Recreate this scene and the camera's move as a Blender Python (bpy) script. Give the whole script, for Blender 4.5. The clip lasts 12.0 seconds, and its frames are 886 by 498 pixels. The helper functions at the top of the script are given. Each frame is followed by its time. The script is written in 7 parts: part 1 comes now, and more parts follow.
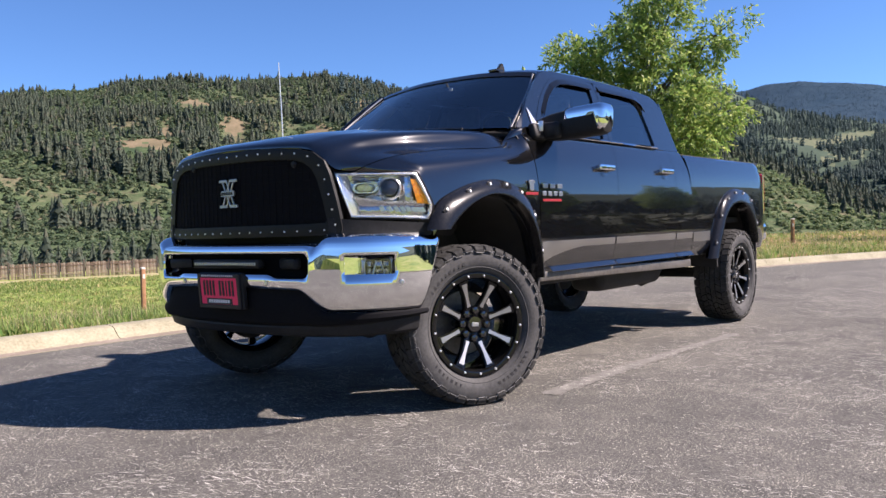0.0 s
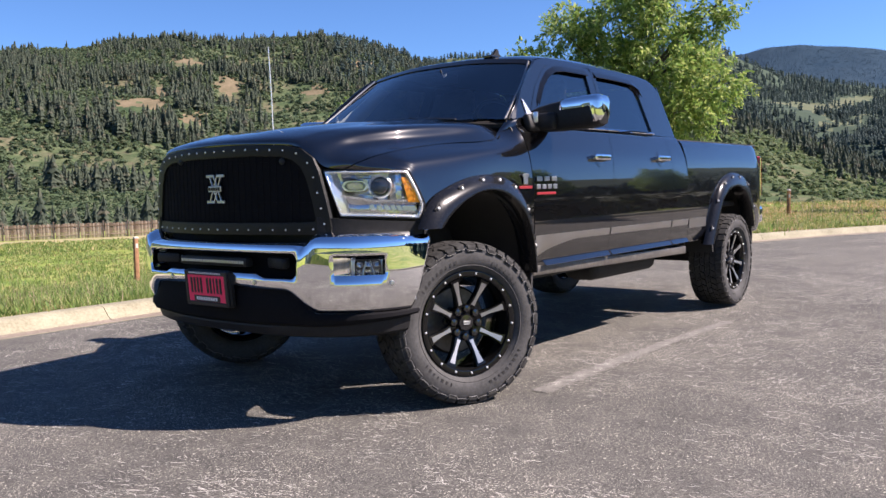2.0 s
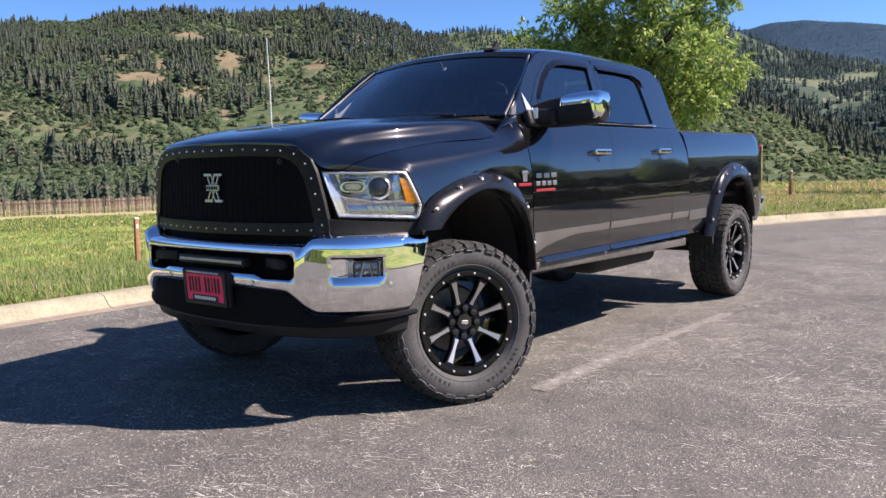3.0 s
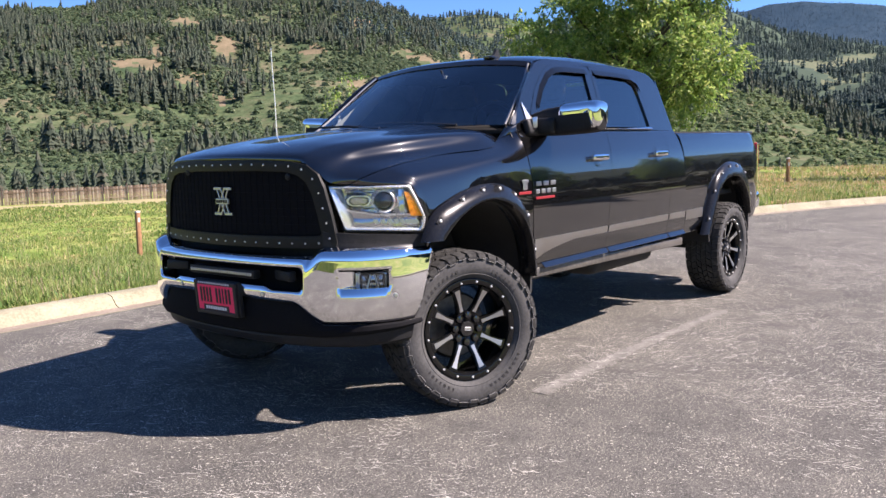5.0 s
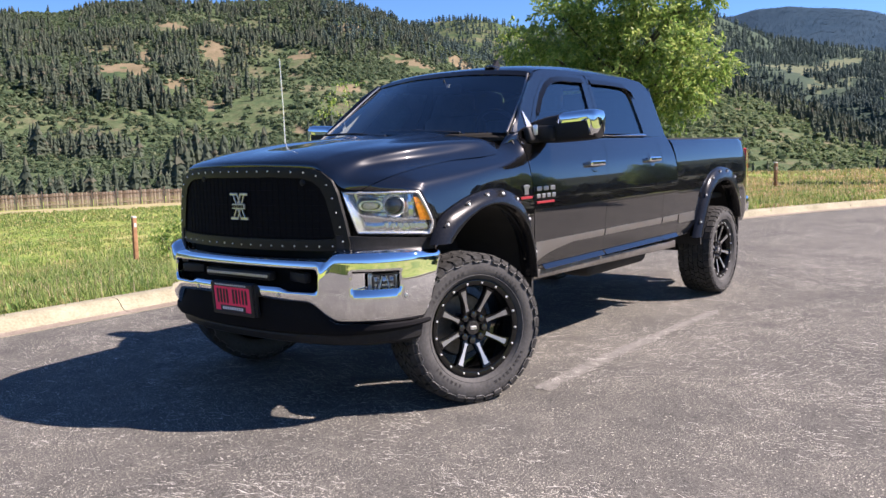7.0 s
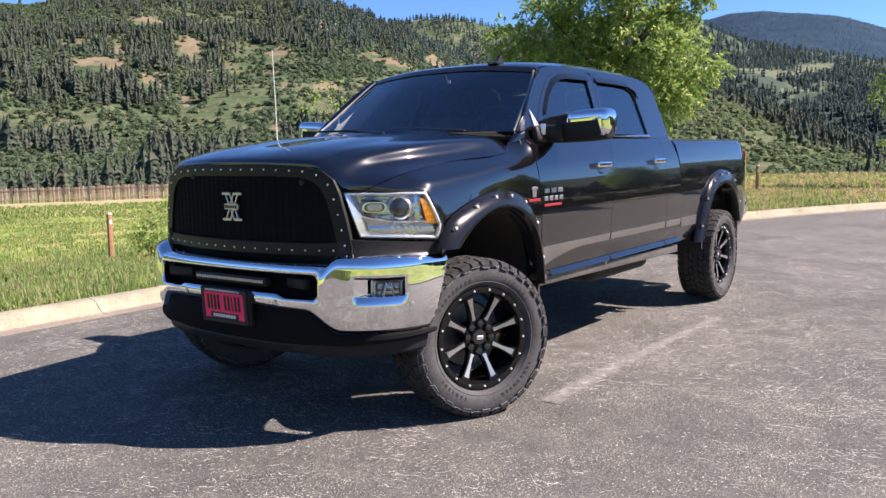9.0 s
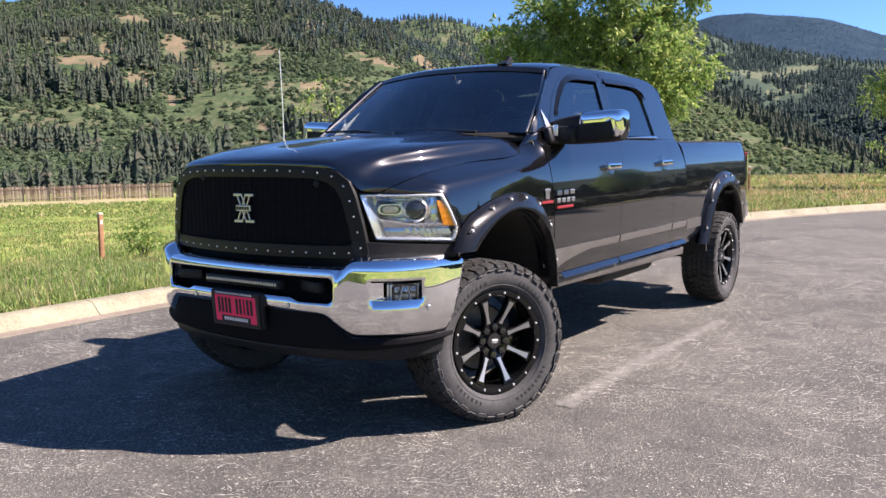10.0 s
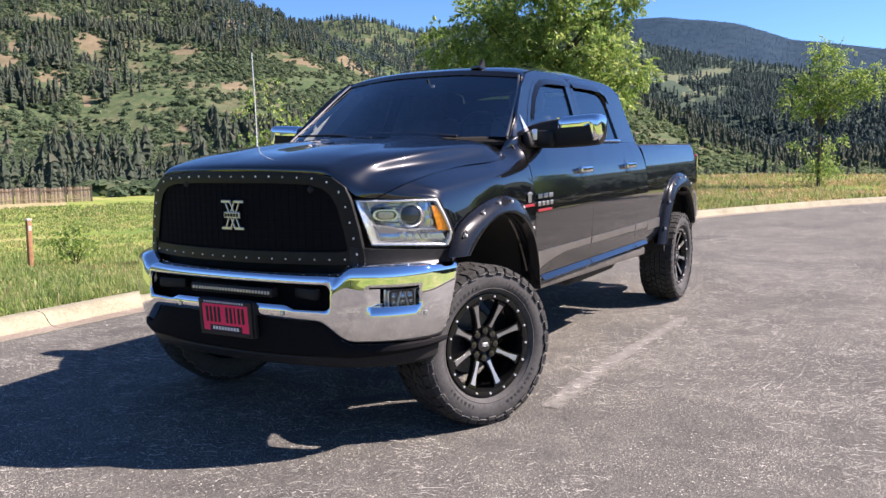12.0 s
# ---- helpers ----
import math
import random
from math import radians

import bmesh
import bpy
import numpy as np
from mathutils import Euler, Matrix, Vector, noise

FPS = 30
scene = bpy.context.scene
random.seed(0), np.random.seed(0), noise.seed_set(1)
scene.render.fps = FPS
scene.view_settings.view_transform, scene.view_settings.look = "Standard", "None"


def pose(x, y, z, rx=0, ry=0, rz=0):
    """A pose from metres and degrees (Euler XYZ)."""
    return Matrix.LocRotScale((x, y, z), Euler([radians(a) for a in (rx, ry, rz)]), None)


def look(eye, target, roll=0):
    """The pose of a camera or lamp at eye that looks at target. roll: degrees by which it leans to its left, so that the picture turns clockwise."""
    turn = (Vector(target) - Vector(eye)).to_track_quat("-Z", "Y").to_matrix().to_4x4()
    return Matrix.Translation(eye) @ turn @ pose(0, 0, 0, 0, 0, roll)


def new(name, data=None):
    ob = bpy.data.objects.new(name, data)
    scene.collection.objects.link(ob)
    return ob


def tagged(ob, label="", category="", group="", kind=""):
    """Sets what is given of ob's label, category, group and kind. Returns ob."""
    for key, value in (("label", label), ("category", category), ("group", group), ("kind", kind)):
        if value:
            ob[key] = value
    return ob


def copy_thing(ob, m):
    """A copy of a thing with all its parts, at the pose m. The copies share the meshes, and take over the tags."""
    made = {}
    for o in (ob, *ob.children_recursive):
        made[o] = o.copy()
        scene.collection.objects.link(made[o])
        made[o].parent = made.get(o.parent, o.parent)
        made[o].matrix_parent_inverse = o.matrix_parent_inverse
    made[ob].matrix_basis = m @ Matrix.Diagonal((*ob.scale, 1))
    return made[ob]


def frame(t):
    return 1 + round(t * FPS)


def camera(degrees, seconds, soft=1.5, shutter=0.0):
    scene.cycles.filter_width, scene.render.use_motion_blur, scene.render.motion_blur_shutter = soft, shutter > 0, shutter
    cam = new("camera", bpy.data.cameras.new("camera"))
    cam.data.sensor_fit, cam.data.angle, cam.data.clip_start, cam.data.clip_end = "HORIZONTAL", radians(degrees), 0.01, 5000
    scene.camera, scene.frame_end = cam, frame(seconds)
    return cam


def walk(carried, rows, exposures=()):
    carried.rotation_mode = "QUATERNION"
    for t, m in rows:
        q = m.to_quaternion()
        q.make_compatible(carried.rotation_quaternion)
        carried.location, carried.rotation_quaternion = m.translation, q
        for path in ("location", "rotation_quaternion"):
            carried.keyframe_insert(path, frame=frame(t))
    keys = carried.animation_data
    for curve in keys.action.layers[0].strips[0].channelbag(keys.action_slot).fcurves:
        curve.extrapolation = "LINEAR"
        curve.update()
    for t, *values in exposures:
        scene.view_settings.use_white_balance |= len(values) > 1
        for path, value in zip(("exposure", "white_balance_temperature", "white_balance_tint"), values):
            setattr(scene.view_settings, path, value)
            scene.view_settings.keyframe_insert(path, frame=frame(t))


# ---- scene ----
cam = camera(55.9, 12.0)
PATH = [
    (0, (3.532, 3.587, 0.947), (1.969, 2.341, 0.892), -1.8),
    (0.5, (3.518, 3.575, 0.979), (1.955, 2.33, 0.904), -1.6),
    (1, (3.501, 3.567, 1.017), (1.939, 2.322, 0.923), -1.6),
    (1.5, (3.48, 3.566, 1.068), (1.916, 2.326, 0.952), -1.5),
    (2, (3.453, 3.559, 1.126), (1.889, 2.322, 0.981), -1.4),
    (2.5, (3.439, 3.562, 1.189), (1.879, 2.324, 1.014), -1.3),
    (3, (3.426, 3.56, 1.248), (1.868, 2.322, 1.045), -1.2),
    (5, (3.534, 3.618, 1.393), (1.978, 2.385, 1.154), -1.6),
    (5.5, (3.607, 3.648, 1.397), (2.047, 2.418, 1.163), -1.8),
    (6, (3.689, 3.677, 1.405), (2.123, 2.453, 1.178), -1.7),
    (6.5, (3.731, 3.68, 1.407), (2.161, 2.462, 1.183), -1.7),
    (7, (3.755, 3.671, 1.409), (2.182, 2.457, 1.18), -1.7),
    (9, (3.639, 3.382, 1.414), (2.032, 2.215, 1.181), -1.0),
    (9.5, (3.635, 3.307, 1.411), (2.021, 2.149, 1.179), -0.7),
    (10, (3.673, 3.228, 1.421), (2.047, 2.086, 1.188), -0.8),
    (10.5, (3.731, 3.151, 1.429), (2.08, 2.046, 1.197), -0.7),
    (11, (3.777, 3.079, 1.435), (2.098, 2.018, 1.202), -0.5),
    (11.5, (3.818, 3.009, 1.443), (2.116, 1.986, 1.21), -0.6),
    (12, (3.853, 2.951, 1.445), (2.133, 1.957, 1.212), -1.0),
]
walk(cam, [(t, look(eye, target, roll)) for t, eye, target, roll in PATH], exposures=[(0, 1.25, 6650, 24), (3, 1.26, 6650, 24), (5, 1.44, 6650, 24), (6, 1.36, 6650, 24), (9, 1.4, 6650, 24), (12, 1.42, 6650, 24)])

# ---- world, sun ----
SUN_DIR = Vector((-0.63, 0.88, 1.0)).normalized()
world = bpy.data.worlds.new("world")
scene.world = world
world.use_nodes = True
wn = world.node_tree
sky = wn.nodes.new("ShaderNodeTexSky")
sky.sky_type = "NISHITA"
sky.sun_disc = False
sky.sun_elevation = math.asin(SUN_DIR.z)
sky.sun_rotation = math.atan2(SUN_DIR.x, SUN_DIR.y)
sky.altitude = 2200
sky.air_density = 1.0
sky.dust_density = 0.05
sky.ozone_density = 3.5
wn.nodes["Background"].inputs["Strength"].default_value = 0.060
blue = wn.nodes.new("ShaderNodeMix")
blue.data_type, blue.blend_type = "RGBA", "MULTIPLY"
blue.inputs["Factor"].default_value = 1.0
blue.inputs["B"].default_value = (0.66, 0.99, 1.25, 1)
wn.links.new(sky.outputs[0], blue.inputs["A"])
wn.links.new(blue.outputs["Result"], wn.nodes["Background"].inputs["Color"])
sun = new("sun", bpy.data.lights.new("sun", "SUN"))
sun.data.energy = 5.0
sun.data.angle = radians(0.53)
sun.data.color = (1.0, 0.94, 0.85)
sun.rotation_euler = SUN_DIR.to_track_quat("Z", "Y").to_euler()


# ---- materials ----
def bare(name):
    m = bpy.data.materials.new(name)
    m.use_nodes = True
    return m, m.node_tree, m.node_tree.nodes["Principled BSDF"]


def node(nt, kind, **inputs):
    n = nt.nodes.new(kind)
    for key, value in inputs.items():
        n.inputs[key.replace("_", " ")].default_value = value
    return n


def ramp(nt, source, stops):
    n = nt.nodes.new("ShaderNodeValToRGB")
    while len(n.color_ramp.elements) < len(stops):
        n.color_ramp.elements.new(0.5)
    for e, (p, c) in zip(n.color_ramp.elements, stops):
        e.position, e.color = p, (*c, 1)
    nt.links.new(source, n.inputs["Fac"])
    return n


def coords(nt, space="Object"):
    return nt.nodes.new("ShaderNodeTexCoord").outputs[space]


def noisy(name, dark, light, scale, rough=0.7, metal=0.0, fine=8.0, bump=0.0, bump_scale=None, coat=0.0, spec=0.5, lo=0.35, hi=0.65, rough_var=0.1):
    """Colour that wanders between two tones at a coarse and a fine scale, with relief."""
    m, nt, b = bare(name)
    co = coords(nt)
    a = node(nt, "ShaderNodeTexNoise", Scale=scale, Detail=5.0, Roughness=0.6)
    f = node(nt, "ShaderNodeTexNoise", Scale=scale * fine, Detail=3.0, Roughness=0.6)
    for n in (a, f):
        nt.links.new(co, n.inputs["Vector"])
    mix = nt.nodes.new("ShaderNodeMath")
    mix.operation = "MULTIPLY_ADD"
    mix.inputs[1].default_value = 0.5
    half = nt.nodes.new("ShaderNodeMath")
    half.operation = "MULTIPLY"
    half.inputs[1].default_value = 0.5
    nt.links.new(f.outputs["Fac"], half.inputs[0])
    nt.links.new(a.outputs["Fac"], mix.inputs[0])
    nt.links.new(half.outputs[0], mix.inputs[2])
    r = ramp(nt, mix.outputs[0], [(lo, dark), (hi, light)])
    nt.links.new(r.outputs["Color"], b.inputs["Base Color"])
    rr = nt.nodes.new("ShaderNodeMapRange")
    rr.inputs["To Min"].default_value = max(0.0, rough - rough_var)
    rr.inputs["To Max"].default_value = min(1.0, rough + rough_var)
    nt.links.new(f.outputs["Fac"], rr.inputs["Value"])
    nt.links.new(rr.outputs[0], b.inputs["Roughness"])
    b.inputs["Metallic"].default_value = metal
    b.inputs["Coat Weight"].default_value = coat
    b.inputs["Specular IOR Level"].default_value = spec
    if bump:
        bn = node(nt, "ShaderNodeTexNoise", Scale=bump_scale or scale * fine * 2, Detail=4.0)
        nt.links.new(co, bn.inputs["Vector"])
        bp = node(nt, "ShaderNodeBump", Strength=1.0, Distance=bump)
        nt.links.new(bn.outputs["Fac"], bp.inputs["Height"])
        nt.links.new(bp.outputs[0], b.inputs["Normal"])
    return m


def car_paint():
    m, nt, b = bare("black_paint")
    co = coords(nt)
    flake = node(nt, "ShaderNodeTexNoise", Scale=900.0, Detail=1.0)
    nt.links.new(co, flake.inputs["Vector"])
    r = ramp(nt, flake.outputs["Fac"], [(0.4, (0.0015, 0.0015, 0.0018)), (0.7, (0.004, 0.004, 0.0044))])
    nt.links.new(r.outputs["Color"], b.inputs["Base Color"])
    b.inputs["Roughness"].default_value = 0.28
    b.inputs["Specular IOR Level"].default_value = 0.05
    b.inputs["Coat Weight"].default_value = 1.0
    b.inputs["Coat Roughness"].default_value = 0.015
    b.inputs["Coat IOR"].default_value = 1.88
    dust = node(nt, "ShaderNodeTexNoise", Scale=3.0, Detail=4.0)
    nt.links.new(co, dust.inputs["Vector"])
    mr = nt.nodes.new("ShaderNodeMapRange")
    mr.inputs["To Min"].default_value, mr.inputs["To Max"].default_value = 0.01, 0.04
    nt.links.new(dust.outputs["Fac"], mr.inputs["Value"])
    nt.links.new(mr.outputs[0], b.inputs["Coat Roughness"])
    return m


def metal(name, rgb, rough, wave=0.0, wave_scale=2.2):
    m, nt, b = bare(name)
    b.inputs["Base Color"].default_value = (*rgb, 1)
    b.inputs["Metallic"].default_value = 1.0
    co = coords(nt)
    n = node(nt, "ShaderNodeTexNoise", Scale=6.0, Detail=4.0)
    nt.links.new(co, n.inputs["Vector"])
    mr = nt.nodes.new("ShaderNodeMapRange")
    mr.inputs["To Min"].default_value, mr.inputs["To Max"].default_value = rough * 0.6, rough * 1.6
    nt.links.new(n.outputs["Fac"], mr.inputs["Value"])
    nt.links.new(mr.outputs[0], b.inputs["Roughness"])
    if wave:
        w = node(nt, "ShaderNodeTexNoise", Scale=wave_scale, Detail=1.0)
        nt.links.new(co, w.inputs["Vector"])
        bp = node(nt, "ShaderNodeBump", Strength=1.0, Distance=wave)
        nt.links.new(w.outputs["Fac"], bp.inputs["Height"])
        nt.links.new(bp.outputs[0], b.inputs["Normal"])
    return m


def tinted(name, rgb, ior=1.5):
    """A thin pane: tinted see-through with a gloss that grows at grazing angles."""
    m, nt, b = bare(name)
    nt.nodes.remove(b)
    clear = nt.nodes.new("ShaderNodeBsdfTransparent")
    clear.inputs["Color"].default_value = (*rgb, 1)
    gloss = nt.nodes.new("ShaderNodeBsdfGlossy")
    gloss.inputs["Roughness"].default_value = 0.01
    gloss.inputs["Color"].default_value = (0.95, 0.98, 1.0, 1)
    fr = node(nt, "ShaderNodeFresnel", IOR=ior)
    mx = nt.nodes.new("ShaderNodeMixShader")
    nt.links.new(fr.outputs[0], mx.inputs[0])
    nt.links.new(clear.outputs[0], mx.inputs[1])
    nt.links.new(gloss.outputs[0], mx.inputs[2])
    nt.links.new(mx.outputs[0], nt.nodes["Material Output"].inputs["Surface"])
    return m


def plain(name, rgb, rough=0.5, coat=0.0):
    m, nt, b = bare(name)
    b.inputs["Base Color"].default_value = (*rgb, 1)
    b.inputs["Roughness"].default_value = rough
    b.inputs["Coat Weight"].default_value = coat
    return m


PAINT = car_paint()
CHROME = metal("chrome", (0.86, 0.87, 0.89), 0.012, 0.003)
STEEL = metal("brushed_steel_trim", (0.42, 0.405, 0.38), 0.34)
MACHINED = metal("machined_alloy", (0.5, 0.5, 0.5), 0.36)
ROCKER = noisy("dull_rocker_metal", (.09, .083, .075), (.20, .185, .165), 6, .45, metal=.6, fine=5)
RIVET = metal("rivet_steel", (0.86, 0.85, 0.82), 0.25)
RIVET.node_tree.nodes["Principled BSDF"].inputs["Metallic"].default_value = .6
TRIM = noisy("black_plastic", (0.011, 0.011, 0.0115), (0.021, 0.021, 0.022), 14, 0.5, bump=0.0006, spec=.22)
FLARE = noisy("flare_gloss_black", (0.006, 0.006, 0.0065), (0.01, 0.01, 0.011), 10, 0.26, coat=0.45, rough_var=0.05, spec=.12)
DARK = noisy("underbody_black", (0.010, 0.010, 0.010), (0.022, 0.021, 0.020), 9, 0.75, bump=0.002)
TYRE = noisy("tyre_rubber", (0.040, 0.040, 0.0395), (0.080, 0.079, 0.077), 7, 0.78, fine=9, bump=0.0008, spec=0.3)
TREAD = noisy("tread_rubber", (0.020, 0.020, 0.0195), (0.066, 0.065, 0.062), 9, 0.85, fine=6, bump=0.0015, spec=0.12)
PALE_RUBBER = noisy("pale_rubber", (0.10, 0.098, 0.094), (0.24, 0.235, 0.225), 18, 0.8)
LETTER = noisy("tyre_letter_rubber", (0.010, 0.010, 0.010), (0.018, 0.018, 0.0175), 20, 0.7)
WHEEL_BLACK = noisy("wheel_gloss_black", (0.004, 0.004, 0.004), (0.008, 0.008, 0.008), 12, 0.14, coat=0.25, rough_var=0.04, spec=.22)
SIDEGLASS = tinted("front_door_glass", (0.42, 0.47, 0.46), 2.1)
HUBGLOSS = plain("hub_gloss_black", (0.006, 0.006, 0.0065), 0.10, 1.0)
WINDSHIELD = tinted("windshield_glass", (0.72, 0.82, 0.80), 2.0)
PRIVACY = tinted("privacy_glass", (0.05, 0.06, 0.062), 2.1)
LENS = tinted("headlight_lens", (0.93, 0.95, 0.96), 1.45)
SMOKE = noisy("smoked_acrylic", (0.004, 0.004, 0.004), (0.006, 0.006, 0.006), 10, 0.05, rough_var=0.02, spec=.35)
MESHBLACK = noisy("grille_mesh_black", (0.004, 0.004, 0.0050), (0.008, 0.008, 0.0095), 60, 0.85, spec=0.15)
FRAMEBLACK = noisy("grille_frame_black", (0.007, 0.007, 0.0065), (0.013, 0.0127, 0.011), 16, 0.45, bump=0.0004, spec=.25)
AMBER = metal("amber_lens", (1.0, 0.38, 0.03), 0.35)
AMBER.node_tree.nodes["Principled BSDF"].inputs["Metallic"].default_value = .55
REDLENS = plain("red_lens", (0.70, 0.045, 0.035), 0.15, 0.8)
REDTRIM = plain("red_badge", (0.25, 0.018, 0.022), 0.35)
SILVER = metal("badge_silver", (0.60, 0.60, 0.60), 0.3)
PINK = noisy("plate_pink", (0.98, 0.020, 0.105), (0.99, 0.032, 0.14), 20, 0.5)
INK = plain("plate_ink", (0.012, 0.008, 0.01), 0.5)
WHITEPRINT = plain("plate_white_print", (0.75, 0.75, 0.76), 0.5)
CABIN = noisy("cabin_grey_fabric", (0.09, 0.09, 0.092), (0.16, 0.157, 0.15), 10, 0.9)
CABIN_DARK = noisy("dashboard_black", (0.008, 0.008, 0.009), (0.018, 0.018, 0.018), 12, 0.7)
REFLECTOR = metal("headlight_reflector", (0.62, 0.62, 0.63), 0.16, .004, 26.0)
REFLECTOR.node_tree.nodes["Principled BSDF"].inputs["Metallic"].default_value = .90
BEZEL = metal("headlight_bezel", (0.97, 0.97, 0.97), 0.24)
BEZEL.node_tree.nodes["Principled BSDF"].inputs["Metallic"].default_value = .82
PROJECTOR = plain("projector_glass", (0.02, 0.022, 0.028), 0.03, 1.0)
LED = metal("led_window", (0.85, 0.86, 0.88), 0.3)


# ---- building helpers ----
def finish(name, me, mat, parent, label="", angle=35, at=None):
    me.materials.append(mat)
    me.polygons.foreach_set("use_smooth", [True] * len(me.polygons))
    me.set_sharp_from_angle(angle=radians(angle))
    ob = new(name, me)
    ob.parent = parent
    if at is not None:
        ob.matrix_basis = at
    if label:
        tagged(ob, label)
    return ob


def part(name, bm, mat, parent, label="", angle=35, at=None):
    me = bpy.data.meshes.new(name)
    bm.normal_update()
    bm.to_mesh(me)
    bm.free()
    return finish(name, me, mat, parent, label, angle, at)


def thing(name, label, category, at=None, group=""):
    ob = new(name)
    ob.empty_display_size = 0.2
    if at is not None:
        ob.matrix_basis = at
    return tagged(ob, label, category, group)


def spline(pts, n):
    """n points on the natural cubic spline through pts (k, ...)."""
    p = np.asarray(pts, float)
    k = len(p)
    if k == 2:
        s = np.linspace(0, 1, n).reshape((-1,) + (1,) * (p.ndim - 1))
        return p[0] * (1 - s) + p[1] * s
    a = np.eye(k) * 4
    a[0, 0] = a[-1, -1] = 2
    for i in range(k - 1):
        a[i, i + 1] = a[i + 1, i] = 1
    rhs = np.zeros_like(p)
    rhs[0], rhs[-1] = 3 * (p[1] - p[0]), 3 * (p[-1] - p[-2])
    rhs[1:-1] = 3 * (p[2:] - p[:-2])
    d = np.linalg.solve(a, rhs.reshape(k, -1)).reshape(p.shape)
    u = np.linspace(0, k - 1, n)
    i = np.minimum(u.astype(int), k - 2)
    s = (u - i).reshape((-1,) + (1,) * (p.ndim - 1))
    return p[i] + d[i] * s + (3 * (p[i + 1] - p[i]) - 2 * d[i] - d[i + 1]) * s ** 2 + (2 * (p[i] - p[i + 1]) + d[i] + d[i + 1]) * s ** 3


def even(pts, n, closed=False):
    """n points evenly spaced along a polyline."""
    p = np.asarray(pts, float)
    if closed:
        p = np.vstack([p, p[:1]])
    cum = np.concatenate([[0], np.cumsum(np.linalg.norm(np.diff(p, axis=0), axis=1))])
    s = np.linspace(0, cum[-1], n + 1)[:-1] if closed else np.linspace(0, cum[-1], n)
    return np.stack([np.interp(s, cum, p[:, i]) for i in range(p.shape[1])], 1)


def sheet(name, g, out, mat, parent, label="", thick=0.012, keep=None, closed=False, angle=35):
    """A skin over the grid of points g (rows, columns, 3) that faces out, with real thickness behind it."""
    r, c = g.shape[:2]
    idx = np.arange(r * c).reshape(r, c)
    faces = []
    for i in range(r - 1):
        for j in range(c if closed else c - 1):
            if keep is None or keep[i, j]:
                j2 = (j + 1) % c
                faces.append((idx[i, j], idx[i, j2], idx[i + 1, j2], idx[i + 1, j]))
    v = g.reshape(-1, 3)
    nrm = np.zeros(3)
    for f in faces[:: max(1, len(faces) // 200)]:
        nrm += np.cross(v[f[1]] - v[f[0]], v[f[3]] - v[f[0]])
    if nrm @ np.asarray(out, float) < 0:
        faces = [f[::-1] for f in faces]
    me = bpy.data.meshes.new(name)
    me.from_pydata([tuple(q) for q in v], [], [tuple(int(q) for q in f) for f in faces])
    bm = bmesh.new()
    bm.from_mesh(me)
    loose = [q for q in bm.verts if not q.link_faces]
    bmesh.ops.delete(bm, geom=loose, context="VERTS")
    bmesh.ops.remove_doubles(bm, verts=bm.verts, dist=1e-5)
    if thick:
        bm.normal_update()
        front = list(bm.faces)
        rim = []
        for e in bm.edges:
            if len(e.link_loops) == 1:
                rim.append((e.link_loops[0].vert, e.link_loops[0].link_loop_next.vert))
        back = {q: bm.verts.new(q.co - q.normal * thick) for q in list(bm.verts)}
        for f in front:
            bm.faces.new([back[q] for q in reversed(f.verts)])
        for a, b in rim:
            bm.faces.new((b, a, back[a], back[b]))
    bm.to_mesh(me)
    bm.free()
    return finish(name, me, mat, parent, label, angle)


def both(name, g, out, mat, parent, label="", **kw):
    """The same skin on the truck's left and, mirrored, on its right."""
    a = sheet(name, g, out, mat, parent, label, **kw)
    flip = np.array([1, -1, 1])
    b = sheet(name, g * flip, np.asarray(out) * flip, mat, parent, label, **kw)
    return a, b


def rbox(size, radius=0.01, seg=2, at=(0, 0, 0), turn=(0, 0, 0), bm=None):
    """A box with rounded edges, added to bm."""
    bm = bm or bmesh.new()
    tmp = bmesh.new()
    bmesh.ops.create_cube(tmp, size=1)
    for v in tmp.verts:
        v.co = Vector((v.co.x * size[0], v.co.y * size[1], v.co.z * size[2]))
    if radius:
        bmesh.ops.bevel(tmp, geom=tmp.edges[:], offset=radius, segments=seg, profile=0.5, affect="EDGES")
    m = pose(*at, *turn)
    tmp.transform(m)
    me = bpy.data.meshes.new("tmp")
    tmp.to_mesh(me)
    tmp.free()
    bm.from_mesh(me)
    bpy.data.meshes.remove(me)
    return bm


def tube(pts, radius, sides=10, bm=None, cap=True):
    """A round bar along pts; radius may be one number or one for each point."""
    bm = bm or bmesh.new()
    pts = [Vector(p) for p in pts]
    rad = list(radius) if hasattr(radius, "__len__") else [radius] * len(pts)
    rings = []
    for i, p in enumerate(pts):
        d = (pts[min(i + 1, len(pts) - 1)] - pts[max(i - 1, 0)]).normalized()
        a = d.orthogonal().normalized() if i == 0 else (a - d * a.dot(d)).normalized()
        b = d.cross(a)
        rings.append([bm.verts.new(p + (a * math.cos(t) + b * math.sin(t)) * rad[i]) for t in (2 * math.pi * k / sides for k in range(sides))])
    for r0, r1 in zip(rings, rings[1:]):
        for k in range(sides):
            bm.faces.new((r0[k], r0[(k + 1) % sides], r1[(k + 1) % sides], r1[k]))
    if cap:
        bm.faces.new(rings[0][::-1])
        bm.faces.new(rings[-1])
    return bm


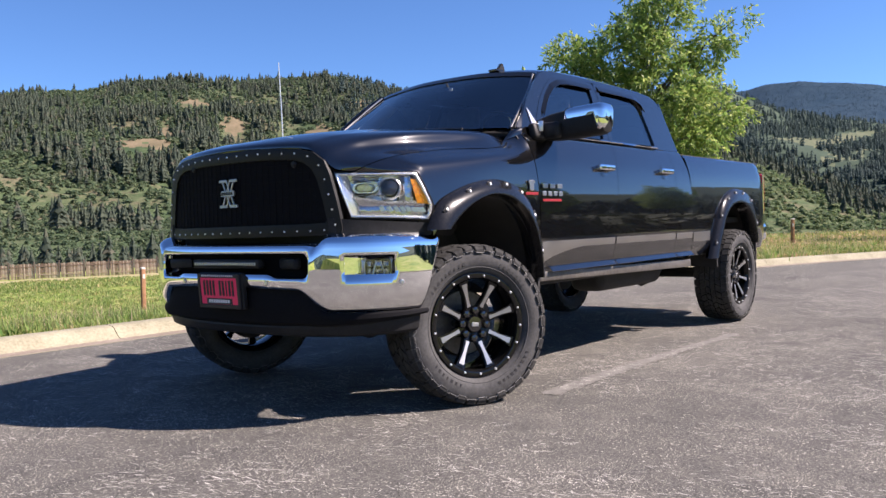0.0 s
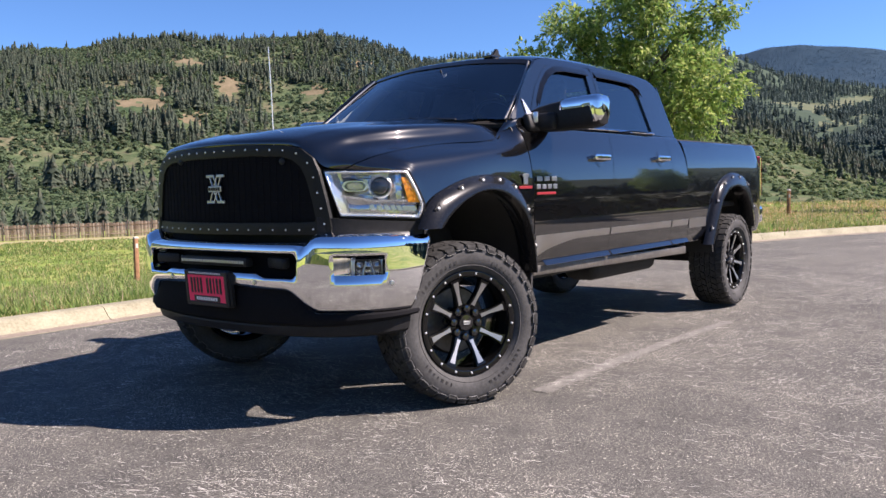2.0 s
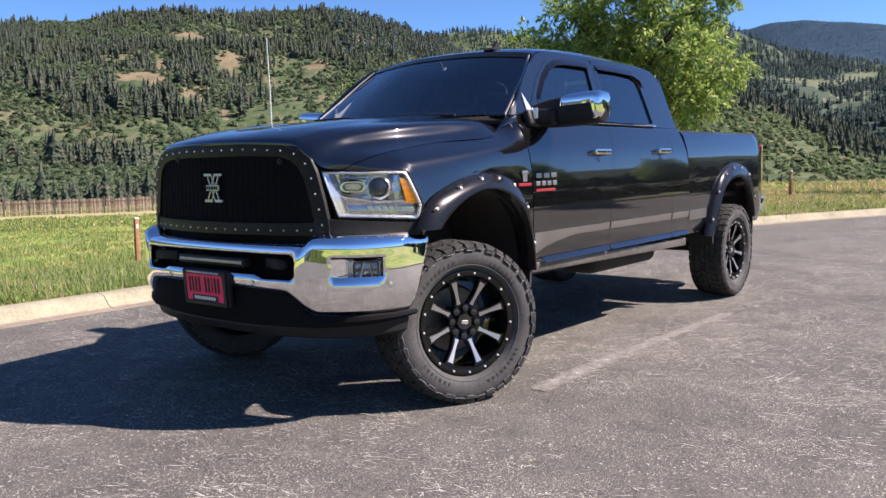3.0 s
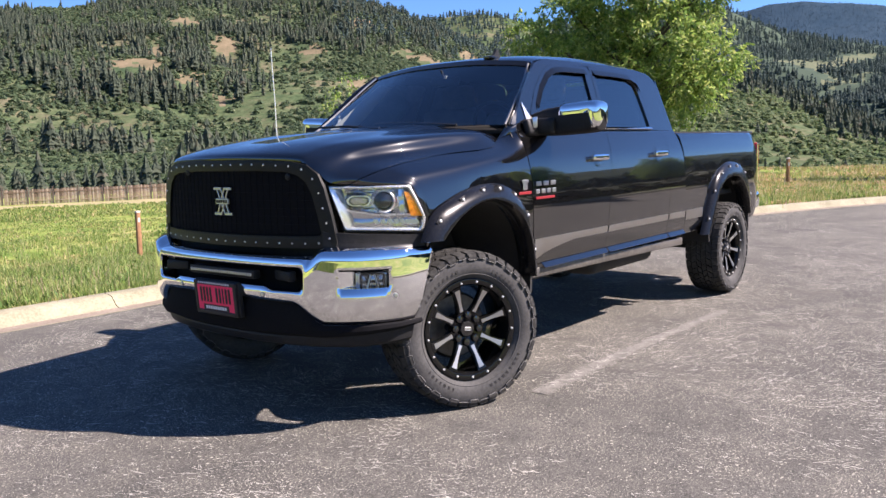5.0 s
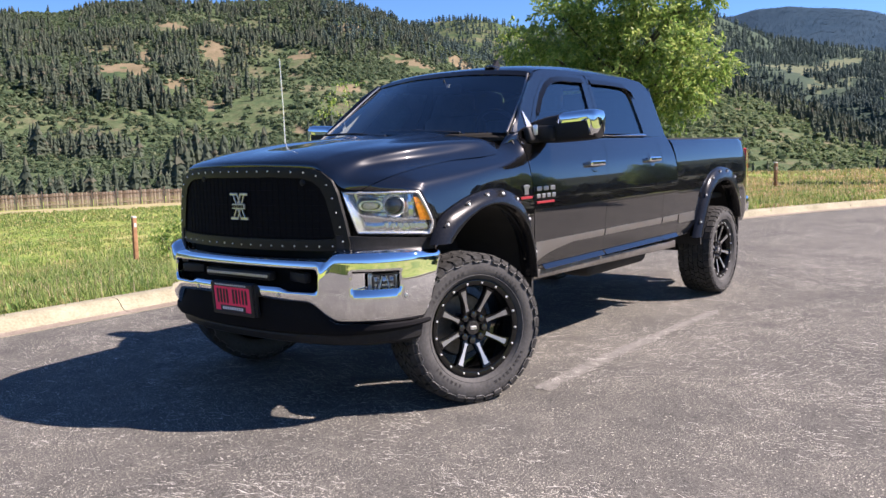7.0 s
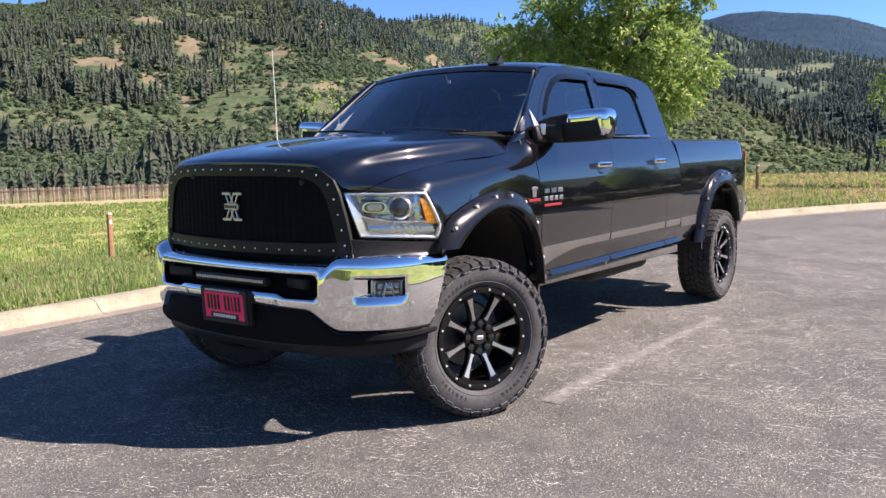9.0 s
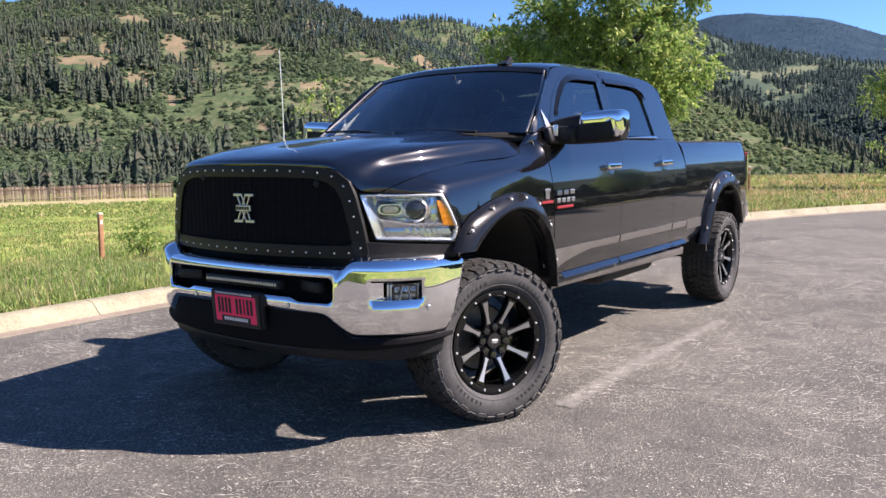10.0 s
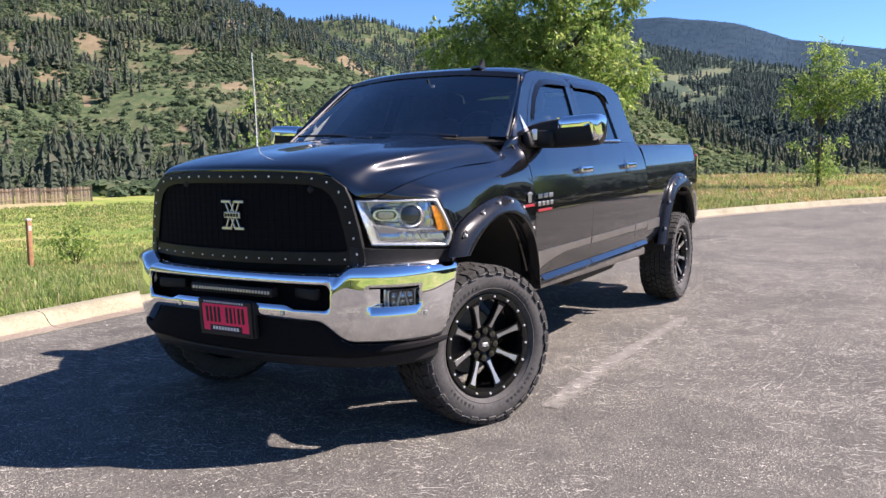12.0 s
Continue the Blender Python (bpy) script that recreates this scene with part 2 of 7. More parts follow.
def lathe(profile, steps=48, bm=None, closed=False):
    """Turns (radius, along y) points round the y axis."""
    bm = bm or bmesh.new()
    rings = []
    for r, y in profile:
        rings.append([bm.verts.new((r * math.cos(2 * math.pi * k / steps), y, r * math.sin(2 * math.pi * k / steps))) for k in range(steps)])
    pairs = list(zip(rings, rings[1:])) + ([(rings[-1], rings[0])] if closed else [])
    for r0, r1 in pairs:
        for k in range(steps):
            bm.faces.new((r0[k], r1[k], r1[(k + 1) % steps], r0[(k + 1) % steps]))
    bmesh.ops.recalc_face_normals(bm, faces=bm.faces)
    return bm


def prism(outline, depth, bm=None, m=None):
    """An outline of (u, w) points pulled out by depth along v; axes x, y, z = u, v, w."""
    bm = bm or bmesh.new()
    tmp = bmesh.new()
    f = tmp.faces.new([tmp.verts.new((u, 0, w)) for u, w in outline])
    ext = bmesh.ops.extrude_face_region(tmp, geom=[f])
    for v in ext["geom"]:
        if isinstance(v, bmesh.types.BMVert):
            v.co.y += depth
    bmesh.ops.recalc_face_normals(tmp, faces=tmp.faces)
    if m is not None:
        tmp.transform(m)
    me = bpy.data.meshes.new("tmp")
    tmp.to_mesh(me)
    tmp.free()
    bm.from_mesh(me)
    bpy.data.meshes.remove(me)
    return bm


def dome(radius, height, at, axis, bm=None, sides=8):
    """A small rounded rivet head at a place, facing axis."""
    bm = bm or bmesh.new()
    q = Vector(axis).normalized().to_track_quat("Z", "Y").to_matrix().to_4x4()
    m = Matrix.Translation(at) @ q
    rings = []
    for r, z in ((1.0, 0.0), (0.8, 0.7), (0.0, 1.0)):
        if r:
            rings.append([bm.verts.new(m @ Vector((r * radius * math.cos(2 * math.pi * k / sides), r * radius * math.sin(2 * math.pi * k / sides), z * height))) for k in range(sides)])
        else:
            rings.append(bm.verts.new(m @ Vector((0, 0, height))))
    for k in range(sides):
        bm.faces.new((rings[0][k], rings[0][(k + 1) % sides], rings[1][(k + 1) % sides], rings[1][k]))
        bm.faces.new((rings[1][k], rings[1][(k + 1) % sides], rings[2]))
    return bm




# ---- the place: road, kerbs, ground, hills, plants ----
EYE = Vector((3.65, 3.4, 0.0))
AHEAD = 219.3


def compass(x, y):
    """Bearing to the right of the main view, in degrees (-180 to 180), and range from the viewing spot."""
    dx, dy = np.asarray(x, float) - EYE.x, np.asarray(y, float) - EYE.y
    b = AHEAD - np.degrees(np.arctan2(dy, dx))
    return (b + 180) % 360 - 180, np.hypot(dx, dy)


def spot(bearing, reach):
    a = np.radians(AHEAD - np.asarray(bearing, float))
    return EYE.x + reach * np.cos(a), EYE.y + reach * np.sin(a)


BEND_X, BEND_R, KERB_Y = -1.0, 32.7, -3.36


def past_kerb(x, y):
    """Distance beyond the asphalt's edge on the field side (negative: on the road)."""
    x, y = np.asarray(x, float), np.asarray(y, float)
    bend = np.hypot(x - BEND_X, y - (KERB_Y + BEND_R)) - BEND_R
    return np.where(x > BEND_X, KERB_Y - y, np.where(y < KERB_Y + BEND_R, bend, -x - 33))


FAR_KERB_Y = 8.2


def fast_mesh(name, verts, faces, mat):
    """A mesh from arrays; faces all have the same number of corners."""
    verts, faces = np.asarray(verts, np.float32), np.asarray(faces, np.int32)
    me = bpy.data.meshes.new(name)
    n, k = faces.shape
    me.vertices.add(len(verts))
    me.vertices.foreach_set("co", verts.ravel())
    me.loops.add(n * k)
    me.loops.foreach_set("vertex_index", faces.ravel())
    me.polygons.add(n)
    me.polygons.foreach_set("loop_start", np.arange(0, n * k, k, dtype=np.int32))
    me.update(calc_edges=True)
    me.validate()
    for m in mat if hasattr(mat, "__len__") else [mat]:
        me.materials.append(m)
    return me


def fbm(x, y, scale, octaves=4, seed=0.0):
    """Smooth noise in numpy, about -1 to 1."""
    total, amp, f = np.zeros_like(np.asarray(x, float)), 1.0, 1.0 / scale
    for o in range(octaves):
        u, v = x * f + 17.3 * o + seed * 5.1, y * f - 9.7 * o + seed * 3.7
        iu, iv = np.floor(u), np.floor(v)
        fu, fv = u - iu, v - iv
        fu, fv = fu * fu * (3 - 2 * fu), fv * fv * (3 - 2 * fv)

        def h(a, b):
            q = np.sin(a * 127.1 + b * 311.7 + seed * 74.7) * 43758.5453
            return (q - np.floor(q)) * 2 - 1

        total += amp * ((h(iu, iv) * (1 - fu) + h(iu + 1, iv) * fu) * (1 - fv) + (h(iu, iv + 1) * (1 - fu) + h(iu + 1, iv + 1) * fu) * fv)
        amp *= 0.5
        f *= 2.05
    return total


def step(a, b, v):
    t = np.clip((v - a) / (b - a), 0, 1)
    return t * t * (3 - 2 * t)


# ridges: bearings and the heights of their skylines in degrees, with the ranges of foot and crest
RIDGE_A = ([-180, -120, -70, -45, -26.8, -22, -19, -16.2, -12.3, -9.7, -6.7, -4, -2, .4, 3, 6, 9, 12],
           [5, 6, 7.5, 8.4, 8.7, 9.05, 9.75, 10.05, 10.0, 10.3, 10.4, 9.85, 9.3, 8.7, 7.7, 6.0, 3.5, 0], 260, 1100, 1.5)
RIDGE_B = ([-8, -3, 0, 2, 4, 5.6, 7.5, 9, 10.5, 14, 17.5, 19.3, 20.35, 21, 22.5, 24], [4, 7.2, 8.6, 8.85, 8.9, 8.55, 8.0, 8.1, 8.3, 8.6, 8.75, 8.5, 7.95, 7.6, 6.8, 5.4], 900, 1700, 1.2)
RIDGE_C = ([2, 8, 14, 19.6, 21.8, 24.7, 27.3, 29.9, 31.5, 34], [0, 5.0, 5.7, 5.1, 4.3, 2.9, 1.55, .2, -.8, -2.2], 210, 620, 1.15)
RIDGE_D = ([8, 14, 19.5, 21.2, 23, 26.6, 29.4, 37, 45, 60, 90, 130, 180], [3, 6.6, 7.3, 7.0, 6.5, 5.7, 5.1, 4.0, 3.0, 5, 7, 6, 5], 760, 1900, 1.1)
RIDGE_E = ([10, 15, 20.9, 22.2, 24, 26.7, 28.6, 29.7, 31.7, 34.2, 36.9, 45, 60], [7.5, 8.0, 8.1, 8.38, 8.42, 8.05, 7.65, 7.3, 6.55, 6.15, 5.7, 5.6, 3], 2200, 3700, 1.0)


def rise(ridge, b, r):
    bs, es, r0, r1, power = ridge
    e = np.interp(b, bs, es, left=es[0] if bs[0] == -180 else -3, right=es[-1] if bs[-1] == 180 else -3)
    crest = r1 * np.tan(np.radians(e)) + 1.3
    t = np.clip((r - r0) / (r1 - r0), 0, 1)
    h = -9 + (crest + 9) * t ** power
    fall = np.clip((r - r1) / r1, 0, 2)
    return np.where(crest > -9, h - fall * (crest + 9) * 0.7, -30)


LEFT_R = [0, 7.5, 10, 14, 18.5, 30, 50, 100, 130, 260, 5000]
LEFT_Z = [.06, .06, -.05, -.38, -.79, -1.32, -2.05, -3.4, -3.8, -9, -9]
RIGHT_R = [0, 20, 28, 40, 60, 110, 220, 5000]
RIGHT_Z = [.09, .09, .08, .08, -.7, -4.5, -9, -9]


def height(x, y):
    """The ground's height."""
    b, r = compass(x, y)
    w = step(-6, 17, b) * (1 - step(60, 110, b))
    behind = step(78, 104, np.abs(b))
    z = np.interp(r, LEFT_R, LEFT_Z) * (1 - w) + np.interp(r, RIGHT_R, RIGHT_Z) * w
    back_z = np.interp(r, [0, 13, 80, 200, 600, 5000], [.1, .2, 7, 8, -4, -6])
    z = z * (1 - behind) + back_z * behind
    z = z + (fbm(x, y, 9.0, 3) * .05 + fbm(x, y, 2.0, 2, 3) * .02) * step(7, 14, r)
    hills = np.maximum.reduce([rise(q, b, r) for q in (RIDGE_A, RIDGE_B, RIDGE_C, RIDGE_D, RIDGE_E)])
    rough = (fbm(x, y, 240.0, 4, 1) * 16 + fbm(x, y, 60.0, 3, 2) * 3) * step(260, 600, r) * (1 - .75 * step(.75, 1.0, r / np.interp(b, [-180, -2, 4, 24, 60, 180], [1100, 1100, 1700, 1900, 1900, 1900])))
    z = np.maximum(z, hills + rough)
    d = past_kerb(x, y)
    over = np.asarray(y, float) - FAR_KERB_Y
    on_road = (d < .34) & (over < .34)
    return np.where(on_road, -.25, z)


# ground sheet: rings and rays round the viewing spot
rays = np.concatenate([np.arange(-48, 52, .4), np.arange(52, 312, 1.2)])
rings = np.concatenate([[.3, 2, 4, 5.5], np.arange(6.2, 24, .2), np.geomspace(24, 250, 42)[1:], np.geomspace(250, 1250, 210)[1:], np.geomspace(1250, 4600, 70)[1:]])
rb, rr = np.meshgrid(rays, rings)
gx, gy = spot(rb, rr)
gz = height(gx, gy)
nr, nb = rb.shape
ids = np.arange(nr * nb).reshape(nr, nb)
quads = np.stack([ids[:-1], np.roll(ids, -1, 1)[:-1], np.roll(ids, -1, 1)[1:], ids[1:]], -1).reshape(-1, 4)


def cleared(b, r):
    """The logged slope and its track on the middle mountain."""
    top = np.interp(b, [21.5, 23.5, 25.1, 26.7, 28.2], [1400, 1430, 1500, 1660, 1720])
    foot = np.interp(b, [21.5, 23.5, 25.1, 26.0, 26.8, 28.2], [1345, 1310, 1240, 1350, 1540, 1670])
    track = np.abs(r - np.interp(b, [25, 26.7, 28.6], [1190, 1240, 1400])) < 15
    return ((b > 21.5) & (b < 28.2) & (r > foot) & (r < top)) | ((b > 25) & (b < 28.6) & track)


def field_soil():
    m, nt, b = bare("field_grass_ground")
    co = coords(nt)
    big = node(nt, "ShaderNodeTexNoise", Scale=0.22, Detail=5.0, Roughness=0.65)
    small = node(nt, "ShaderNodeTexNoise", Scale=5.0, Detail=6.0, Roughness=0.7)
    for q in (big, small):
        nt.links.new(co, q.inputs["Vector"])
    r1 = ramp(nt, big.outputs["Fac"], [(.36, (.13, .20, .045)), (.5, (.21, .265, .062)), (.62, (.29, .295, .10)), (.72, (.35, .30, .15))])
    r2 = ramp(nt, small.outputs["Fac"], [(.3, (.7, .7, .65)), (.7, (1.2, 1.2, 1.15))])
    mx = nt.nodes.new("ShaderNodeMix")
    mx.data_type, mx.blend_type = "RGBA", "MULTIPLY"
    mx.inputs["Factor"].default_value = 1.0
    nt.links.new(r1.outputs["Color"], mx.inputs["A"])
    nt.links.new(r2.outputs["Color"], mx.inputs["B"])
    nt.links.new(mx.outputs["Result"], b.inputs["Base Color"])
    b.inputs["Roughness"].default_value = 0.95
    b.inputs["Specular IOR Level"].default_value = 0.1
    return m


def hill_cover():
    m, nt, b = bare("hillside_brush")
    co = coords(nt)
    big = node(nt, "ShaderNodeTexNoise", Scale=0.011, Detail=6.0, Roughness=0.62)
    mid = node(nt, "ShaderNodeTexNoise", Scale=0.06, Detail=5.0, Roughness=0.7)
    fine = node(nt, "ShaderNodeTexNoise", Scale=0.35, Detail=4.0, Roughness=0.7)
    for q in (big, mid, fine):
        nt.links.new(co, q.inputs["Vector"])
    add = nt.nodes.new("ShaderNodeMath")
    add.operation = "MULTIPLY_ADD"
    add.inputs[1].default_value = 0.45
    nt.links.new(mid.outputs["Fac"], add.inputs[0])
    half = nt.nodes.new("ShaderNodeMath")
    half.operation = "MULTIPLY"
    half.inputs[1].default_value = 0.55
    nt.links.new(big.outputs["Fac"], half.inputs[0])
    nt.links.new(half.outputs[0], add.inputs[2])
    r1 = ramp(nt, add.outputs[0], [(.36, (.046, .074, .041)), (.46, (.066, .095, .048)), (.52, (.088, .108, .058)), (.57, (.125, .118, .075)), (.64, (.165, .140, .095))])
    r2 = ramp(nt, fine.outputs["Fac"], [(.32, (.62, .64, .6)), (.68, (1.3, 1.3, 1.25))])
    mx = nt.nodes.new("ShaderNodeMix")
    mx.data_type, mx.blend_type = "RGBA", "MULTIPLY"
    mx.inputs["Factor"].default_value = 1.0
    nt.links.new(r1.outputs["Color"], mx.inputs["A"])
    nt.links.new(r2.outputs["Color"], mx.inputs["B"])
    nt.links.new(mx.outputs["Result"], b.inputs["Base Color"])
    b.inputs["Roughness"].default_value = 1.0
    b.inputs["Specular IOR Level"].default_value = 0.05
    return m


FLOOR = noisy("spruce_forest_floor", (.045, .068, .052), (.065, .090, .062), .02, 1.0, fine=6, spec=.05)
DIRT = noisy("bare_hill_dirt", (.120, .104, .060), (.215, .168, .108), .06, 0.95, fine=8, spec=.1)
# blue haze of distance is mixed into this far ground colour
HAZY = noisy("far_cover_haze_tint", (.017, .040, .066), (.031, .057, .083), .004, 1.0, fine=6, spec=.05)
LOGGED = noisy("logged_slope_grass", (.085, .108, .066), (.145, .150, .095), .03, 1.0, fine=8, spec=.05)
SOIL = noisy("bare_tan_soil", (.25, .22, .11), (.37, .32, .175), .5, 0.95, fine=12, spec=.1)
ground_me = fast_mesh("ground", np.stack([gx, gy, gz], -1).reshape(-1, 3), quads, [field_soil(), hill_cover(), SOIL, FLOOR, DIRT, HAZY, LOGGED])
qb, qr = rb[:-1].ravel(), rr[:-1].ravel()
slot = np.where(qr < 150, 0, 1)
rag = fbm(qb * 3, qr * .4, 3.0, 3, 6)
slot = np.where((qr > 84 + 4 * rag) & (qr < 99) & (qb < -14.5 - .16 * (99 - qr) + 1.5 * rag) & (qb > -50), 2, slot)
clearing = cleared(qb, qr + 22 * rag)
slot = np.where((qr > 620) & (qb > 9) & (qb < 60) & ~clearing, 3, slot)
slot = np.where(clearing, 6, slot)
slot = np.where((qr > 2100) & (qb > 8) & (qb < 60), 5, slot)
# out of view: dark floor set here to darken the door reflections
slot = np.where((qr > 120) & (np.abs(qb) > 62), 3, slot)
# open bare slopes on the hill
BARE = ((-18.4, 715, 2.1, 27), (-23.6, 640, .5, 10), (-25.3, 520, 1.0, 10), (-15.4, 950, 1.6, 18), (-13.0, 854, 1.2, 22), (-17.4, 834, .9, 22), (-15.4, 678, 1.3, 12), (-13.5, 626, .9, 12), (-7.6, 842, 1.0, 14),
        (-5.3, 706, 1.1, 16), (-8.3, 450, 1.6, 16), (.25, 850, 1.1, 12), (3.25, 942, 1.6, 18), (-1.2, 874, .9, 12), (-4.0, 982, 1.2, 14), (-9.8, 312, .9, 10), (-7.9, 546, .6, 16))
for b0, r0, db, dr in BARE:
    wob = fbm(qb * 30, qr * .6, 9.0, 3, 5)
    slot = np.where(((qb - b0) / db) ** 2 + ((qr - r0) / dr) ** 2 < 1 + 1.3 * wob, 4, slot)
ground_me.polygons.foreach_set("material_index", slot.astype(np.int32))
ground_me.polygons.foreach_set("use_smooth", [True] * len(ground_me.polygons))
ground = tagged(new("ground", ground_me), "grassy field running out to brushy forested hills", "ground", kind="structure")


# ---- asphalt ----
def asphalt():
    m, nt, b = bare("worn_asphalt")
    co = coords(nt)
    grain = node(nt, "ShaderNodeTexNoise", Scale=150.0, Detail=3.0, Roughness=0.8)
    blot = node(nt, "ShaderNodeTexNoise", Scale=0.55, Detail=5.0, Roughness=0.6)
    patchy = node(nt, "ShaderNodeTexNoise", Scale=5.5, Detail=5.0, Roughness=0.65)
    stones = node(nt, "ShaderNodeTexNoise", Scale=48.0, Detail=3.0, Roughness=0.7)
    for q in (grain, blot, patchy, stones):
        nt.links.new(co, q.inputs["Vector"])
    tone3 = ramp(nt, stones.outputs["Fac"], [(.34, (.66, .66, .67)), (.5, (.96, .96, .96)), (.66, (1.38, 1.37, 1.35))])
    base = ramp(nt, grain.outputs["Fac"], [(.33, (.032, .0315, .0287)), (.5, (.096, .0938, .0848)), (.68, (.226, .220, .197))])
    tone = ramp(nt, blot.outputs["Fac"], [(.34, (.74, .74, .74)), (.66, (1.16, 1.14, 1.12))])
    tone2 = ramp(nt, patchy.outputs["Fac"], [(.36, (.80, .80, .81)), (.66, (1.16, 1.14, 1.12))])

    def times(a, c):
        mx = nt.nodes.new("ShaderNodeMix")
        mx.data_type, mx.blend_type = "RGBA", "MULTIPLY"
        mx.inputs["Factor"].default_value = 1.0
        nt.links.new(a, mx.inputs["A"])
        nt.links.new(c, mx.inputs["B"])
        return mx.outputs["Result"]

    col = times(times(base.outputs["Color"], tone.outputs["Color"]), times(tone2.outputs["Color"], tone3.outputs["Color"]))

    # pale scratches and crushed-stone flecks, drawn out along different lines
    def flecks(turn, sx, sy, lo, hi, mask_scale, seed):
        nonlocal col
        mp = nt.nodes.new("ShaderNodeMapping")
        mp.inputs["Rotation"].default_value = (0, 0, radians(turn))
        mp.inputs["Scale"].default_value = (sx, sy, 1)
        mp.inputs["Location"].default_value = (seed, seed * 2, 0)
        nt.links.new(co, mp.inputs["Vector"])
        warp = node(nt, "ShaderNodeTexNoise", Scale=1.0, Detail=1.0, Roughness=0.5, Distortion=0.25)
        nt.links.new(mp.outputs[0], warp.inputs["Vector"])
        msk = node(nt, "ShaderNodeTexNoise", Scale=mask_scale, Detail=3.0)
        nt.links.new(co, msk.inputs["Vector"])
        f = ramp(nt, warp.outputs["Fac"], [(lo, (0, 0, 0)), (hi, (1, 1, 1))])
        g = ramp(nt, msk.outputs["Fac"], [(.40, (.12, .12, .12)), (.60, (1, 1, 1))])
        k = times(f.outputs["Color"], g.outputs["Color"])
        mx = nt.nodes.new("ShaderNodeMix")
        mx.data_type = "RGBA"
        nt.links.new(k, mx.inputs["Factor"])
        nt.links.new(col, mx.inputs["A"])
        mx.inputs["B"].default_value = (.56, .53, .44, 1)
        col = mx.outputs["Result"]

    flecks(20, 60, 75, .65, .71, 2.6, 31)
    flecks(-30, 130, 110, .63, .69, 1.6, 12)
    nt.links.new(col, b.inputs["Base Color"])
    b.inputs["Roughness"].default_value = 0.88
    b.inputs["Specular IOR Level"].default_value = 0.25
    bp = node(nt, "ShaderNodeBump", Strength=1.0, Distance=0.004)
    nt.links.new(grain.outputs["Fac"], bp.inputs["Height"])
    nt.links.new(bp.outputs[0], b.inputs["Normal"])
    return m


ASPHALT = asphalt()


def kerb_line(s):
    """A place on the asphalt's edge and the way outwards, s metres along it from the bend's start (s < 0: the straight)."""
    if s <= 0:
        return (BEND_X - s, KERB_Y), (0.0, -1.0)
    a = s / BEND_R
    return (BEND_X - BEND_R * math.sin(a), KERB_Y + BEND_R - BEND_R * math.cos(a)), (-math.sin(a), -math.cos(a))


edge_pts = [kerb_line(s)[0] for s in np.concatenate([[-80, -40, -20, -10, -5], np.arange(0, 46, 1.0)])]
verts, faces = [], []
for k, (x, y) in enumerate(edge_pts):
    verts += [(x, y, 0.0), (x, FAR_KERB_Y, 0.0)]
    if k:
        faces.append((2 * k - 2, 2 * k, 2 * k + 1, 2 * k - 1))
me = bpy.data.meshes.new("road")
me.from_pydata(verts, [], faces)
bm = bmesh.new()
bm.from_mesh(me)
bmesh.ops.subdivide_edges(bm, edges=[e for e in bm.edges if e.calc_length() > 4], cuts=3, use_grid_fill=True)
bmesh.ops.recalc_face_normals(bm, faces=bm.faces)
if sum(f.normal.z for f in bm.faces) < 0:
    bmesh.ops.reverse_faces(bm, faces=bm.faces)
bm.to_mesh(me)
bm.free()
me.materials.append(ASPHALT)
road = tagged(new("road", me), "worn grey asphalt road with pale scratches", "road", kind="structure")

# pale dragged line and small chalky smears on the asphalt
CHALK = noisy("chalky_smear", (.115, .110, .098), (.235, .224, .198), 14, 0.95, fine=9, lo=.40, hi=.60)


def smear(points, w0, w1, z):
    """A dragged streak of many thin flakes, thickest along its middle."""
    rng = np.random.RandomState(3)
    c = np.array(even(points, 120))
    n = 12000
    k = (118 * rng.rand(n) ** 1.15).astype(int)
    t = c[k + 1] - c[k]
    t /= np.linalg.norm(t, axis=1)[:, None]
    nrm = np.stack([-t[:, 1], t[:, 0]], 1)
    w = w0 + (w1 - w0) * k / 119
    o = c[k] + t * rng.uniform(-.03, .03, n)[:, None] + nrm * (w * np.clip(rng.normal(0, .52, n), -1.5, 1.5))[:, None]
    a = rng.normal(0, .5, n)
    d = t * np.cos(a)[:, None] + nrm * np.sin(a)[:, None]
    e = np.stack([-d[:, 1], d[:, 0]], 1)
    ln, wd = rng.uniform(.004, .015, n)[:, None], rng.uniform(.002, .006, n)[:, None]
    flat = np.stack([o - d * ln, o + e * wd, o + d * ln * .8, o - e * wd], 1).reshape(-1, 2)
    me = fast_mesh("road_smear", np.column_stack([flat, z + .0008 * rng.rand(4 * n)]), np.arange(4 * n).reshape(-1, 4), CHALK)
    return tagged(new("road_smear", me), "pale chalky streak dragged along asphalt", "road marking", kind="structure")


smear([(-.42, 1.17), (-1.0, 1.16), (-1.8, 1.17), (-2.6, 1.20), (-3.2, 1.22)], .055, .045, .004)


# pale slivers and scratches strewn over the asphalt
STRAW = noisy("pale_scratch", (.42, .405, .36), (.80, .77, .69), 3.0, 0.9, fine=10)
SCR = np.random.RandomState(17)
n = 620000
sb, sr = SCR.uniform(-180, 180, n), np.sqrt(SCR.uniform(.2 ** 1.2, 15 ** 1.2, n)) ** (2 / 1.2)
sx, sy = spot(sb, sr)
keep_s = (past_kerb(sx, sy) < -.1) & (sy < FAR_KERB_Y - .1) & (SCR.rand(n) < 1 - .8 * step(44, 75, np.abs(sb))) & (SCR.rand(n) < .36 + .50 * fbm(sx, sy, 1.2, 3, 61) + .50 * fbm(sx, sy, .20, 2, 62))
sx, sy, sr = sx[keep_s], sy[keep_s], sr[keep_s]
n = len(sx)
drift = 1.85 + .6 * fbm(sx, sy, 1.1, 2, 63)
sa = drift + SCR.normal(0, .42, n)
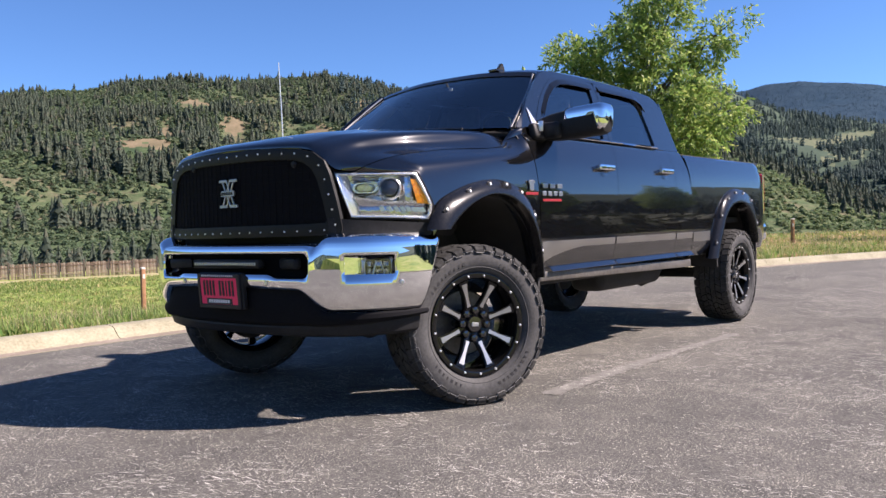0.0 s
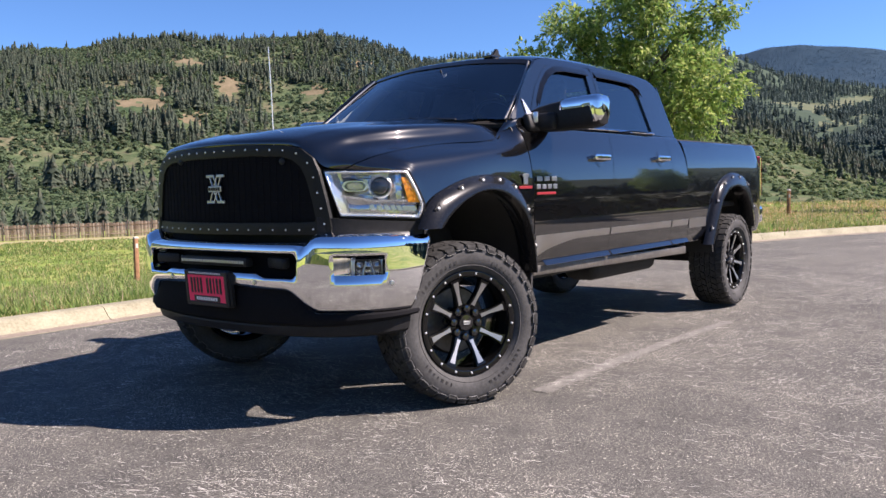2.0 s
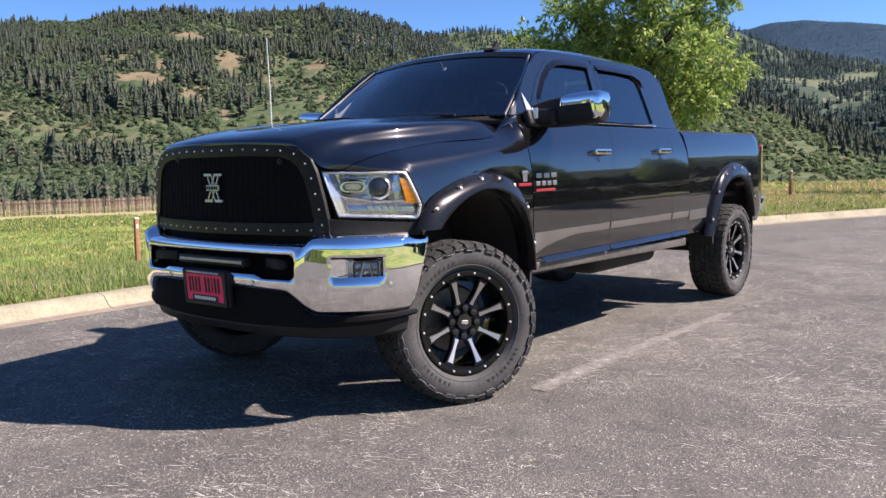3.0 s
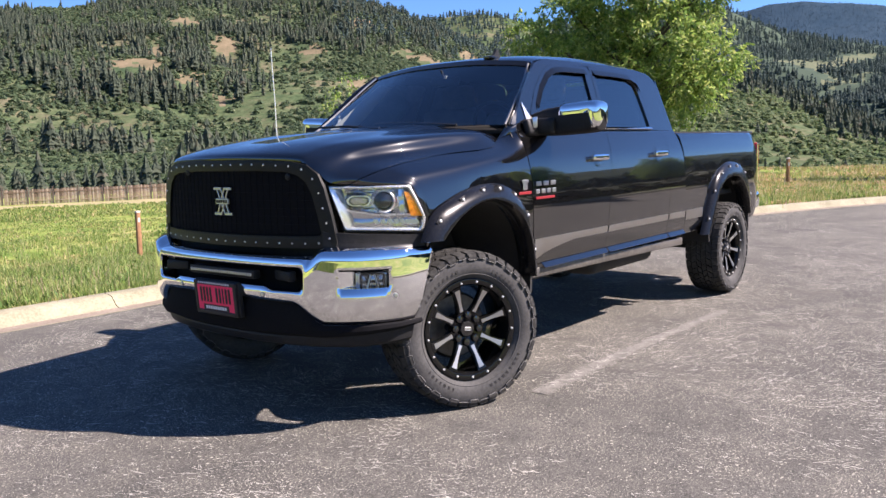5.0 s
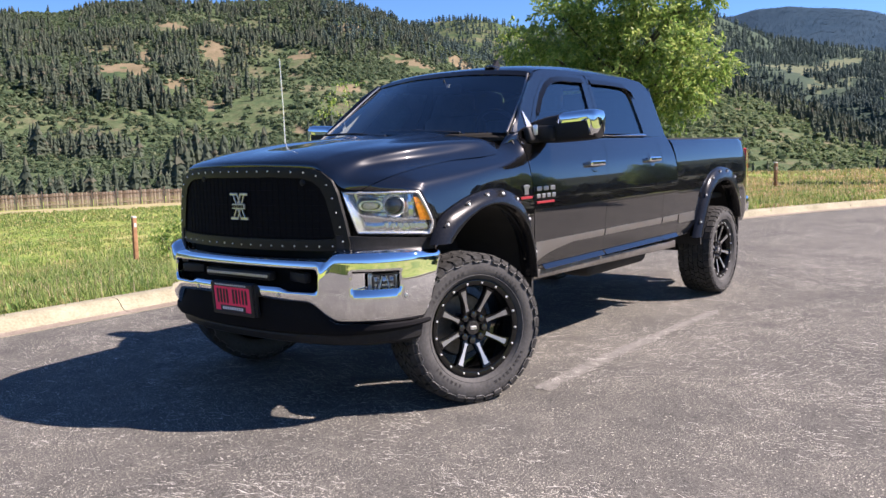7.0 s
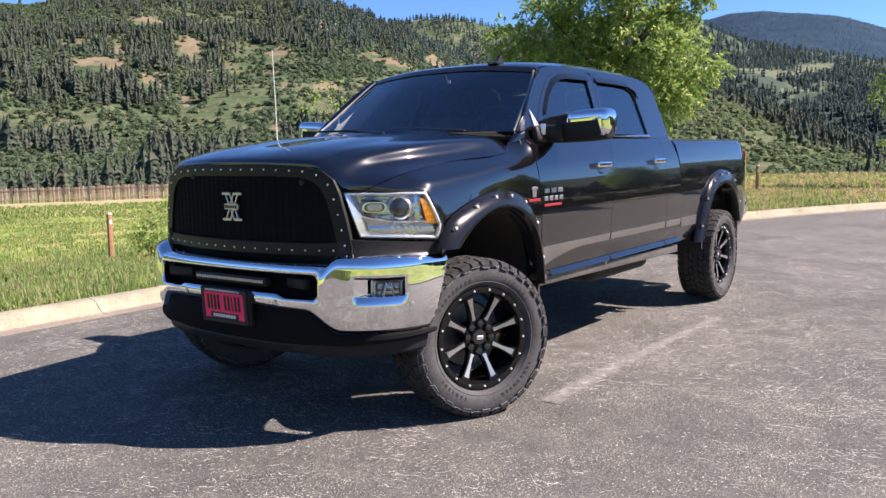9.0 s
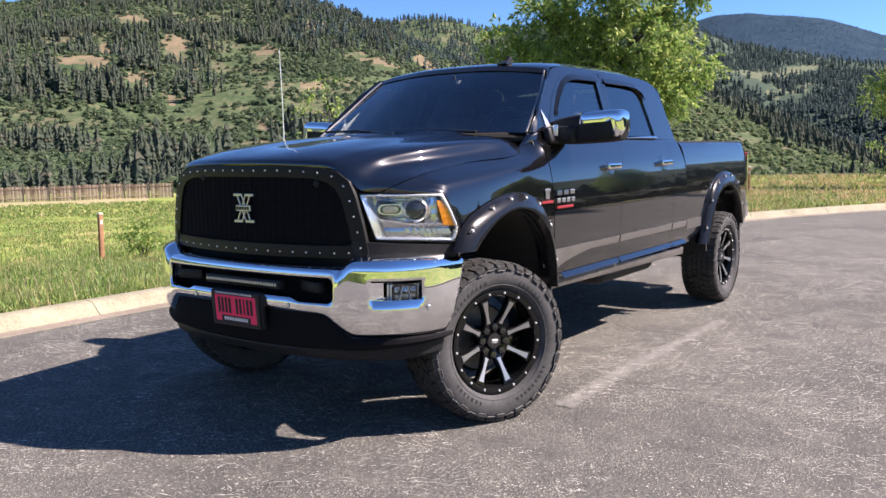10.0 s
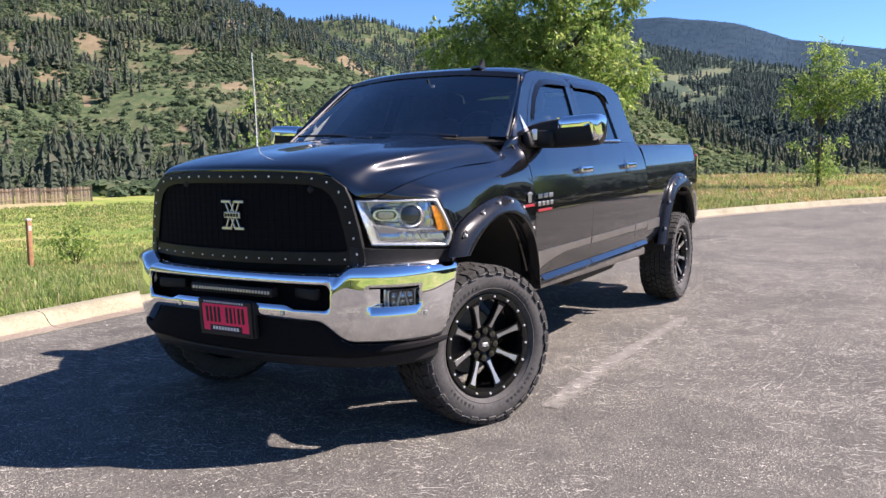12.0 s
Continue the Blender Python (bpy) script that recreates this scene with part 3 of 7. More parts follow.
sl, sw = SCR.gamma(1.35, .0105, n) + .003, SCR.uniform(.0005, .0014, n) * (1 + sr * .10)
bend = SCR.normal(0, .05, n)
ca, sna = np.cos(sa), np.sin(sa)
cb, snb = np.cos(sa + bend), np.sin(sa + bend)
zz = np.full(n, .0056)
quad = np.stack([np.stack([sx - ca * sl - sna * sw * .3, sy - sna * sl + ca * sw * .3, zz], 1), np.stack([sx + sna * sw, sy - ca * sw, zz], 1),
                 np.stack([sx + cb * sl, sy + snb * sl, zz], 1), np.stack([sx - sna * sw, sy + ca * sw, zz], 1)], 1).reshape(-1, 3)
tagged(new("road_scratches", fast_mesh("road_scratches", quad, np.arange(4 * n).reshape(-1, 4), STRAW)), "fine pale scratches and slivers on asphalt", "scratches", kind="stuff")


# ---- kerbs ----
CONCRETE = noisy("kerb_concrete", (.196, .182, .122), (.348, .322, .230), 3.0, 0.9, fine=14, bump=.002, bump_scale=120, spec=.2)
GUTTER = noisy("gutter_concrete", (.15, .122, .096), (.28, .232, .188), 2.5, 0.9, fine=14, bump=.002, bump_scale=120, spec=.2)
CURB_PROFILE = [(.0, -.10), (.0, .004), (.10, .004), (.155, .010), (.195, .036), (.225, .074), (.25, .099), (.275, .113), (.385, .127), (.41, .115), (.42, .05), (.42, -.15)]
kerb = tagged(new("kerb"), "pale concrete rolled kerb with gutter", "kerb", kind="structure")
far_kerb = tagged(new("kerb"), "pale concrete rolled kerb across the road", "kerb", kind="structure")


def kerb_section(s0, s1, line, parent):
    vs, fs = [], []
    cuts = np.linspace(s0 + .004, s1 - .004, 5)
    n = len(CURB_PROFILE)
    for s in cuts:
        (x, y), (ox, oy) = line(s)
        vs += [(x + ox * d, y + oy * d, z) for d, z in CURB_PROFILE]
    for k in range(len(cuts) - 1):
        for j in range(n - 1):
            a = k * n + j
            fs.append((a, a + 1, a + n + 1, a + n))
    fs += [tuple(range(n)), tuple(range(len(vs) - 1, len(vs) - n - 1, -1))]
    q = bpy.data.meshes.new("kerb_section")
    q.from_pydata(vs, [], fs)
    b2 = bmesh.new()
    b2.from_mesh(q)
    bmesh.ops.recalc_face_normals(b2, faces=b2.faces)
    b2.to_mesh(q)
    b2.free()
    q.materials.append(CONCRETE)
    q.materials.append(GUTTER)
    for p in q.polygons:
        p.use_smooth = len(p.vertices) == 4
        if len(p.vertices) == 4 and p.center.z < .010 and p.center.z > -.02:
            p.material_index = 1
    q.set_sharp_from_angle(angle=radians(50))
    ob = new("kerb_section", q)
    ob.parent = parent


JOINT = -.42
for k in range(-12, 15):
    kerb_section(JOINT + 3.05 * k, JOINT + 3.05 * (k + 1), kerb_line, kerb)
for k in range(-16, 12):
    kerb_section(3.05 * k, 3.05 * (k + 1), lambda s: ((-s, FAR_KERB_Y), (0.0, 1.0)), far_kerb)


# ---- grass ----
def leaf_mat(name, stops, see=0.35, rough=0.6, patchy=None, ripe=(1.25, 1.16, 1.08)):
    """Thin green stuff lit from both sides; colour differs from piece to piece."""
    m, nt, b = bare(name)
    geo = nt.nodes.new("ShaderNodeNewGeometry")
    r = ramp(nt, geo.outputs["Random Per Island"], stops)
    col = r.outputs["Color"]
    if patchy:
        spread = node(nt, "ShaderNodeTexNoise", Scale=patchy, Detail=4.0, Roughness=0.65)
        nt.links.new(coords(nt), spread.inputs["Vector"])
        tone = ramp(nt, spread.outputs["Fac"], [(.36, (.68, .84, .66)), (.5, (1.0, 1.07, .92)), (.61, ripe)])
        mul = nt.nodes.new("ShaderNodeMix")
        mul.data_type, mul.blend_type = "RGBA", "MULTIPLY"
        mul.inputs["Factor"].default_value = 1.0
        nt.links.new(col, mul.inputs["A"])
        nt.links.new(tone.outputs["Color"], mul.inputs["B"])
        col = mul.outputs["Result"]
    nt.links.new(col, b.inputs["Base Color"])
    b.inputs["Roughness"].default_value = rough
    b.inputs["Specular IOR Level"].default_value = 0.3
    tr = nt.nodes.new("ShaderNodeBsdfTranslucent")
    nt.links.new(col, tr.inputs["Color"])
    mx = nt.nodes.new("ShaderNodeMixShader")
    mx.inputs[0].default_value = see
    nt.links.new(b.outputs[0], mx.inputs[1])
    nt.links.new(tr.outputs[0], mx.inputs[2])
    nt.links.new(mx.outputs[0], nt.nodes["Material Output"].inputs["Surface"])
    return m


GRASS = leaf_mat("green_grass", [(.0, (.11, .18, .050)), (.4, (.21, .28, .080)), (.72, (.34, .36, .14)), (1.0, (.50, .43, .24))], .5, patchy=.9, ripe=(1.30, 1.08, 1.12))
DRY = leaf_mat("dry_meadow_grass", [(.0, (.17, .22, .06)), (.3, (.28, .28, .10)), (.6, (.42, .34, .17)), (1.0, (.50, .36, .24))], patchy=.5, ripe=(1.4, 1.13, 1.25))
GRS = np.random.RandomState(5)


def grass_patch(name, label, mat, b0, b1, r0, r1, count, tall, wide, blades, near=1.0):
    b = GRS.uniform(b0, b1, count)
    r = np.sqrt(GRS.uniform(r0 ** (2 * near), r1 ** (2 * near), count)) ** (1 / near)
    x, y = spot(b, r)
    ok = past_kerb(x, y) > .41
    x, y, r = x[ok], y[ok], r[ok]
    clump = fbm(x, y, 2.4, 3, 8)
    keep_it = GRS.rand(len(x)) < .62 + .5 * clump
    x, y, r, clump = x[keep_it], y[keep_it], r[keep_it], clump[keep_it]
    z = height(x, y)
    n = len(x)
    size = tall * (.75 + .35 * clump + .5 * GRS.rand(n))
    vs, fs = [], []
    k = 0
    for q in range(blades):
        a = GRS.uniform(0, 2 * math.pi, n)
        lean = GRS.uniform(.1, .75, n)
        h = size * GRS.uniform(.6, 1.1, n)
        w = wide * GRS.uniform(.7, 1.3, n) * (.6 + r / r1 * .8)
        ca, sa = np.cos(a), np.sin(a)
        bx, by = x + GRS.normal(0, .05, n), y + GRS.normal(0, .05, n)
        p0 = np.stack([bx - sa * w, by + ca * w, z - .02], 1)
        p1 = np.stack([bx + sa * w, by - ca * w, z - .02], 1)
        m0 = np.stack([bx + ca * lean * h * .35 - sa * w * .8, by + sa * lean * h * .35 + ca * w * .8, z + h * .6], 1)
        m1 = np.stack([bx + ca * lean * h * .35 + sa * w * .8, by + sa * lean * h * .35 - ca * w * .8, z + h * .6], 1)
        t = np.stack([bx + ca * lean * h * .9, by + sa * lean * h * .9, z + h * (1 - .25 * lean)], 1)
        vs.append(np.stack([p0, p1, m0, m1, t], 1).reshape(-1, 3))
        i = k + np.arange(n)[:, None] * 5
        fs.append(np.concatenate([i + [0, 1, 3], i + [0, 3, 2], i + [2, 3, 4]], 1).reshape(-1, 3))
        k += 5 * n
    me = fast_mesh(name, np.vstack(vs), np.vstack(fs), mat)
    return tagged(new(name, me), label, "grass", kind="stuff")


grass_patch("grass", "short bright green grass behind the kerb", GRASS, -36, 2, 6.8, 17, 40000, .135, .0055, 5, .7)
grass_patch("grass", "green and yellow meadow grass in the field", GRASS, -36, 2, 14, 60, 30000, .11, .012, 4, .6)
grass_patch("grass", "green meadow grass towards the fence", GRASS, -36, 4, 54, 86, 11000, .20, .026, 4, .6)
grass_patch("grass", "dry yellowing meadow grass beside the bend", DRY, 8, 46, 13, 34, 26000, .125, .008, 5, .7)
grass_patch("grass", "dry meadow grass on the field's crest", DRY, 6, 46, 26, 62, 14000, .16, .015, 4, .6)
grass_patch("grass", "green grass fringe along the kerb", GRASS, 8, 46, 12.5, 24, 7000, .13, .008, 5, .8)
grass_patch("grass", "green field grass behind the parked truck", GRASS, 0, 12, 8, 40, 5000, .20, .016, 4, .7)


# dark tussocks, and pale seed stalks that stand above the grass
TUSSOCK = leaf_mat("tussock_blades", [(.0, (.115, .185, .060)), (.6, (.22, .29, .085)), (1.0, (.36, .39, .14))], .45, patchy=1.2)
STALK = leaf_mat("seed_stalks", [(.0, (.34, .29, .15)), (.6, (.46, .37, .22)), (1.0, (.56, .42, .30))], .4)
for label, mat, b0, b1, r0, r1, count, each, tall, wide, spread in (
        ("dark green grass tussocks in the field", TUSSOCK, -36, 2, 7, 30, 1300, 26, .22, .0048, .10),
        ("dark green tussocks in dry meadow", TUSSOCK, 10, 46, 14, 40, 420, 22, .26, .007, .14),
        ("pale seed stalks in the field", STALK, -36, 2, 8.5, 45, 3600, 2, .30, .0022, .05),
        ("pale pinkish seed stalks in dry meadow", STALK, 10, 46, 15, 50, 4200, 2, .30, .0040, .05)):
    b = GRS.uniform(b0, b1, count)
    r = r0 + (r1 - r0) * GRS.rand(count) ** 1.4
    x, y = spot(b, r)
    ok = (past_kerb(x, y) > .5) & (GRS.rand(count) < .6 + .8 * fbm(x, y, 3.0, 2, 12))
    x, y = np.repeat(x[ok], each), np.repeat(y[ok], each)
    n = len(x)
    z = height(x, y)
    x, y = x + GRS.normal(0, spread, n), y + GRS.normal(0, spread, n)
    a, h = GRS.uniform(0, 6.28, n), tall * GRS.uniform(.5, 1.1, n)
    lean = GRS.uniform(.05, .55, n)
    dx, dy, w = np.cos(a), np.sin(a), wide * GRS.uniform(.7, 1.3, n)
    mx, my, mz = x + dx * lean * h * .35, y + dy * lean * h * .35, z + h * .6
    blade = np.stack([np.stack([x - dy * w, y + dx * w, z - .02], 1), np.stack([x + dy * w, y - dx * w, z - .02], 1),
                      np.stack([mx + dy * w * .8, my - dx * w * .8, mz], 1), np.stack([mx - dy * w * .8, my + dx * w * .8, mz], 1),
                      np.stack([x + dx * lean * h, y + dy * lean * h, z + h * (1 - .2 * lean)], 1)], 1).reshape(-1, 3)
    i = np.arange(n)[:, None] * 5
    corners = np.concatenate([i + [0, 1, 2], i + [0, 2, 3], i + [3, 2, 4]], 1).reshape(-1, 3)
    tagged(new("tall_grass", fast_mesh("tall_grass", blade, corners, mat)), label, "grass", kind="stuff")

# broad-leaved weeds in tufts along the kerb
WEED = leaf_mat("weed_leaves", [(.0, (.07, .13, .03)), (.5, (.12, .20, .045)), (1.0, (.22, .30, .07))], .35, .5, patchy=1.5)
n = 900
b = GRS.uniform(-36, 0, n)
r = GRS.uniform(7, 15, n)
x, y = spot(b, r)
d = past_kerb(x, y)
ok = (d > .45) & (GRS.rand(n) < np.where(d < 1.0, .95, .35))
vs, fs = [], []
for px, py, pz in zip(x[ok], y[ok], height(x[ok], y[ok])):
    for q in range(GRS.randint(9, 20)):
        a, up = GRS.uniform(0, 6.28), GRS.uniform(.2, 1.1)
        o = np.array([px, py, pz]) + np.array([GRS.normal(0, .07), GRS.normal(0, .07), GRS.uniform(0, .07)])
        w = np.array([math.cos(a) * math.cos(up), math.sin(a) * math.cos(up), math.sin(up)])
        side = np.array([-math.sin(a), math.cos(a), 0]) * GRS.uniform(.010, .020)
        ln = GRS.uniform(.06, .15)
        k = len(vs)
        vs += [o, o + w * ln * .5 + side, o + w * ln - np.array([0, 0, .012]), o + w * ln * .5 - side]
        fs.append((k, k + 1, k + 2, k + 3))
tagged(new("weeds", fast_mesh("weeds", np.array(vs), fs, WEED)), "low broad-leaved green weeds along the kerb", "weeds", kind="stuff")


# ---- woods on the hills ----
def conifer_template(seed, tiers=6, sides=7):
    rng = np.random.RandomState(seed)
    vs, fs = [], []
    lop = rng.normal(0, .022, 2)
    for t in range(tiers):
        f = t / tiers
        base_z, top_z = .08 + .78 * f, .08 + .78 * f + .27 * (1 - .35 * f)
        rad = (.19 * (1 - f) ** .75 + .022) * rng.uniform(.72, 1.2) * (.72 if t == 0 else 1.0)
        o = len(vs)
        vs.append((lop[0] * f + rng.normal(0, .014), lop[1] * f + rng.normal(0, .014), min(top_z, 1.0)))
        n = sides * 2
        for k in range(n):
            a = 2 * math.pi * k / n + rng.rand() * .3
            q = rad * (1.10 if k % 2 else .72) * rng.uniform(.75, 1.25)
            vs.append((q * math.cos(a), q * math.sin(a), base_z - (.035 if k % 2 else -.02) + rng.normal(0, .015)))
        for k in range(n):
            fs.append((o, o + 1 + k, o + 1 + (k + 1) % n))
    return np.array(vs), np.array(fs)


def bush_template(seed, n=30):
    """A ragged mound of leaf clumps."""
    rng = np.random.RandomState(seed)
    d = rng.normal(0, 1, (n, 3))
    d /= np.linalg.norm(d, axis=1)[:, None]
    d[:, 2] = np.abs(d[:, 2])
    c = d * np.array([.58, .58, .80]) * rng.uniform(.55, 1.0, (n, 1)) + np.array([0, 0, .05])
    a = np.cross(d, rng.normal(0, 1, (n, 3)))
    a /= np.linalg.norm(a, axis=1)[:, None]
    b = np.cross(d + rng.normal(0, .35, (n, 3)), a)
    sz = rng.uniform(.17, .34, (n, 1))
    vs = np.stack([c + a * sz, c - a * sz * .5 + b * sz * .8, c - a * sz * .5 - b * sz * .8], 1).reshape(-1, 3)
    return vs, np.arange(3 * n).reshape(-1, 3)


def scatter(name, label, mat, templates, x, y, size, wide, category):
    rng = np.random.RandomState(len(x))
    z = height(x, y)
    vs, fs, o = [], [], 0
    pick = rng.randint(0, len(templates), len(x))
    for t, (tv, tf) in enumerate(templates):
        s = np.where(pick == t)[0]
        if not len(s):
            continue
        a = rng.uniform(0, 2 * math.pi, len(s))
        ca, sa = np.cos(a)[:, None], np.sin(a)[:, None]
        w = (size[s] * wide * rng.uniform(.8, 1.25, len(s)))[:, None]
        px = (tv[:, 0] * ca - tv[:, 1] * sa) * w + x[s][:, None]
        py = (tv[:, 0] * sa + tv[:, 1] * ca) * w + y[s][:, None]
        pz = tv[:, 2] * size[s][:, None] + z[s][:, None] - .2
        vs.append(np.stack([px, py, pz], -1).reshape(-1, 3))
        fs.append((tf[None] + (o + np.arange(len(s)) * len(tv))[:, None, None]).reshape(-1, 3))
        o += len(s) * len(tv)
    me = fast_mesh(name, np.vstack(vs), np.vstack(fs), mat)
    me.polygons.foreach_set("use_smooth", [False] * len(me.polygons))
    return tagged(new(name, me), label, category, kind="stuff")


FIR = leaf_mat("fir_needles", [(.0, (.072, .097, .068)), (.5, (.091, .117, .080)), (.88, (.112, .137, .092)), (1.0, (.155, .146, .104))], .50, .8)
# a milder haze tint is mixed into this needle colour
FIRFAR = leaf_mat("haze_tinted_fir_needles", [(.0, (.046, .078, .072)), (.6, (.056, .092, .082)), (1.0, (.068, .104, .090))], .48, .8)
BRUSH = leaf_mat("hillside_shrub_leaves", [(.0, (.070, .115, .060)), (.45, (.098, .146, .074)), (.8, (.132, .174, .092)), (1.0, (.180, .204, .116))], .5, .75)
# kept darker than the hill shrubs to deepen the door reflections
BANK = leaf_mat("darkened_brush_leaves", [(.0, (.030, .048, .022)), (1.0, (.060, .080, .034))], .3, .7)
LIGHTBRUSH = leaf_mat("sunlit_shrub_leaves", [(.0, (.080, .130, .058)), (.45, (.115, .168, .074)), (.8, (.16, .205, .094)), (1.0, (.24, .26, .135))], .5, .75)
WOOD = np.random.RandomState(11)


def strew(b0, b1, r0, r1, count):
    b = WOOD.uniform(b0, b1, count)
    r = np.sqrt(WOOD.uniform(r0 ** 2, r1 ** 2, count))
    return (*spot(b, r), b, r)


def bare_here(b, r, reach=1.0):
    out = np.zeros(len(b), bool)
    for b0, r0, db, dr in BARE:
        out |= ((b - b0) / db) ** 2 + ((r - r0 + 12) / (dr + 14)) ** 2 < reach
    return out


conifers = [conifer_template(s, 6, 5) for s in range(9)]
small_conifers = [conifer_template(20 + s, 3, 4) for s in range(4)]
tiny_conifers = [conifer_template(40 + s, 2, 3) for s in range(4)]
bushes = [bush_template(s) for s in range(5)]

x, y, b, r = strew(-34, 14, 262, 1120, 19000)
dens = .25 + .85 * fbm(x, y, 120.0, 3, 21) + .35 * fbm(x, y, 32.0, 2, 27) + .45 * step(930, 1060, r) - .26 * step(-6, 4, b) - .34 * step(-12, -5, b) * step(560, 680, r) * (1 - step(940, 1010, r)) - .12 * (1 - step(300, 420, r))
ok = (WOOD.rand(len(x)) < dens) & ~bare_here(b, r)
scatter("conifer_wood", "dark green conifers scattered over the near hill", FIR, conifers, x[ok], y[ok], (8 + 11.5 * WOOD.rand(ok.sum()) ** 1.3) * np.interp(r[ok], [260, 450, 700, 1000], [.78, 1.0, 1, .70]), .98, "forest")
x, y, b, r = strew(-34, 14, 262, 1100, 42000)
ok = (WOOD.rand(len(x)) < .68 + .6 * fbm(x, y, 70.0, 3, 31)) & ~bare_here(b, r, .4)
scatter("hill_shrubs", "leafy green shrubs covering the near hill", BRUSH, bushes, x[ok], y[ok], WOOD.uniform(2.0, 5.0, ok.sum()) * np.clip(r[ok] / 600, .5, 1), 1.2, "shrubs")
x, y, b, r = strew(-34, -8, 215, 300, 260)
ok = WOOD.rand(len(x)) < .5 + .5 * fbm(x, y, 30.0, 2, 4)
scatter("conifer_wood", "conifers along the foot of the hill", FIR, conifers, x[ok], y[ok], WOOD.uniform(5, 9, ok.sum()), 1.0, "forest")
x, y, b, r = strew(-14, 8, 112, 262, 1500)
scatter("hill_shrubs", "green shrubs at the foot of the hill", BRUSH, bushes, x, y, WOOD.uniform(1.2, 3.2, len(x)), 1.3, "shrubs")
x, y, b, r = strew(4, 52, 215, 640, 7500)
ok = WOOD.rand(len(x)) < .25 + .62 * fbm(x, y, 70.0, 3, 41) + .25 * step(20, 30, b)
scatter("conifer_wood", "conifers on the low ridge by the valley", FIR, conifers, x[ok], y[ok], (5 + 7.5 * WOOD.rand(ok.sum()) ** 1.4) * np.clip(r[ok] / 480, .5, 1), 1.05, "forest")
x, y, b, r = strew(4, 52, 215, 640, 30000)
ok = WOOD.rand(len(x)) < .6 + .5 * fbm(x, y, 50.0, 3, 42)
scatter("hill_shrubs", "green shrubs on the low ridge", LIGHTBRUSH, bushes, x[ok], y[ok], WOOD.uniform(1.6, 4.2, ok.sum()) * np.clip(r[ok] / 420, .5, 1), 1.15, "shrubs")
x, y, b, r = strew(-6, 48, 640, 1920, 23000)
clear = cleared(b, r) | cleared(b, r + 45) | cleared(b, r + 85)
ok = (WOOD.rand(len(x)) < .85 + .5 * fbm(x, y, 200.0, 3, 51)) & ((r > 900) | (b > 9)) & (~clear | (WOOD.rand(len(x)) < .10 + .5 * fbm(x, y, 50.0, 3, 7)))
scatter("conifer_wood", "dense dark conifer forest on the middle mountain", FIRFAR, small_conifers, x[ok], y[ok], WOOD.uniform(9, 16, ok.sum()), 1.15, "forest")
x, y, b, r = strew(9, 48, 625, 1300, 9000)
ok = ~(cleared(b, r) | cleared(b, r + 45) | cleared(b, r + 85))
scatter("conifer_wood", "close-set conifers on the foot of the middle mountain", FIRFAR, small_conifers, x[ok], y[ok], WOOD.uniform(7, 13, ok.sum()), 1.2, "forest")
x, y, b, r = strew(12, 48, 2200, 3680, 30000)
# strongest haze blue, mixed into the farthest needles' colour
FIRHAZE = leaf_mat("far_needles_haze_tint", [(.0, (.022, .050, .078)), (1.0, (.032, .064, .092))], .55, .8)
scatter("conifer_wood", "haze-tinted forest on the far mountain", FIRHAZE, tiny_conifers, x, y, WOOD.uniform(3, 4.6, len(x)), 2.4, "forest")
# out of view: set densely so these hills reflect dark in the doors
x, y, b, r = strew(48, 312, 200, 1300, 18000)
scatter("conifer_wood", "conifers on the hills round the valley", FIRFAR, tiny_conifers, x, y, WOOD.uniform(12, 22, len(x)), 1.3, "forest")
# out of view: brush and conifers added to darken the door reflections
y = FAR_KERB_Y + 1.4 + 18 * WOOD.rand(1500) ** 1.5
x = -10 - 1.2 * (y - FAR_KERB_Y) - 62 * WOOD.rand(1500)
scatter("roadside_brush", "out-of-view darkened brush behind the kerb across the road", BANK, bushes, x, y, WOOD.uniform(.7, 1.5, 1500), 1.3, "shrubs")
x, y = WOOD.uniform(-85, -24, 260), WOOD.uniform(24, 70, 260)
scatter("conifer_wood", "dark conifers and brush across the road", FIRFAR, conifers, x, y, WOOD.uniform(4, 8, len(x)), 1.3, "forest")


# ---- trees ----
BARK = noisy("tree_bark", (.05, .038, .028), (.12, .095, .07), 6, 0.95, fine=8, bump=.01, bump_scale=40)
LEAF = leaf_mat("ash_leaves", [(.0, (.105, .195, .050)), (.4, (.20, .315, .072)), (.75, (.32, .41, .11)), (1.0, (.48, .51, .18))], .56, .5)


def trunk_and_limbs(base, height_m, targets, girth, rng, lean=(0, 0)):
    bm = bmesh.new()
    base = Vector(base)
    fork = base + Vector((lean[0], lean[1], height_m * .28))
    top = base + Vector((lean[0] * 2, lean[1] * 2, height_m * .62))
    tube([base - Vector((0, 0, .1)), base + Vector((lean[0] * .5, lean[1] * .5, height_m * .14)), fork, fork.lerp(top, .5), top], [girth * 1.25, girth, girth * .85, girth * .6, girth * .35], 10, bm)
    for t in targets:
        t = Vector(t)
        s = fork.lerp(top, min(1.0, max(0.0, (t.z - base.z) / height_m - .22 + rng.uniform(-.1, .1))))
        mid = s.lerp(t, .5) + Vector((rng.uniform(-.1, .1), rng.uniform(-.1, .1), .12))
        tube([s, mid, t], [girth * .42, girth * .26, girth * .08], 6, bm)
    return bm


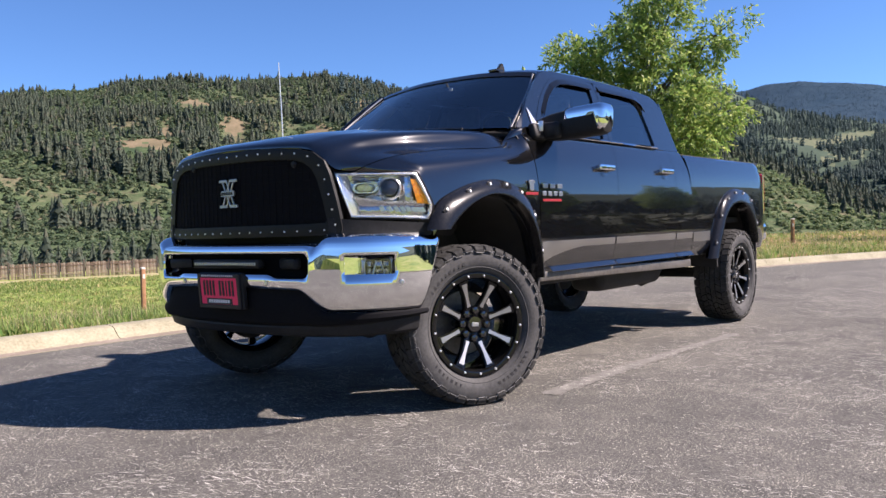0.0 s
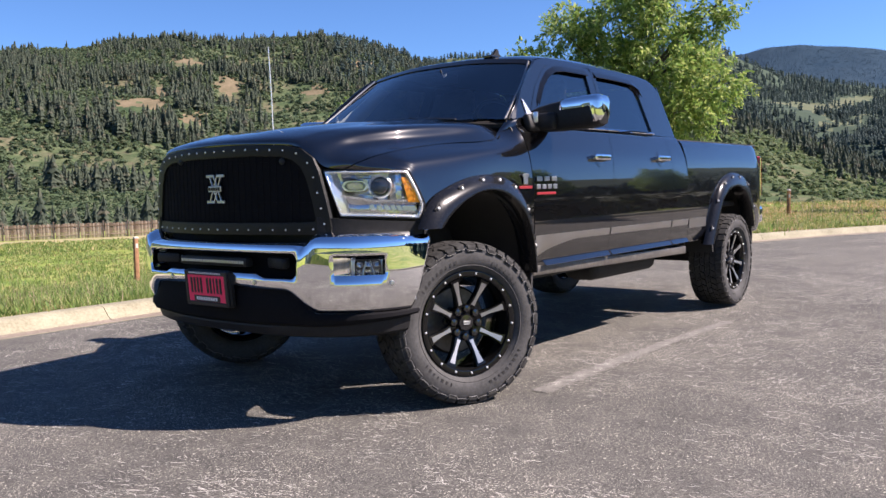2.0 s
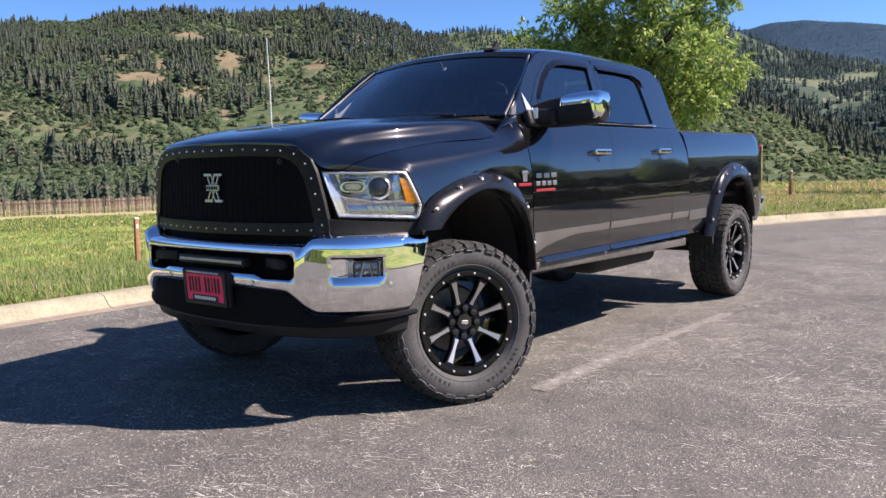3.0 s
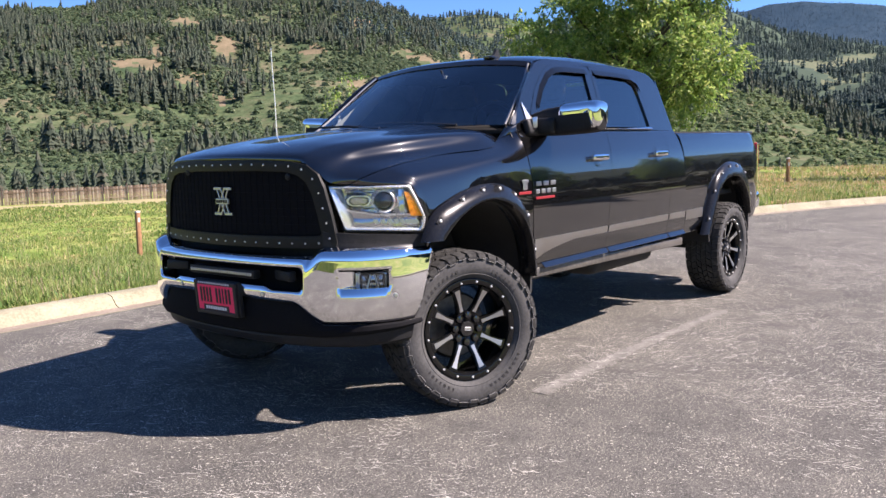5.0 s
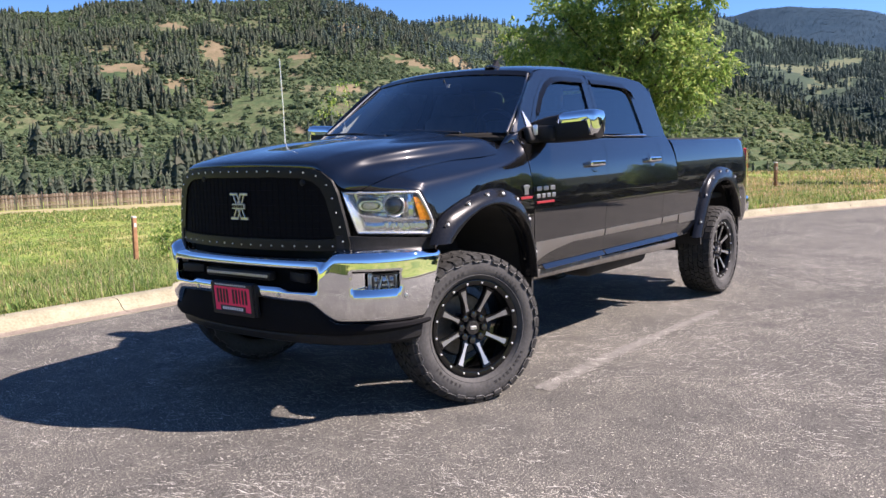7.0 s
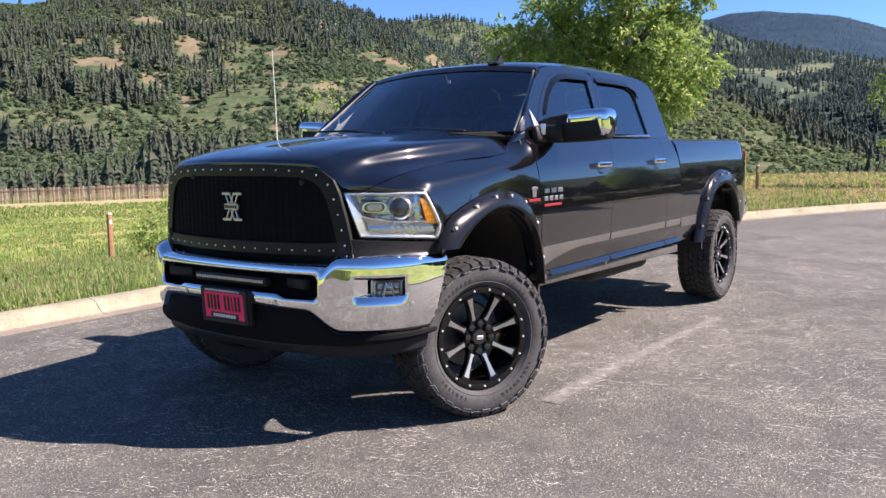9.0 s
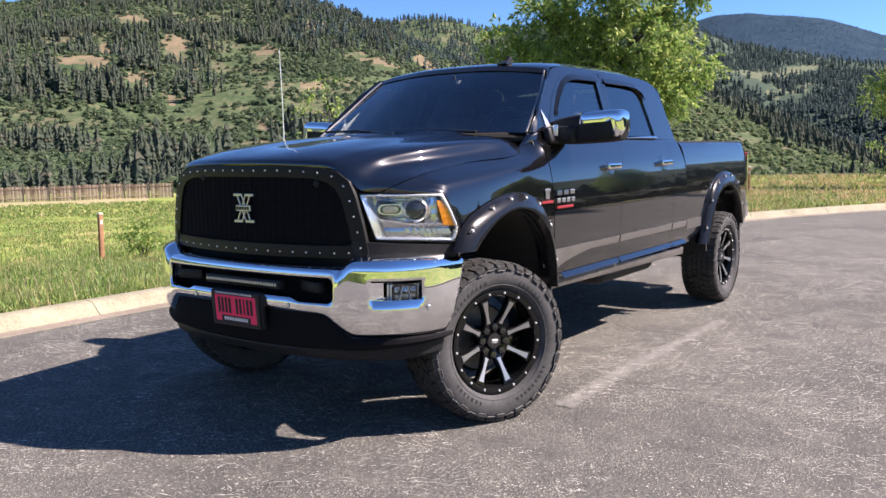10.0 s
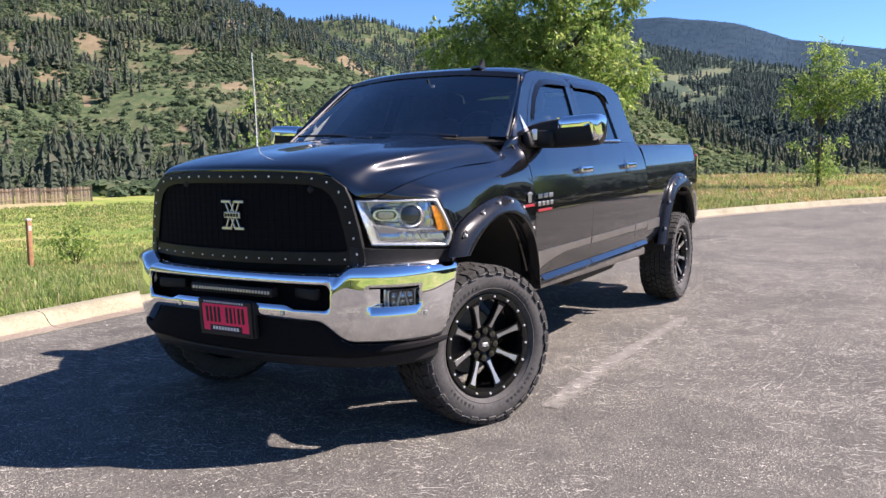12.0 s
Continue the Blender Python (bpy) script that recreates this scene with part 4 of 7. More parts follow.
def crown_mesh(clumps, leaves_per, length, width, rng, droop=.35, thick=1.0, reach=.34):
    """Clumps of (x, y, z, radius): each filled with sprays of small leaves."""
    pos, way = [], []
    for cx, cy, cz, rad in clumps:
        sprays = max(6, int(60 * thick * rad * rad / .25))
        for _ in range(sprays):
            d = rng.normal(0, 1, 3)
            d /= np.linalg.norm(d)
            q = np.array([cx, cy, cz]) + d * rad * rng.uniform(.35, 1.0) ** .6 * np.array([1, 1, .85])
            run = d * np.array([1, 1, .5]) + np.array([0, 0, -droop]) + rng.normal(0, .35, 3)
            run /= np.linalg.norm(run)
            n = leaves_per
            across = np.cross(run, rng.normal(0, 1, 3))
            across /= np.linalg.norm(across)
            s = rng.uniform(0, reach, n)
            p = q + run * s[:, None] + np.array([0, 0, -.6]) * (s ** 2)[:, None] + rng.normal(0, .012, (n, 3))
            pos.append(p)
            w = run * .55 + across * rng.choice([-1, 1], n)[:, None] * .85 + rng.normal(0, .32, (n, 3)) + np.array([0, 0, -.3])
            way.append(w / np.linalg.norm(w, axis=1)[:, None])
    p, w = np.vstack(pos), np.vstack(way)
    side = np.cross(w, rng.normal(0, 1, w.shape))
    side /= np.linalg.norm(side, axis=1)[:, None]
    ln = (length * rng.uniform(.6, 1.3, len(p)))[:, None]
    wd = (width * rng.uniform(.7, 1.3, len(p)))[:, None]
    vs = np.stack([p, p + w * ln * .5 + side * wd, p + w * ln, p + w * ln * .5 - side * wd], 1).reshape(-1, 3)
    i = np.arange(len(p))[:, None] * 4
    return vs, (i + [0, 1, 2, 3]).reshape(-1, 4)


def tree(name, label, bearing, reach, eye_xy, height_m, clumps, girth, leaves_per, length, width, seed):
    """clumps: (to the right, away, up, radius) from the trunk's foot as seen from eye_xy."""
    rng = np.random.RandomState(seed)
    a = radians(AHEAD - bearing)
    bx, by = eye_xy[0] + reach * math.cos(a), eye_xy[1] + reach * math.sin(a)
    right = np.array([math.sin(a), -math.cos(a)])
    away = np.array([math.cos(a), math.sin(a)])
    bz = float(height(bx, by))
    ob = thing(name, label, "tree", pose(bx, by, bz))
    local = []
    for l, d, h, rad in clumps:
        v = right * l + away * d
        local.append((v[0], v[1], h - bz, rad))
    part("trunk", trunk_and_limbs((0, 0, 0), height_m, [c[:3] for c in local], girth, random.Random(seed)), BARK, ob, "brown bark trunk with limbs")
    vs, fs = crown_mesh(local, leaves_per, length, width, rng, .35, 1.9)
    me = fast_mesh("crown", vs, fs, LEAF)
    cr = new("crown", me)
    cr.parent = ob
    tagged(cr, "sunlit yellow-green leaves", kind="stuff")
    return ob


# ---- the pickup truck: x ahead, y to its left, front axle near x = 0 ----
truck = thing("pickup_truck", "lifted glossy black crew cab pickup truck parked on asphalt", "pickup truck")


def interp(xs, ys):
    return lambda v: np.interp(v, xs, ys)


# hood
HOOD = np.array([
    [(.802, 0, 1.364), (.785, .25, 1.363), (.728, .475, 1.350), (.709, .544, 1.331), (.687, .600, 1.287), (.656, .640, 1.243), (.588, .700, 1.231)],
    [(.782, 0, 1.396), (.762, .25, 1.394), (.708, .47, 1.384), (.684, .535, 1.369), (.656, .597, 1.336), (.622, .655, 1.284), (.548, .745, 1.257)],
    [(.66, 0, 1.430), (.645, .26, 1.428), (.600, .475, 1.417), (.585, .54, 1.402), (.565, .605, 1.374), (.550, .660, 1.318), (.500, .767, 1.277)],
    [(.48, 0, 1.458), (.475, .26, 1.456), (.45, .49, 1.444), (.44, .57, 1.431), (.43, .635, 1.402), (.44, .668, 1.346), (.41, .790, 1.303)],
    [(.15, 0, 1.490), (.15, .27, 1.488), (.15, .50, 1.477), (.15, .63, 1.464), (.16, .705, 1.440), (.190, .729, 1.381), (.20, .800, 1.337)],
    [(-.20, 0, 1.512), (-.20, .28, 1.511), (-.20, .52, 1.501), (-.20, .67, 1.487), (-.19, .740, 1.464), (-.155, .764, 1.415), (-.14, .812, 1.370)],
    [(-.36, 0, 1.526), (-.36, .28, 1.525), (-.40, .52, 1.513), (-.42, .68, 1.497), (-.44, .757, 1.474), (-.42, .790, 1.438), (-.42, .846, 1.389)],
    [(-.42, 0, 1.530), (-.43, .28, 1.528), (-.47, .5, 1.516), (-.51, .64, 1.502), (-.545, .715, 1.486), (-.565, .755, 1.468), (-.58, .790, 1.442)]])
half = np.swapaxes(spline(np.swapaxes(HOOD, 0, 1), 49), 0, 1)
full = np.concatenate([half[:, :0:-1] * [1, -1, 1], half], 1)
hood_grid = spline(full, 57)
# two raised creases that run back from the grille's upper corners
yy = np.abs(hood_grid[..., 1])
xx = np.clip((0.75 - hood_grid[..., 0]) / 0.5, 0, 1)
hood_grid[..., 2] += 0.012 * xx * np.exp(-((yy - 0.30) / 0.16) ** 4) 
hood = sheet("hood", hood_grid, (0, 0, 1), PAINT, truck, "glossy black hood with raised centre", thick=0.02)

# front fenders
FENDER = np.array([
    [(.578, .704, 1.229), (.475, .82, 1.221), (.36, .905, 1.202), (.325, .93, 1.10), (.305, .944, .985), (.29, .945, .90)],
    [(.542, .749, 1.255), (.455, .832, 1.242), (.342, .907, 1.216), (.312, .931, 1.10), (.296, .945, .995), (.28, .946, .91)],
    [(.447, .786, 1.292), (.385, .848, 1.266), (.312, .906, 1.228), (.272, .934, 1.115), (.256, .946, 1.03), (.248, .948, .95)],
    [(.317, .801, 1.318), (.30, .858, 1.284), (.265, .908, 1.238), (.225, .936, 1.13), (.20, .946, 1.07), (.20, .95, 1.00)],
    [(-.03, .813, 1.353), (-.03, .870, 1.321), (-.03, .920, 1.274), (-.03, .940, 1.19), (-.03, .947, 1.14), (-.03, .95, 1.10)],
    [(-.37, .842, 1.381), (-.37, .887, 1.352), (-.37, .930, 1.305), (-.37, .947, 1.19), (-.37, .951, 1.11), (-.37, .953, 1.05)],
    [(-.575, .800, 1.443), (-.585, .888, 1.380), (-.60, .934, 1.302), (-.60, .953, 1.15), (-.60, .957, .95), (-.60, .948, .75)],
    [(-.700, .842, 1.484), (-.697, .896, 1.400), (-.695, .936, 1.288), (-.695, .957, 1.13), (-.695, .957, .88), (-.695, .925, .63)]])
hood_edge = hood_grid[:, -1]
for k in range(1, 7):
    q = FENDER[k, 0]
    q[1] = np.interp(-q[0], -hood_edge[:, 0], hood_edge[:, 1]) + .003
    q[2] = np.interp(-q[0], -hood_edge[:, 0], hood_edge[:, 2]) - .003
both("front_fender", spline(np.swapaxes(spline(np.swapaxes(FENDER, 0, 1), 41), 0, 1), 57), (0, 1, .3), PAINT, truck)

# doors and the cab's lower corner
PROF = spline([(.842, 1.487), (.872, 1.452), (.912, 1.365), (.937, 1.28), (.956, 1.13), (.959, .98), (.957, .845), (.948, .74), (.925, .63)], 120)
SEAM_A = interp([.6, 1.5], [-.703, -.703])
SEAM_B = interp([.63, 1.0, 1.3, 1.49], [-1.640, -1.690, -1.760, -1.830])
SEAM_C = interp([.63, .78, 1.3, 1.49], [-2.670, -2.680, -2.745, -2.770])
SEAM_D = interp([.63, 1.49], [-3.022, -3.022])


def side_panel(name, front, back, gap=0.004):
    rows = []
    for y, z in PROF[::4]:
        x0, x1 = front(z) - gap / 2, back(z) + gap / 2
        rows.append([(x, y, z) for x in np.linspace(x0, x1, 24)])
    return both(name, np.array(rows), (0, 1, 0), PAINT, truck, thick=0.012)


side_panel("front_door", SEAM_A, SEAM_B)
side_panel("rear_door", SEAM_B, SEAM_C)
side_panel("cab_corner_panel", SEAM_C, SEAM_D)


def seal(seam):
    g = np.array([[(float(seam(z)) + d, y - .004, z) for d in (-.006, 0, .006)] for y, z in PROF[::6]])
    both("door_seal", g, (0, 1, 0), MESHBLACK, truck, thick=0.004)


for seam in (SEAM_A, SEAM_B, SEAM_C):
    seal(seam)
# dark backing added to stop light showing through the door gaps
g = np.array([[(x, y - .03, z) for x in np.linspace(-.66, -3.015, 20)] for y, z in PROF[::12]])
both("door_inner_skin", g, (0, 1, 0), DARK, truck, thick=0.01)


# greenhouse: pillars, door frames, windows, roof
def gh_y(z):
    """Half width of the cab above the belt line."""
    z = np.asarray(z, float)
    return .843 - .36 * (z - 1.487) - 0.9 * np.clip(z - 1.89, 0, None) ** 1.5


def ring(name, outer, inner, mat, n=72, lift=0.0, label="", thick=0.02):
    """A flat frame between two outlines of (x, z) on the cab's side."""
    o, i = even(outer, n, True), even(inner, n, True)
    k = min(range(n), key=lambda s: np.linalg.norm(np.roll(i, -s, 0) - i.mean(0) - (o - o.mean(0)) * .8))
    i = np.roll(i, -k, 0)
    rows = []
    for s in np.linspace(0, 1, 5):
        p = o * (1 - s) + i * s
        rows.append(np.stack([p[:, 0], gh_y(p[:, 1]) + lift, p[:, 1]], 1))
    return both(name, np.array(rows), (0, 1, 0.3), mat, truck, label, thick=thick, closed=True)


DOOR1 = [(-.86, 1.492), (-.93, 1.60), (-1.06, 1.745), (-1.20, 1.855), (-1.31, 1.915), (-1.45, 1.938), (-1.70, 1.945), (-1.905, 1.945), (-1.893, 1.80), (-1.865, 1.65), (-1.836, 1.492)]
WIN1 = [(-.93, 1.515), (-1.00, 1.60), (-1.12, 1.735), (-1.25, 1.835), (-1.36, 1.884), (-1.48, 1.902), (-1.68, 1.905), (-1.815, 1.903), (-1.805, 1.80), (-1.785, 1.66), (-1.765, 1.515)]
DOOR2 = [(-1.842, 1.492), (-1.871, 1.65), (-1.899, 1.80), (-1.911, 1.945), (-2.15, 1.945), (-2.45, 1.938), (-2.62, 1.922), (-2.72, 1.88), (-2.755, 1.78), (-2.768, 1.65), (-2.772, 1.492)]
WIN2 = [(-1.90, 1.515), (-1.925, 1.66), (-1.945, 1.80), (-1.955, 1.903), (-2.15, 1.903), (-2.40, 1.898), (-2.51, 1.888), (-2.565, 1.86), (-2.59, 1.78), (-2.60, 1.66), (-2.605, 1.515)]
CAB = [(-.705, 1.488), (-.745, 1.565), (-.87, 1.70), (-1.05, 1.85), (-1.20, 1.938), (-1.36, 1.968), (-1.7, 1.975), (-2.3, 1.975), (-2.7, 1.968), (-2.90, 1.945), (-2.985, 1.88), (-3.01, 1.75), (-3.018, 1.6), (-3.022, 1.488)]
UNION = DOOR1[:7] + [(-1.908, 1.949)] + DOOR2[4:] + [(-1.838, 1.488)]
UNION = [(x + (.004 if x > -1 else 0), z) for x, z in UNION]
ring("cab_side_frame", CAB, UNION, PAINT, n=110)
ring("front_door_frame", DOOR1, WIN1, PAINT, lift=0.002)
ring("rear_door_frame", DOOR2, WIN2, PAINT, lift=0.002)


def inset(pts, d):
    p = np.array(pts, float)
    c = p.mean(0)
    return c + (p - c) * (1 + d)


def window_pane(name, outline, mat, depth):
    o = even(inset(outline, 0.03), 60, True)
    c = o.mean(0)
    rows = [np.stack([q[:, 0], gh_y(q[:, 1]) - depth, q[:, 1]], 1) for q in (c + (o - c) * s for s in (1, .66, .33, .001))]
    panes = both(name, np.array(rows), (0, 1, 0), mat, truck, "dark tinted window glass", thick=0.0, closed=True)
    for q in panes:
        q.visible_shadow = False


window_pane("front_window", WIN1, SIDEGLASS, 0.012)
window_pane("rear_window", WIN2, PRIVACY, 0.012)


def strip(name, outline, w, y_off, mat, label="", parent=None, thick=0.006):
    """A narrow strip of width w hung along a line of (x, z) on the cab's side."""
    o = even(outline, 40)
    rows = [np.stack([o[:, 0], gh_y(o[:, 1] - s * w) + y_off + 0.012 * s, o[:, 1] - s * w], 1) for s in (0, .5, 1)]
    return both(name, np.array(rows), (0, 1, 0), mat, parent or truck, label, thick=thick)


strip("window_visor", [(-1.03, 1.665), (-1.15, 1.785), (-1.27, 1.868), (-1.38, 1.908), (-1.5, 1.922), (-1.83, 1.924)], 0.036, 0.003, SMOKE, "smoked window visor")
strip("window_visor", [(-1.945, 1.924), (-2.3, 1.922), (-2.52, 1.912), (-2.60, 1.885), (-2.625, 1.83)], 0.036, 0.003, SMOKE, "smoked window visor")
strip("belt_moulding", [(-.90, 1.512), (-1.4, 1.512), (-1.834, 1.512)], 0.011, 0.004, CHROME, "chrome belt moulding")
strip("belt_moulding", [(-1.846, 1.512), (-2.3, 1.512), (-2.62, 1.512)], 0.011, 0.004, CHROME, "chrome belt moulding")

ROOF = np.array([
    [(-1.115, 0, 1.978), (-1.125, .25, 1.975), (-1.155, .45, 1.962), (-1.185, .575, 1.950), (-1.205, .640, 1.937)],
    [(-1.30, 0, 2.010), (-1.30, .25, 2.007), (-1.32, .45, 1.997), (-1.34, .565, 1.984), (-1.36, .642, 1.967)],
    [(-1.75, 0, 2.040), (-1.75, .25, 2.037), (-1.75, .45, 2.027), (-1.75, .565, 2.008), (-1.75, .640, 1.975)],
    [(-2.30, 0, 2.045), (-2.30, .25, 2.042), (-2.30, .45, 2.032), (-2.30, .565, 2.012), (-2.30, .640, 1.975)],
    [(-2.75, 0, 2.030), (-2.75, .25, 2.027), (-2.74, .45, 2.017), (-2.73, .565, 1.998), (-2.72, .642, 1.967)],
    [(-2.95, 0, 2.003), (-2.95, .25, 2.000), (-2.94, .45, 1.990), (-2.925, .57, 1.970), (-2.90, .652, 1.945)],
    [(-3.03, 0, 1.94), (-3.03, .25, 1.938), (-3.02, .45, 1.93), (-3.01, .58, 1.91), (-2.985, .672, 1.88)]])
half = np.swapaxes(spline(np.swapaxes(ROOF, 0, 1), 20), 0, 1)
full = np.concatenate([half[:, :0:-1] * [1, -1, 1], half], 1)
sheet("roof", spline(full, 44), (0, 0, 1), PAINT, truck, thick=0.015)

# back of the cab with its window
g = []
for z in np.linspace(.63, 1.90, 20):
    w = float(gh_y(z)) if z > 1.487 else float(np.interp(-z, -PROF[:, 1], PROF[:, 0]))
    g.append([(-3.022 - .012 * math.cos(u * 1.5), u * (w - .005), z) for u in np.linspace(-1, 1, 24)])
sheet("cab_back_panel", np.array(g), (-1, 0, 0), PAINT, truck, thick=0.015)
g = np.array([[(-3.05, y, z) for y in np.linspace(-.55, .55, 8)] for z in np.linspace(1.5, 1.84, 5)])
sheet("rear_screen", g, (-1, 0, 0), SMOKE, truck, "dark tinted rear screen", thick=0.006)

# windshield, its black surround and trim
WS = np.array([
    [(-.455, 0, 1.535), (-.475, .28, 1.533), (-.535, .52, 1.528), (-.592, .68, 1.527), (-.676, .792, 1.520)],
    [(-.665, 0, 1.685), (-.685, .28, 1.682), (-.745, .50, 1.675), (-.797, .65, 1.670), (-.866, .742, 1.662)],
    [(-.89, 0, 1.840), (-.905, .26, 1.837), (-.96, .47, 1.828), (-1.01, .61, 1.818), (-1.048, .692, 1.808)],
    [(-1.115, 0, 1.974), (-1.125, .25, 1.971), (-1.155, .44, 1.958), (-1.182, .565, 1.946), (-1.20, .632, 1.934)]])
half = np.swapaxes(spline(np.swapaxes(WS, 0, 1), 18), 0, 1)
full = np.concatenate([half[:, :0:-1] * [1, -1, 1], half], 1)
ws_grid = spline(full, 24)
ws = sheet("windshield", ws_grid, (1, 0, .5), WINDSHIELD, truck, "dark windshield glass reflecting the sky", thick=0.0)
ws.visible_shadow = False
sheet("windshield_band", ws_grid[-3:] + np.array([.004, 0, .004]), (1, 0, .5), SMOKE, truck, "black band along windshield top", thick=0.003)
# pillar faces between glass and cab side
pil = []
for k, s in enumerate(np.linspace(0, 1, 14)):
    a = ws_grid[int(round(s * 23)), -1]
    zc = a[2]
    xc = np.interp(zc, [1.488, 1.565, 1.70, 1.85, 1.938], [-.705, -.745, -.87, -1.05, -1.20])
    b = np.array([xc, float(gh_y(zc)) + .001, zc])
    pil.append([a, a * .5 + b * .5 + np.array([.016, .010, .006]), b])
both("windshield_pillar", np.array(pil), (1, .6, .3), PAINT, truck, thick=0.02)
edge = ws_grid[:, -1]
for s in (1, -1):
    part("pillar_moulding", tube([(p[0] + .012, s * (p[1] - .002), p[2] + .006) for p in edge[::2]], 0.007, 6), STEEL, truck, "bright windshield edge moulding")

corner = [Vector(q) for q in ((-.582, .788, 1.440), (-.701, .842, 1.484), (-.676, .790, 1.521), (-.724, .835, 1.530))]
g = np.array([[corner[0].lerp(corner[1], u).lerp(corner[2].lerp(corner[3], u), v) + Vector((.008, .006, .006)) * (math.sin(math.pi * u) * math.sin(math.pi * v)) for u in np.linspace(0, 1, 9)] for v in np.linspace(0, 1, 9)])
both("cowl_corner", g, (.3, .6, .5), PAINT, truck, thick=0.01)

# cowl and wipers
g = np.array([[(-.40 - .26 * abs(u) ** 2.2 - .10 * s, .79 * u, 1.512 - .02 * abs(u) ** 2 + .012 * s) for u in np.linspace(-1, 1, 30)] for s in (0, .5, 1)])
sheet("cowl", g, (0, 0, 1), TRIM, truck, "black plastic wiper cowl", thick=0.02)
for y0, y1 in ((.52, -.12), (-.06, -.64)):
    p0, p1 = Vector((-.47 - .12 * abs(y0), y0, 1.530)), Vector((-.50 - .10 * abs(y1), y1, 1.560))
    wiper = part("wiper", tube([p0, p0.lerp(p1, .5) + Vector((.015, 0, .012)), p1], 0.008, 6), TRIM, truck, "black wiper")
    part("wiper_pivot", dome(.011, .012, p0, (0.2, 0, 1)), TRIM, wiper)

# bed sides, tailgate, cover
BED = spline([(.835, 1.461), (.862, 1.463), (.885, 1.442), (.914, 1.36), (.936, 1.25), (.946, 1.05), (.945, .85), (.935, .72), (.91, .64)], 160)


def bed_y(x, z):
    return float(np.interp(-z, -BED[:, 1], BED[:, 0])) - .075 * max(0, (-4.72 - x) / .32) ** 2.2


BX = list(np.linspace(-3.05, -3.5, 8)) + list(np.linspace(-3.53, -4.62, 26)) + list(np.linspace(-4.66, -5.035, 12))
rows = []
top = BED[:24:3]
for y, z in top:
    rows.append([(x, y - .075 * max(0, (-4.72 - x) / .32) ** 2.2, z) for x in BX])
ztop = top[-1][1]
for s in np.linspace(.04, 1, 26):
    row = []
    for x in BX:
        d = abs(x + 4.06)
        lo = .64 if d > .52 else .62 + math.sqrt(max(0, .53 ** 2 - d * d)) * .98
        z = ztop + (lo - ztop) * s
        row.append((x, bed_y(x, z), z))
    rows.append(row)
both("bed_side", np.array(rows), (0, 1, 0), PAINT, truck, thick=0.02)
g = np.array([[(-5.04 - .02 * math.cos(u * 1.4), .80 * u, z) for u in np.linspace(-1, 1, 16)] for z in np.linspace(.86, 1.46, 12)])
tailgate = sheet("tailgate", g, (-1, 0, 0), PAINT, truck, thick=0.05)
part("tailgate_handle", rbox((.03, .28, .07), .01, 2, (-5.07, 0, 1.30)), CHROME, tailgate, "chrome tailgate handle")
part("bed_floor", rbox((1.98, 1.66, .05), .01, 1, (-4.04, 0, .92)), DARK, truck)
cover = part("bed_cover", rbox((1.95, 1.64, .03), .012, 2, (-4.045, 0, 1.458)), TRIM, truck, "black tonneau cover over the bed")
for s in (1, -1):
    part("bed_cover_rail", rbox((1.96, .05, .03), .008, 2, (-4.045, s * .810, 1.462)), TRIM, cover)
    lamp = part("tail_light", rbox((.06, .09, .40), .02, 2, (-5.035, s * .845, 1.165)), REDLENS, truck, "red tail light")
    part("tail_light_trim", rbox((.02, .012, .40), .005, 1, (-5.005, s * .893, 1.165)), CHROME, lamp)
    part("rear_bumper_end", rbox((.13, .28, .17), .035, 3, (-5.105, s * .735, .79)), CHROME, truck, "chrome rear bumper corner")
part("rear_bumper_centre", rbox((.14, 1.2, .16), .03, 3, (-5.16, 0, .79)), CHROME, truck, "chrome rear bumper")
part("rear_bumper_step", rbox((.16, 1.64, .03), .01, 2, (-5.14, 0, .897)), TRIM, truck, "black bumper step pad")

# bright lower trim on doors and cab corner, rocker
for name, f, b in (("lower_trim", SEAM_A, SEAM_B), ("lower_trim", SEAM_B, SEAM_C), ("lower_trim", SEAM_C, SEAM_D)):
    x0, x1 = float(f(.8)) - .012, float(b(.8)) + .012
    g = []
    for s in np.linspace(0, 1, 7):
        row = []
        for x in np.linspace(x0, x1, 16):
            low = np.interp(-x, [.70, 1.20, 3.1], [.700, .757, .752])
            z = .835 + (low - .835) * s
            row.append((x, .9615 - .020 * s + .004 * math.sin(math.pi * s), z))
        g.append(row)
    both(name, np.array(g), (0, 1, 0), STEEL, truck, "polished steel lower body trim", thick=0.003)
    g = [[(x, .957 - .018 * s + .018 * math.sin(math.pi * s * .5), .682 - .030 * s) for x in np.linspace(x0 - (.10 if f is SEAM_A else 0), x1, 12)] for s in np.linspace(0, 1, 5)]
    g = np.array(g)
    g[..., 1] = np.linspace(.942, .966, 5)[:, None]
    both("sill_strip", g, (0, 1, .5), PAINT, truck, "gloss black sill strip", thick=0.004)
g = np.array([[(x, bed_y(x, z) + .004, z) for x in np.linspace(-3.06, -3.42, 8)] for z in np.linspace(.835, .757, 4)])
both("bed_trim", g, (0, 1, 0), STEEL, truck, "polished steel lower body trim", thick=0.003)
for s in (1, -1):
    part("rocker_panel", rbox((2.30, .10, .060), .008, 2, (-1.87, s * .885, .606), (0, -1.0, 0)), ROCKER, truck, "dull metal rocker panel")
    part("rocker_inner", rbox((2.36, .30, .13), .02, 2, (-1.87, s * .72, .63)), DARK, truck)

